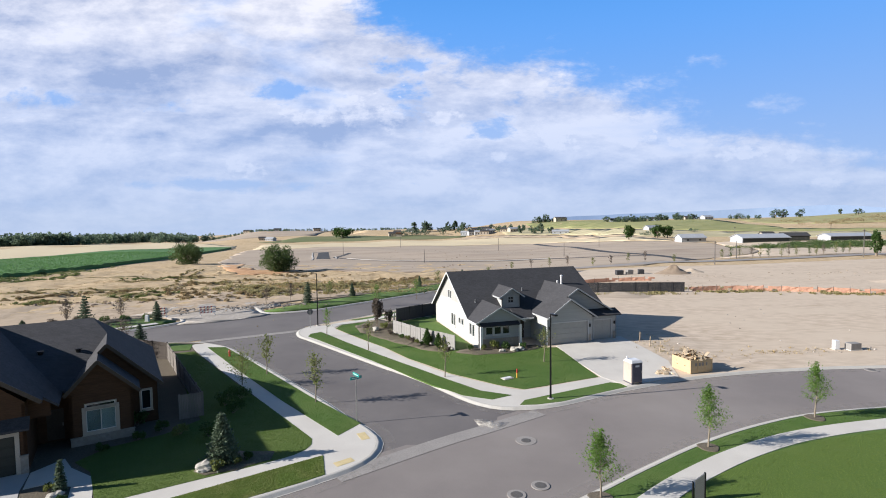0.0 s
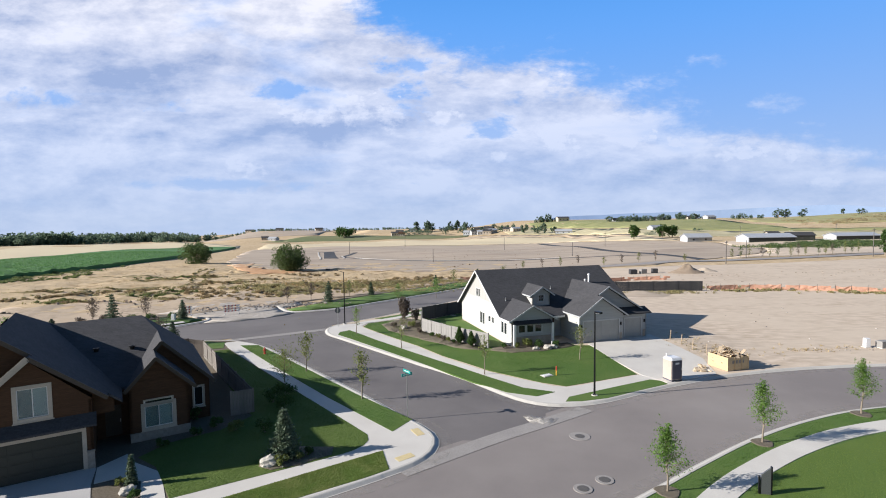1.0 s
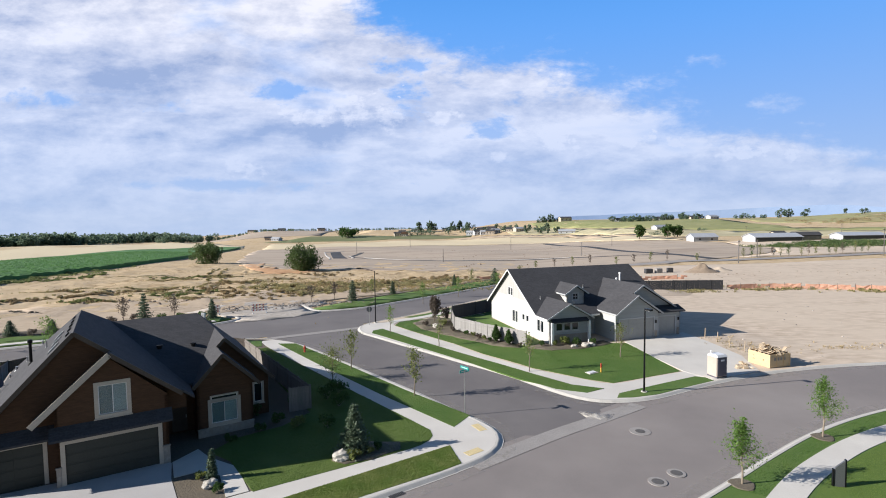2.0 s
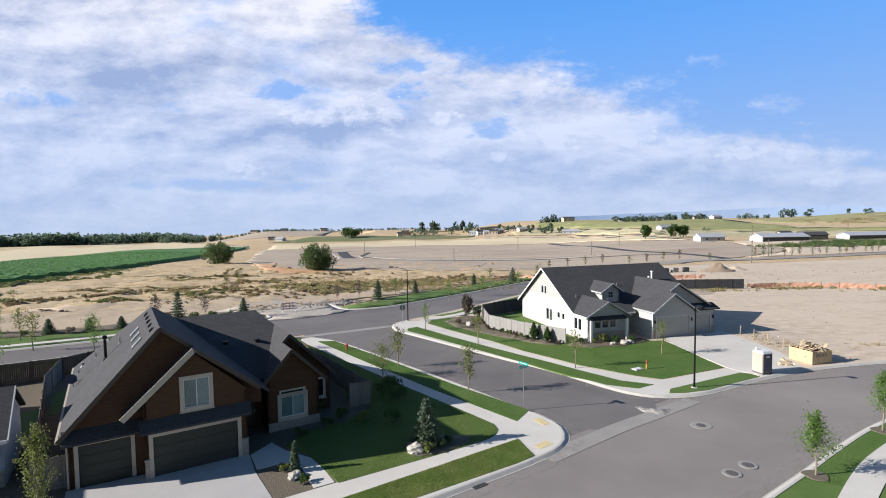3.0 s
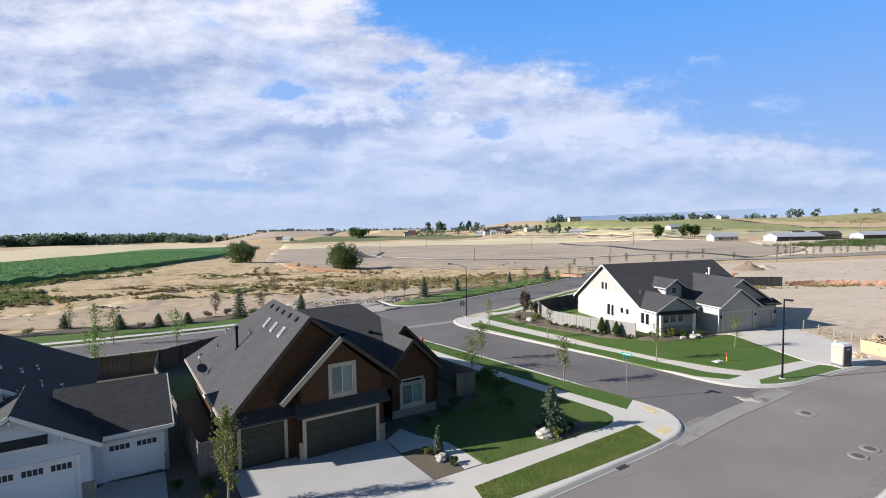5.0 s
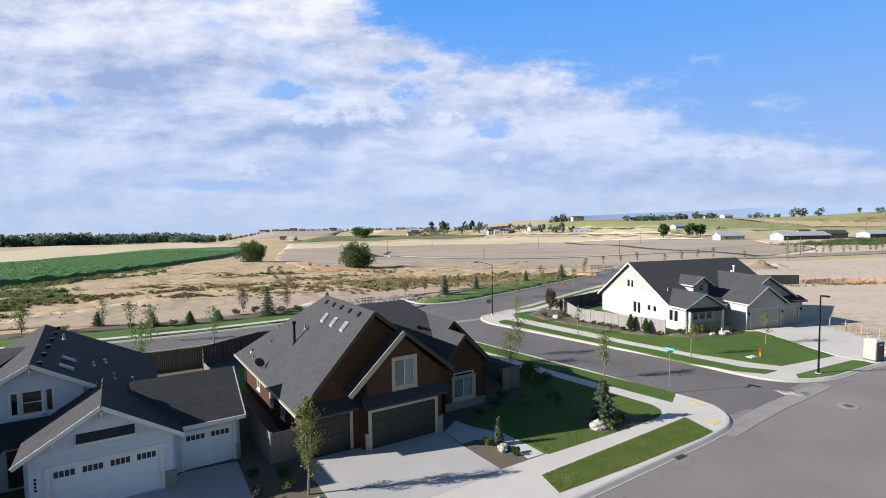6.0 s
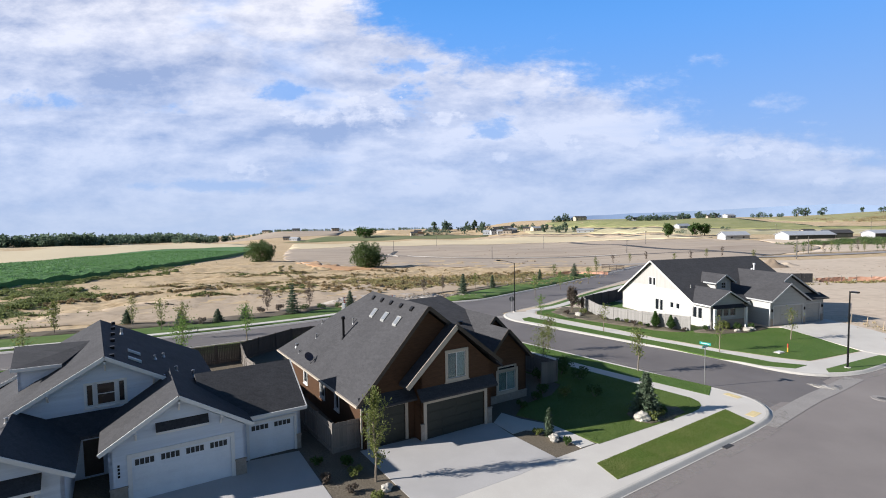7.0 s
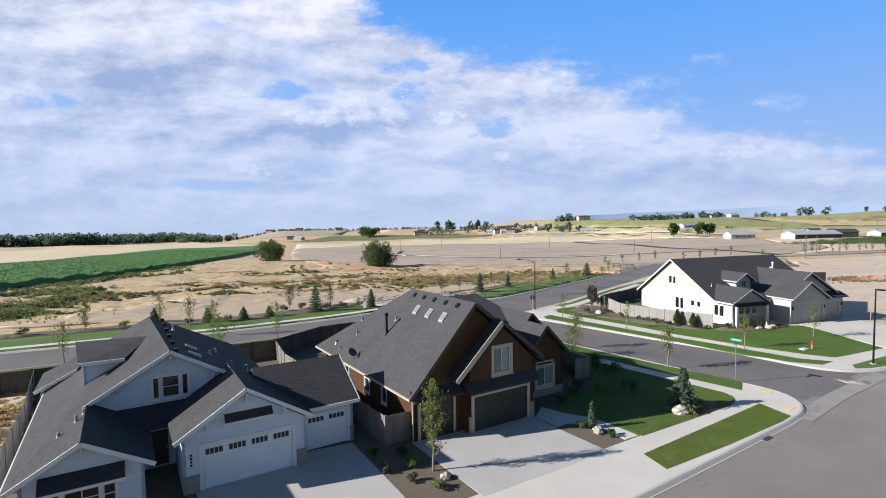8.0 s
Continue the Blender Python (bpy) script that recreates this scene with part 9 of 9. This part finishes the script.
def stake(x, y, h, ang):
    t = thing("survey_stake", pose(x, y, on_ground(x, y) + 0.12, 3, 2, ang), "wooden survey stake beside the driveway", "stake", "survey stakes")
    bm = bmesh.new()
    hexa(bm, [(-0.04, -0.02, -0.1), (0.04, -0.02, -0.1), (0.04, 0.02, -0.1), (-0.04, 0.02, -0.1)], [(-0.05, -0.025, h), (0.05, -0.025, h), (0.05, 0.025, h), (-0.05, 0.025, h)])
    part("shaft", bm, "lumber", t)


for i, (x, y) in enumerate(((21.7, 59.0), (22.1, 57.0), (22.4, 55.0), (23.0, 53.2), (22.3, 51.0))):
    stake(x, y, 1.15, i * 25)


def pedestal(x, y, w, d, h, mat, label, ang=0):
    t = thing("utility_pedestal", pose(x, y, on_ground(x, y) + 0.13, 0, 0, ang), label, "utility box")
    bm = bmesh.new()
    box(bm, -w / 2 - 0.08, w / 2 + 0.08, -d / 2 - 0.08, d / 2 + 0.08, -0.05, 0.06)
    part("plinth", bm, "concrete", t)
    bm = bmesh.new()
    box(bm, -w / 2, w / 2, -d / 2, d / 2, 0.06, h)
    bevelled(bm, 0.02, 2)
    part("cabinet", bm, mat, t)


pedestal(41.9, 56.2, 0.5, 0.5, 1.0, "white_plastic", "white utility pedestal on the sandy plot")
pedestal(43.6, 56.0, 1.3, 0.8, 0.75, "fence_grey", "grey utility cabinet on the sandy plot", 10)
pedestal(5.2, 46.6, 0.9, 0.5, 0.1, "white_plastic", "low pale utility vault lid in the lawn", 30)
pedestal(-44.8, 75.4, 0.5, 0.4, 0.9, "white_plastic", "pale utility box on the corner")


def park_bin(x, y):
    t = thing("park_sign", pose(x, y, on_ground(x, y) + 0.15, 0, 0, -12), "grey-blue park notice pillar beside the path", "sign")
    bm = bmesh.new()
    hexa(bm, [(-0.24, -0.05, -0.1), (0.24, -0.05, -0.1), (0.24, 0.05, -0.1), (-0.24, 0.05, -0.1)], [(-0.2, -0.05, 1.05), (0.24, -0.05, 1.45), (0.24, 0.05, 1.45), (-0.2, 0.05, 1.05)])
    part("panel", bm, "sign_back", t, "grey-blue slanted panel")
    for x0, h_ in ((-0.3, 0.95), (0.27, 1.5)):
        bm = bmesh.new()
        box(bm, x0 - 0.035, x0 + 0.035, -0.07, 0.07, -0.1, h_)
        part("post", bm, "black_metal", t)


park_bin(12.9, 26.3)


def utility_pole(x, y, h, arm, label="tall wooden utility pole"):
    t = thing("utility_pole", pose(x, y, on_ground(x, y) - 0.1, 0, 0, 20), label, "utility pole", "utility poles")
    bm = bmesh.new()
    cone(bm, (0, 0, -0.2), (0, 0, h), 0.16, 0.1, 8)
    part("pole", bm, "iron", t)
    if arm:
        bm = bmesh.new()
        box(bm, -arm, arm, -0.07, 0.07, h - 0.6, h - 0.45)
        part("crossarm", bm, "iron", t)
        for s in (-0.85, 0.85):
            bm = bmesh.new()
            lathe(bm, [(0.05, h - 0.45), (0.07, h - 0.38), (0.04, h - 0.28)], 8, (arm * s, 0, 0))
            part("insulator", bm, "steel", t)


for x, y, h, a in ((81.4, 160, 7.2, 0.5), (143.2, 181, 9.8, 1.0), (-10.6, 214, 5.6, 0.0), (-62, 300, 8.0, 0.0), (48.8, 222, 6.0, 0.0), (100, 182, 6.2, 0.0), (30, 320, 8.0, 0.0), (-40, 420, 9.0, 0.8), (86, 300, 8.0, 0.8), (180, 330, 9, 1), (240, 330, 9, 1)):
    utility_pole(x, y, h, a)
for i in range(15):
    young_tree(93 + i * 4.1, 178 + i * 1.2 + (i % 3), 3.6 + (i * 7 % 5) * 0.3, 1.6, ("leaf_olive", "leaf_dark", "leaf_olive", "leaf_red")[i % 4], 150, 0.2, 600 + i, "newly planted sapling along the new street", 0.16, group="newly planted saplings", z=on_ground(93 + i * 4.1, 178 + i * 1.2 + (i % 3)))
for i in range(9):
    young_tree(20 + i * 6.5, 167 + (i % 4) * 2.5, 2.8 + (i * 5 % 4) * 0.3, 1.4, ("leaf_olive", "leaf_red")[i % 2], 120, 0.2, 640 + i, "newly planted sapling along the new street", 0.16, group="newly planted saplings", z=on_ground(20 + i * 6.5, 167 + (i % 4) * 2.5))
thicket([(158, 256, 9, 5), (178, 262, 9, 6), (200, 262, 10, 7), (184, 246, 9, 4), (214, 258, 9, 8)], 420, 2.0, 410, "leaf_mid", "dense green planting before the sheds")

# barricade at the end of the collector street
bt = thing("barricade", pose(18.5, 143.5, on_ground(18.5, 143.5), 0, 0, -40), "dark timber barricade at the end of the street", "barricade")
for s in (-3, -1, 1, 3):
    bm = bmesh.new()
    box(bm, s - 0.06, s + 0.06, -0.06, 0.06, -0.1, 1.5)
    part("post", bm, "fence_dark", bt)
for z in (0.5, 0.95, 1.4):
    bm = bmesh.new()
    box(bm, -3.4, 3.4, -0.1, -0.06, z - 0.12, z + 0.12)
    part("rail", bm, "fence_dark", bt)


def striped_barricade(x, y, ang, w):
    """Folding road barricade with three red and white boards."""
    t = thing("road_barricade", pose(x, y, on_ground(x, y) + 0.03, 0, 0, ang), "red and white striped road barricade by the dirt entrance", "barricade", "striped barricades")
    for e in (-1, 1):
        bm = bmesh.new()
        box(bm, e * w * 0.42 - 0.03, e * w * 0.42 + 0.03, -0.03, 0.03, 0.05, 1.5)
        part("post", bm, "white_plastic", t)
        bm = bmesh.new()
        box(bm, e * w * 0.42 - 0.04, e * w * 0.42 + 0.04, -0.5, 0.5, -0.02, 0.06)
        part("foot", bm, "white_plastic", t)
    for z in (0.5, 0.92, 1.34):
        bm = bmesh.new()
        box(bm, -w / 2, w / 2, -0.06, -0.031, z - 0.11, z + 0.11)
        b = part("board", bm, "white_plastic", t)
        for i in range(int(w / 0.5)):
            q = -w / 2 + 0.12 + i * 0.5
            bm = bmesh.new()
            hexa(bm, [(q, -0.064, z - 0.105), (q + 0.2, -0.064, z - 0.105), (q + 0.2, -0.06, z - 0.105), (q, -0.06, z - 0.105)], [(q + 0.1, -0.064, z + 0.105), (q + 0.3, -0.064, z + 0.105), (q + 0.3, -0.06, z + 0.105), (q + 0.1, -0.06, z + 0.105)])
            part("stripe", bm, "red_paint", b)


striped_barricade(-38.3, 80.7, 25, 2.4)
striped_barricade(-45.0, 79.6, 12, 1.6)


# ---- distant buildings ----
def far_house(x, y, w, d, h, rh, ang, wall, roof, label, cat="house", wins=3, front=None):
    t = thing("distant_building", pose(x, y, on_ground(x, y) - 0.3, 0, 0, ang), label, cat, "distant buildings")
    bm = bmesh.new()
    f = Wall((-w / 2, -d / 2), (w / 2, -d / 2), 0.3)
    holes = [(w * (i + 0.5) / wins - 0.6, w * (i + 0.5) / wins + 0.6, h * 0.35, h * 0.7) for i in range(wins)]
    f.build(bm, 0, [(0, h), (w, h)], holes)
    part("wall", bm, front or wall, t)
    for p, q, g_ in (((w / 2, -d / 2), (w / 2, d / 2), True), ((w / 2, d / 2), (-w / 2, d / 2), False), ((-w / 2, d / 2), (-w / 2, -d / 2), True)):
        bm = bmesh.new()
        e = Wall(p, q, 0.3)
        e.build(bm, 0, [(0, h), (e.len / 2, h + rh * 0.97), (e.len, h)] if g_ else [(0, h), (e.len, h)])
        part("wall", bm, wall, t)
    for s in (-1, 1):
        bm = bmesh.new()
        slope(bm, [(-w / 2 - 0.5, s * (d / 2 + 0.5), h - 0.05), (w / 2 + 0.5, s * (d / 2 + 0.5), h - 0.05), (w / 2 + 0.5, 0, h + rh), (-w / 2 - 0.5, 0, h + rh)], 0.2)
        bmesh.ops.recalc_face_normals(bm, faces=bm.faces[:])
        part("roof", bm, roof, t)
    for a, b, c, e in holes:
        bm = bmesh.new()
        f.slab(bm, a, b, c, e, 0.1, 0.14)
        part("window", bm, "interior", t)


# shed fronts take darker wall materials: the shade on that side is painted in
far_house(147, 319, 15, 9, 2.9, 2.2, 4, "far_white", "far_roof", "low pale shed with a grey metal roof", "shed", 2, "garage_grey")
far_house(176, 297, 27, 12, 2.9, 2.0, 3, "far_white", "far_roof", "long white shed with shade coloured into its side and a pale metal roof", "shed", 3, "garage_dark")
far_house(229, 303, 26, 10, 2.8, 1.6, 4, "far_white", "far_roof", "long white shed with shade coloured into its side and a pale metal roof", "shed", 3, "garage_dark")
far_house(206, 314, 14, 9, 3.4, 1.8, -10, "garage_dark", "roof", "dark low shed among the barns", "shed")
far_house(200, 330, 8, 7, 3.5, 2.0, 10, "far_tan", "roof_brown", "small tan house by the barns")
far_house(159, 178, 5, 5, 4.0, 2.0, 15, "cedar", "roof_brown", "small rust-coloured building beside the street")
for i, (x, y, w, d, h, wl2, rf) in enumerate(((20, 694, 11, 9, 4.5, "far_white", "far_roof"), (29, 686, 12, 9, 5, "far_white", "roof"), (37, 678, 11, 9, 4.5, "far_white", "far_roof"), (45, 670, 13, 10, 5, "far_tan", "roof"), (52, 676, 12, 9, 4.5, "far_white", "far_roof"), (34, 706, 13, 10, 5.5, "far_tan", "roof_brown"), (48, 698, 13, 10, 5.5, "far_white", "roof_brown"), (70, 668, 12, 9, 4, "far_tan", "roof"), (80, 660, 14, 9, 4, "far_tan", "far_roof"), (-80, 722, 12, 9, 4.5, "far_tan", "roof_brown"), (-70, 716, 10, 8, 4, "far_tan", "cedar"), (128, 602, 22, 9, 4, "far_white", "far_roof"), (182, 470, 16, 8, 3, "far_white", "far_roof"),
                                             (163, 770, 20, 13, 7, "far_tan", "roof_brown"), (205, 652, 12, 9, 4, "far_white", "roof"), (256, 652, 14, 9, 4, "far_white", "roof"), (318, 648, 16, 10, 5, "far_white", "far_roof"), (296, 650, 14, 10, 4, "far_tan", "roof_brown"), (-78, 770, 12, 9, 4, "far_tan", "roof_brown"), (-60, 800, 14, 10, 4, "far_white", "roof_brown"), (-230, 895, 14, 10, 5, "far_tan", "roof"), (-300, 900, 14, 10, 5, "far_white", "roof"), (-352, 900, 16, 10, 5, "far_tan", "roof"), (-232, 668, 14, 9, 3, "far_white", "far_roof"), (-245, 674, 10, 8, 3, "far_tan", "roof_brown"))):
    far_house(x, y, w * 0.85, d * 0.85, h * (1.0 if 640 < y < 730 and x < 90 else 0.75), 2.0, -20 + (i * 37) % 50, wl2, rf, "distant low house on the plain" if y > 720 else "distant low house below the hill")

# mountains on the skyline, the haze of distance painted into their blue
mv, mf, mn = [], [], 160
for i in range(mn):
    a = radians(-75 + 150 * i / (mn - 1))
    x, y = 4300 * math.sin(a), 4300 * math.cos(a) * 0.98
    hgt = float(np.interp(x / y, [-2.0, 0.10, 0.20, 0.30, 0.52, 0.73, 0.86, 1.2], [-190, -190, 2, 17, 42, 64, 36, 60])) + 6 * noise.noise(Vector((i * 0.11, 2, 0))) + 4 * noise.noise(Vector((i * 0.4, 5, 0)))
    mv += [(x, y, -260), (x, y, hgt)]
    mv += [(x * 1.04, y * 1.04, -260)]
for i in range(mn - 1):
    o = i * 3
    mf += [(o, o + 3, o + 4, o + 1), (o + 1, o + 4, o + 5, o + 2)]
part("backdrop", (mv, mf), "mountain", None, "mountain range tinted with haze blue on the skyline", kind="structure")
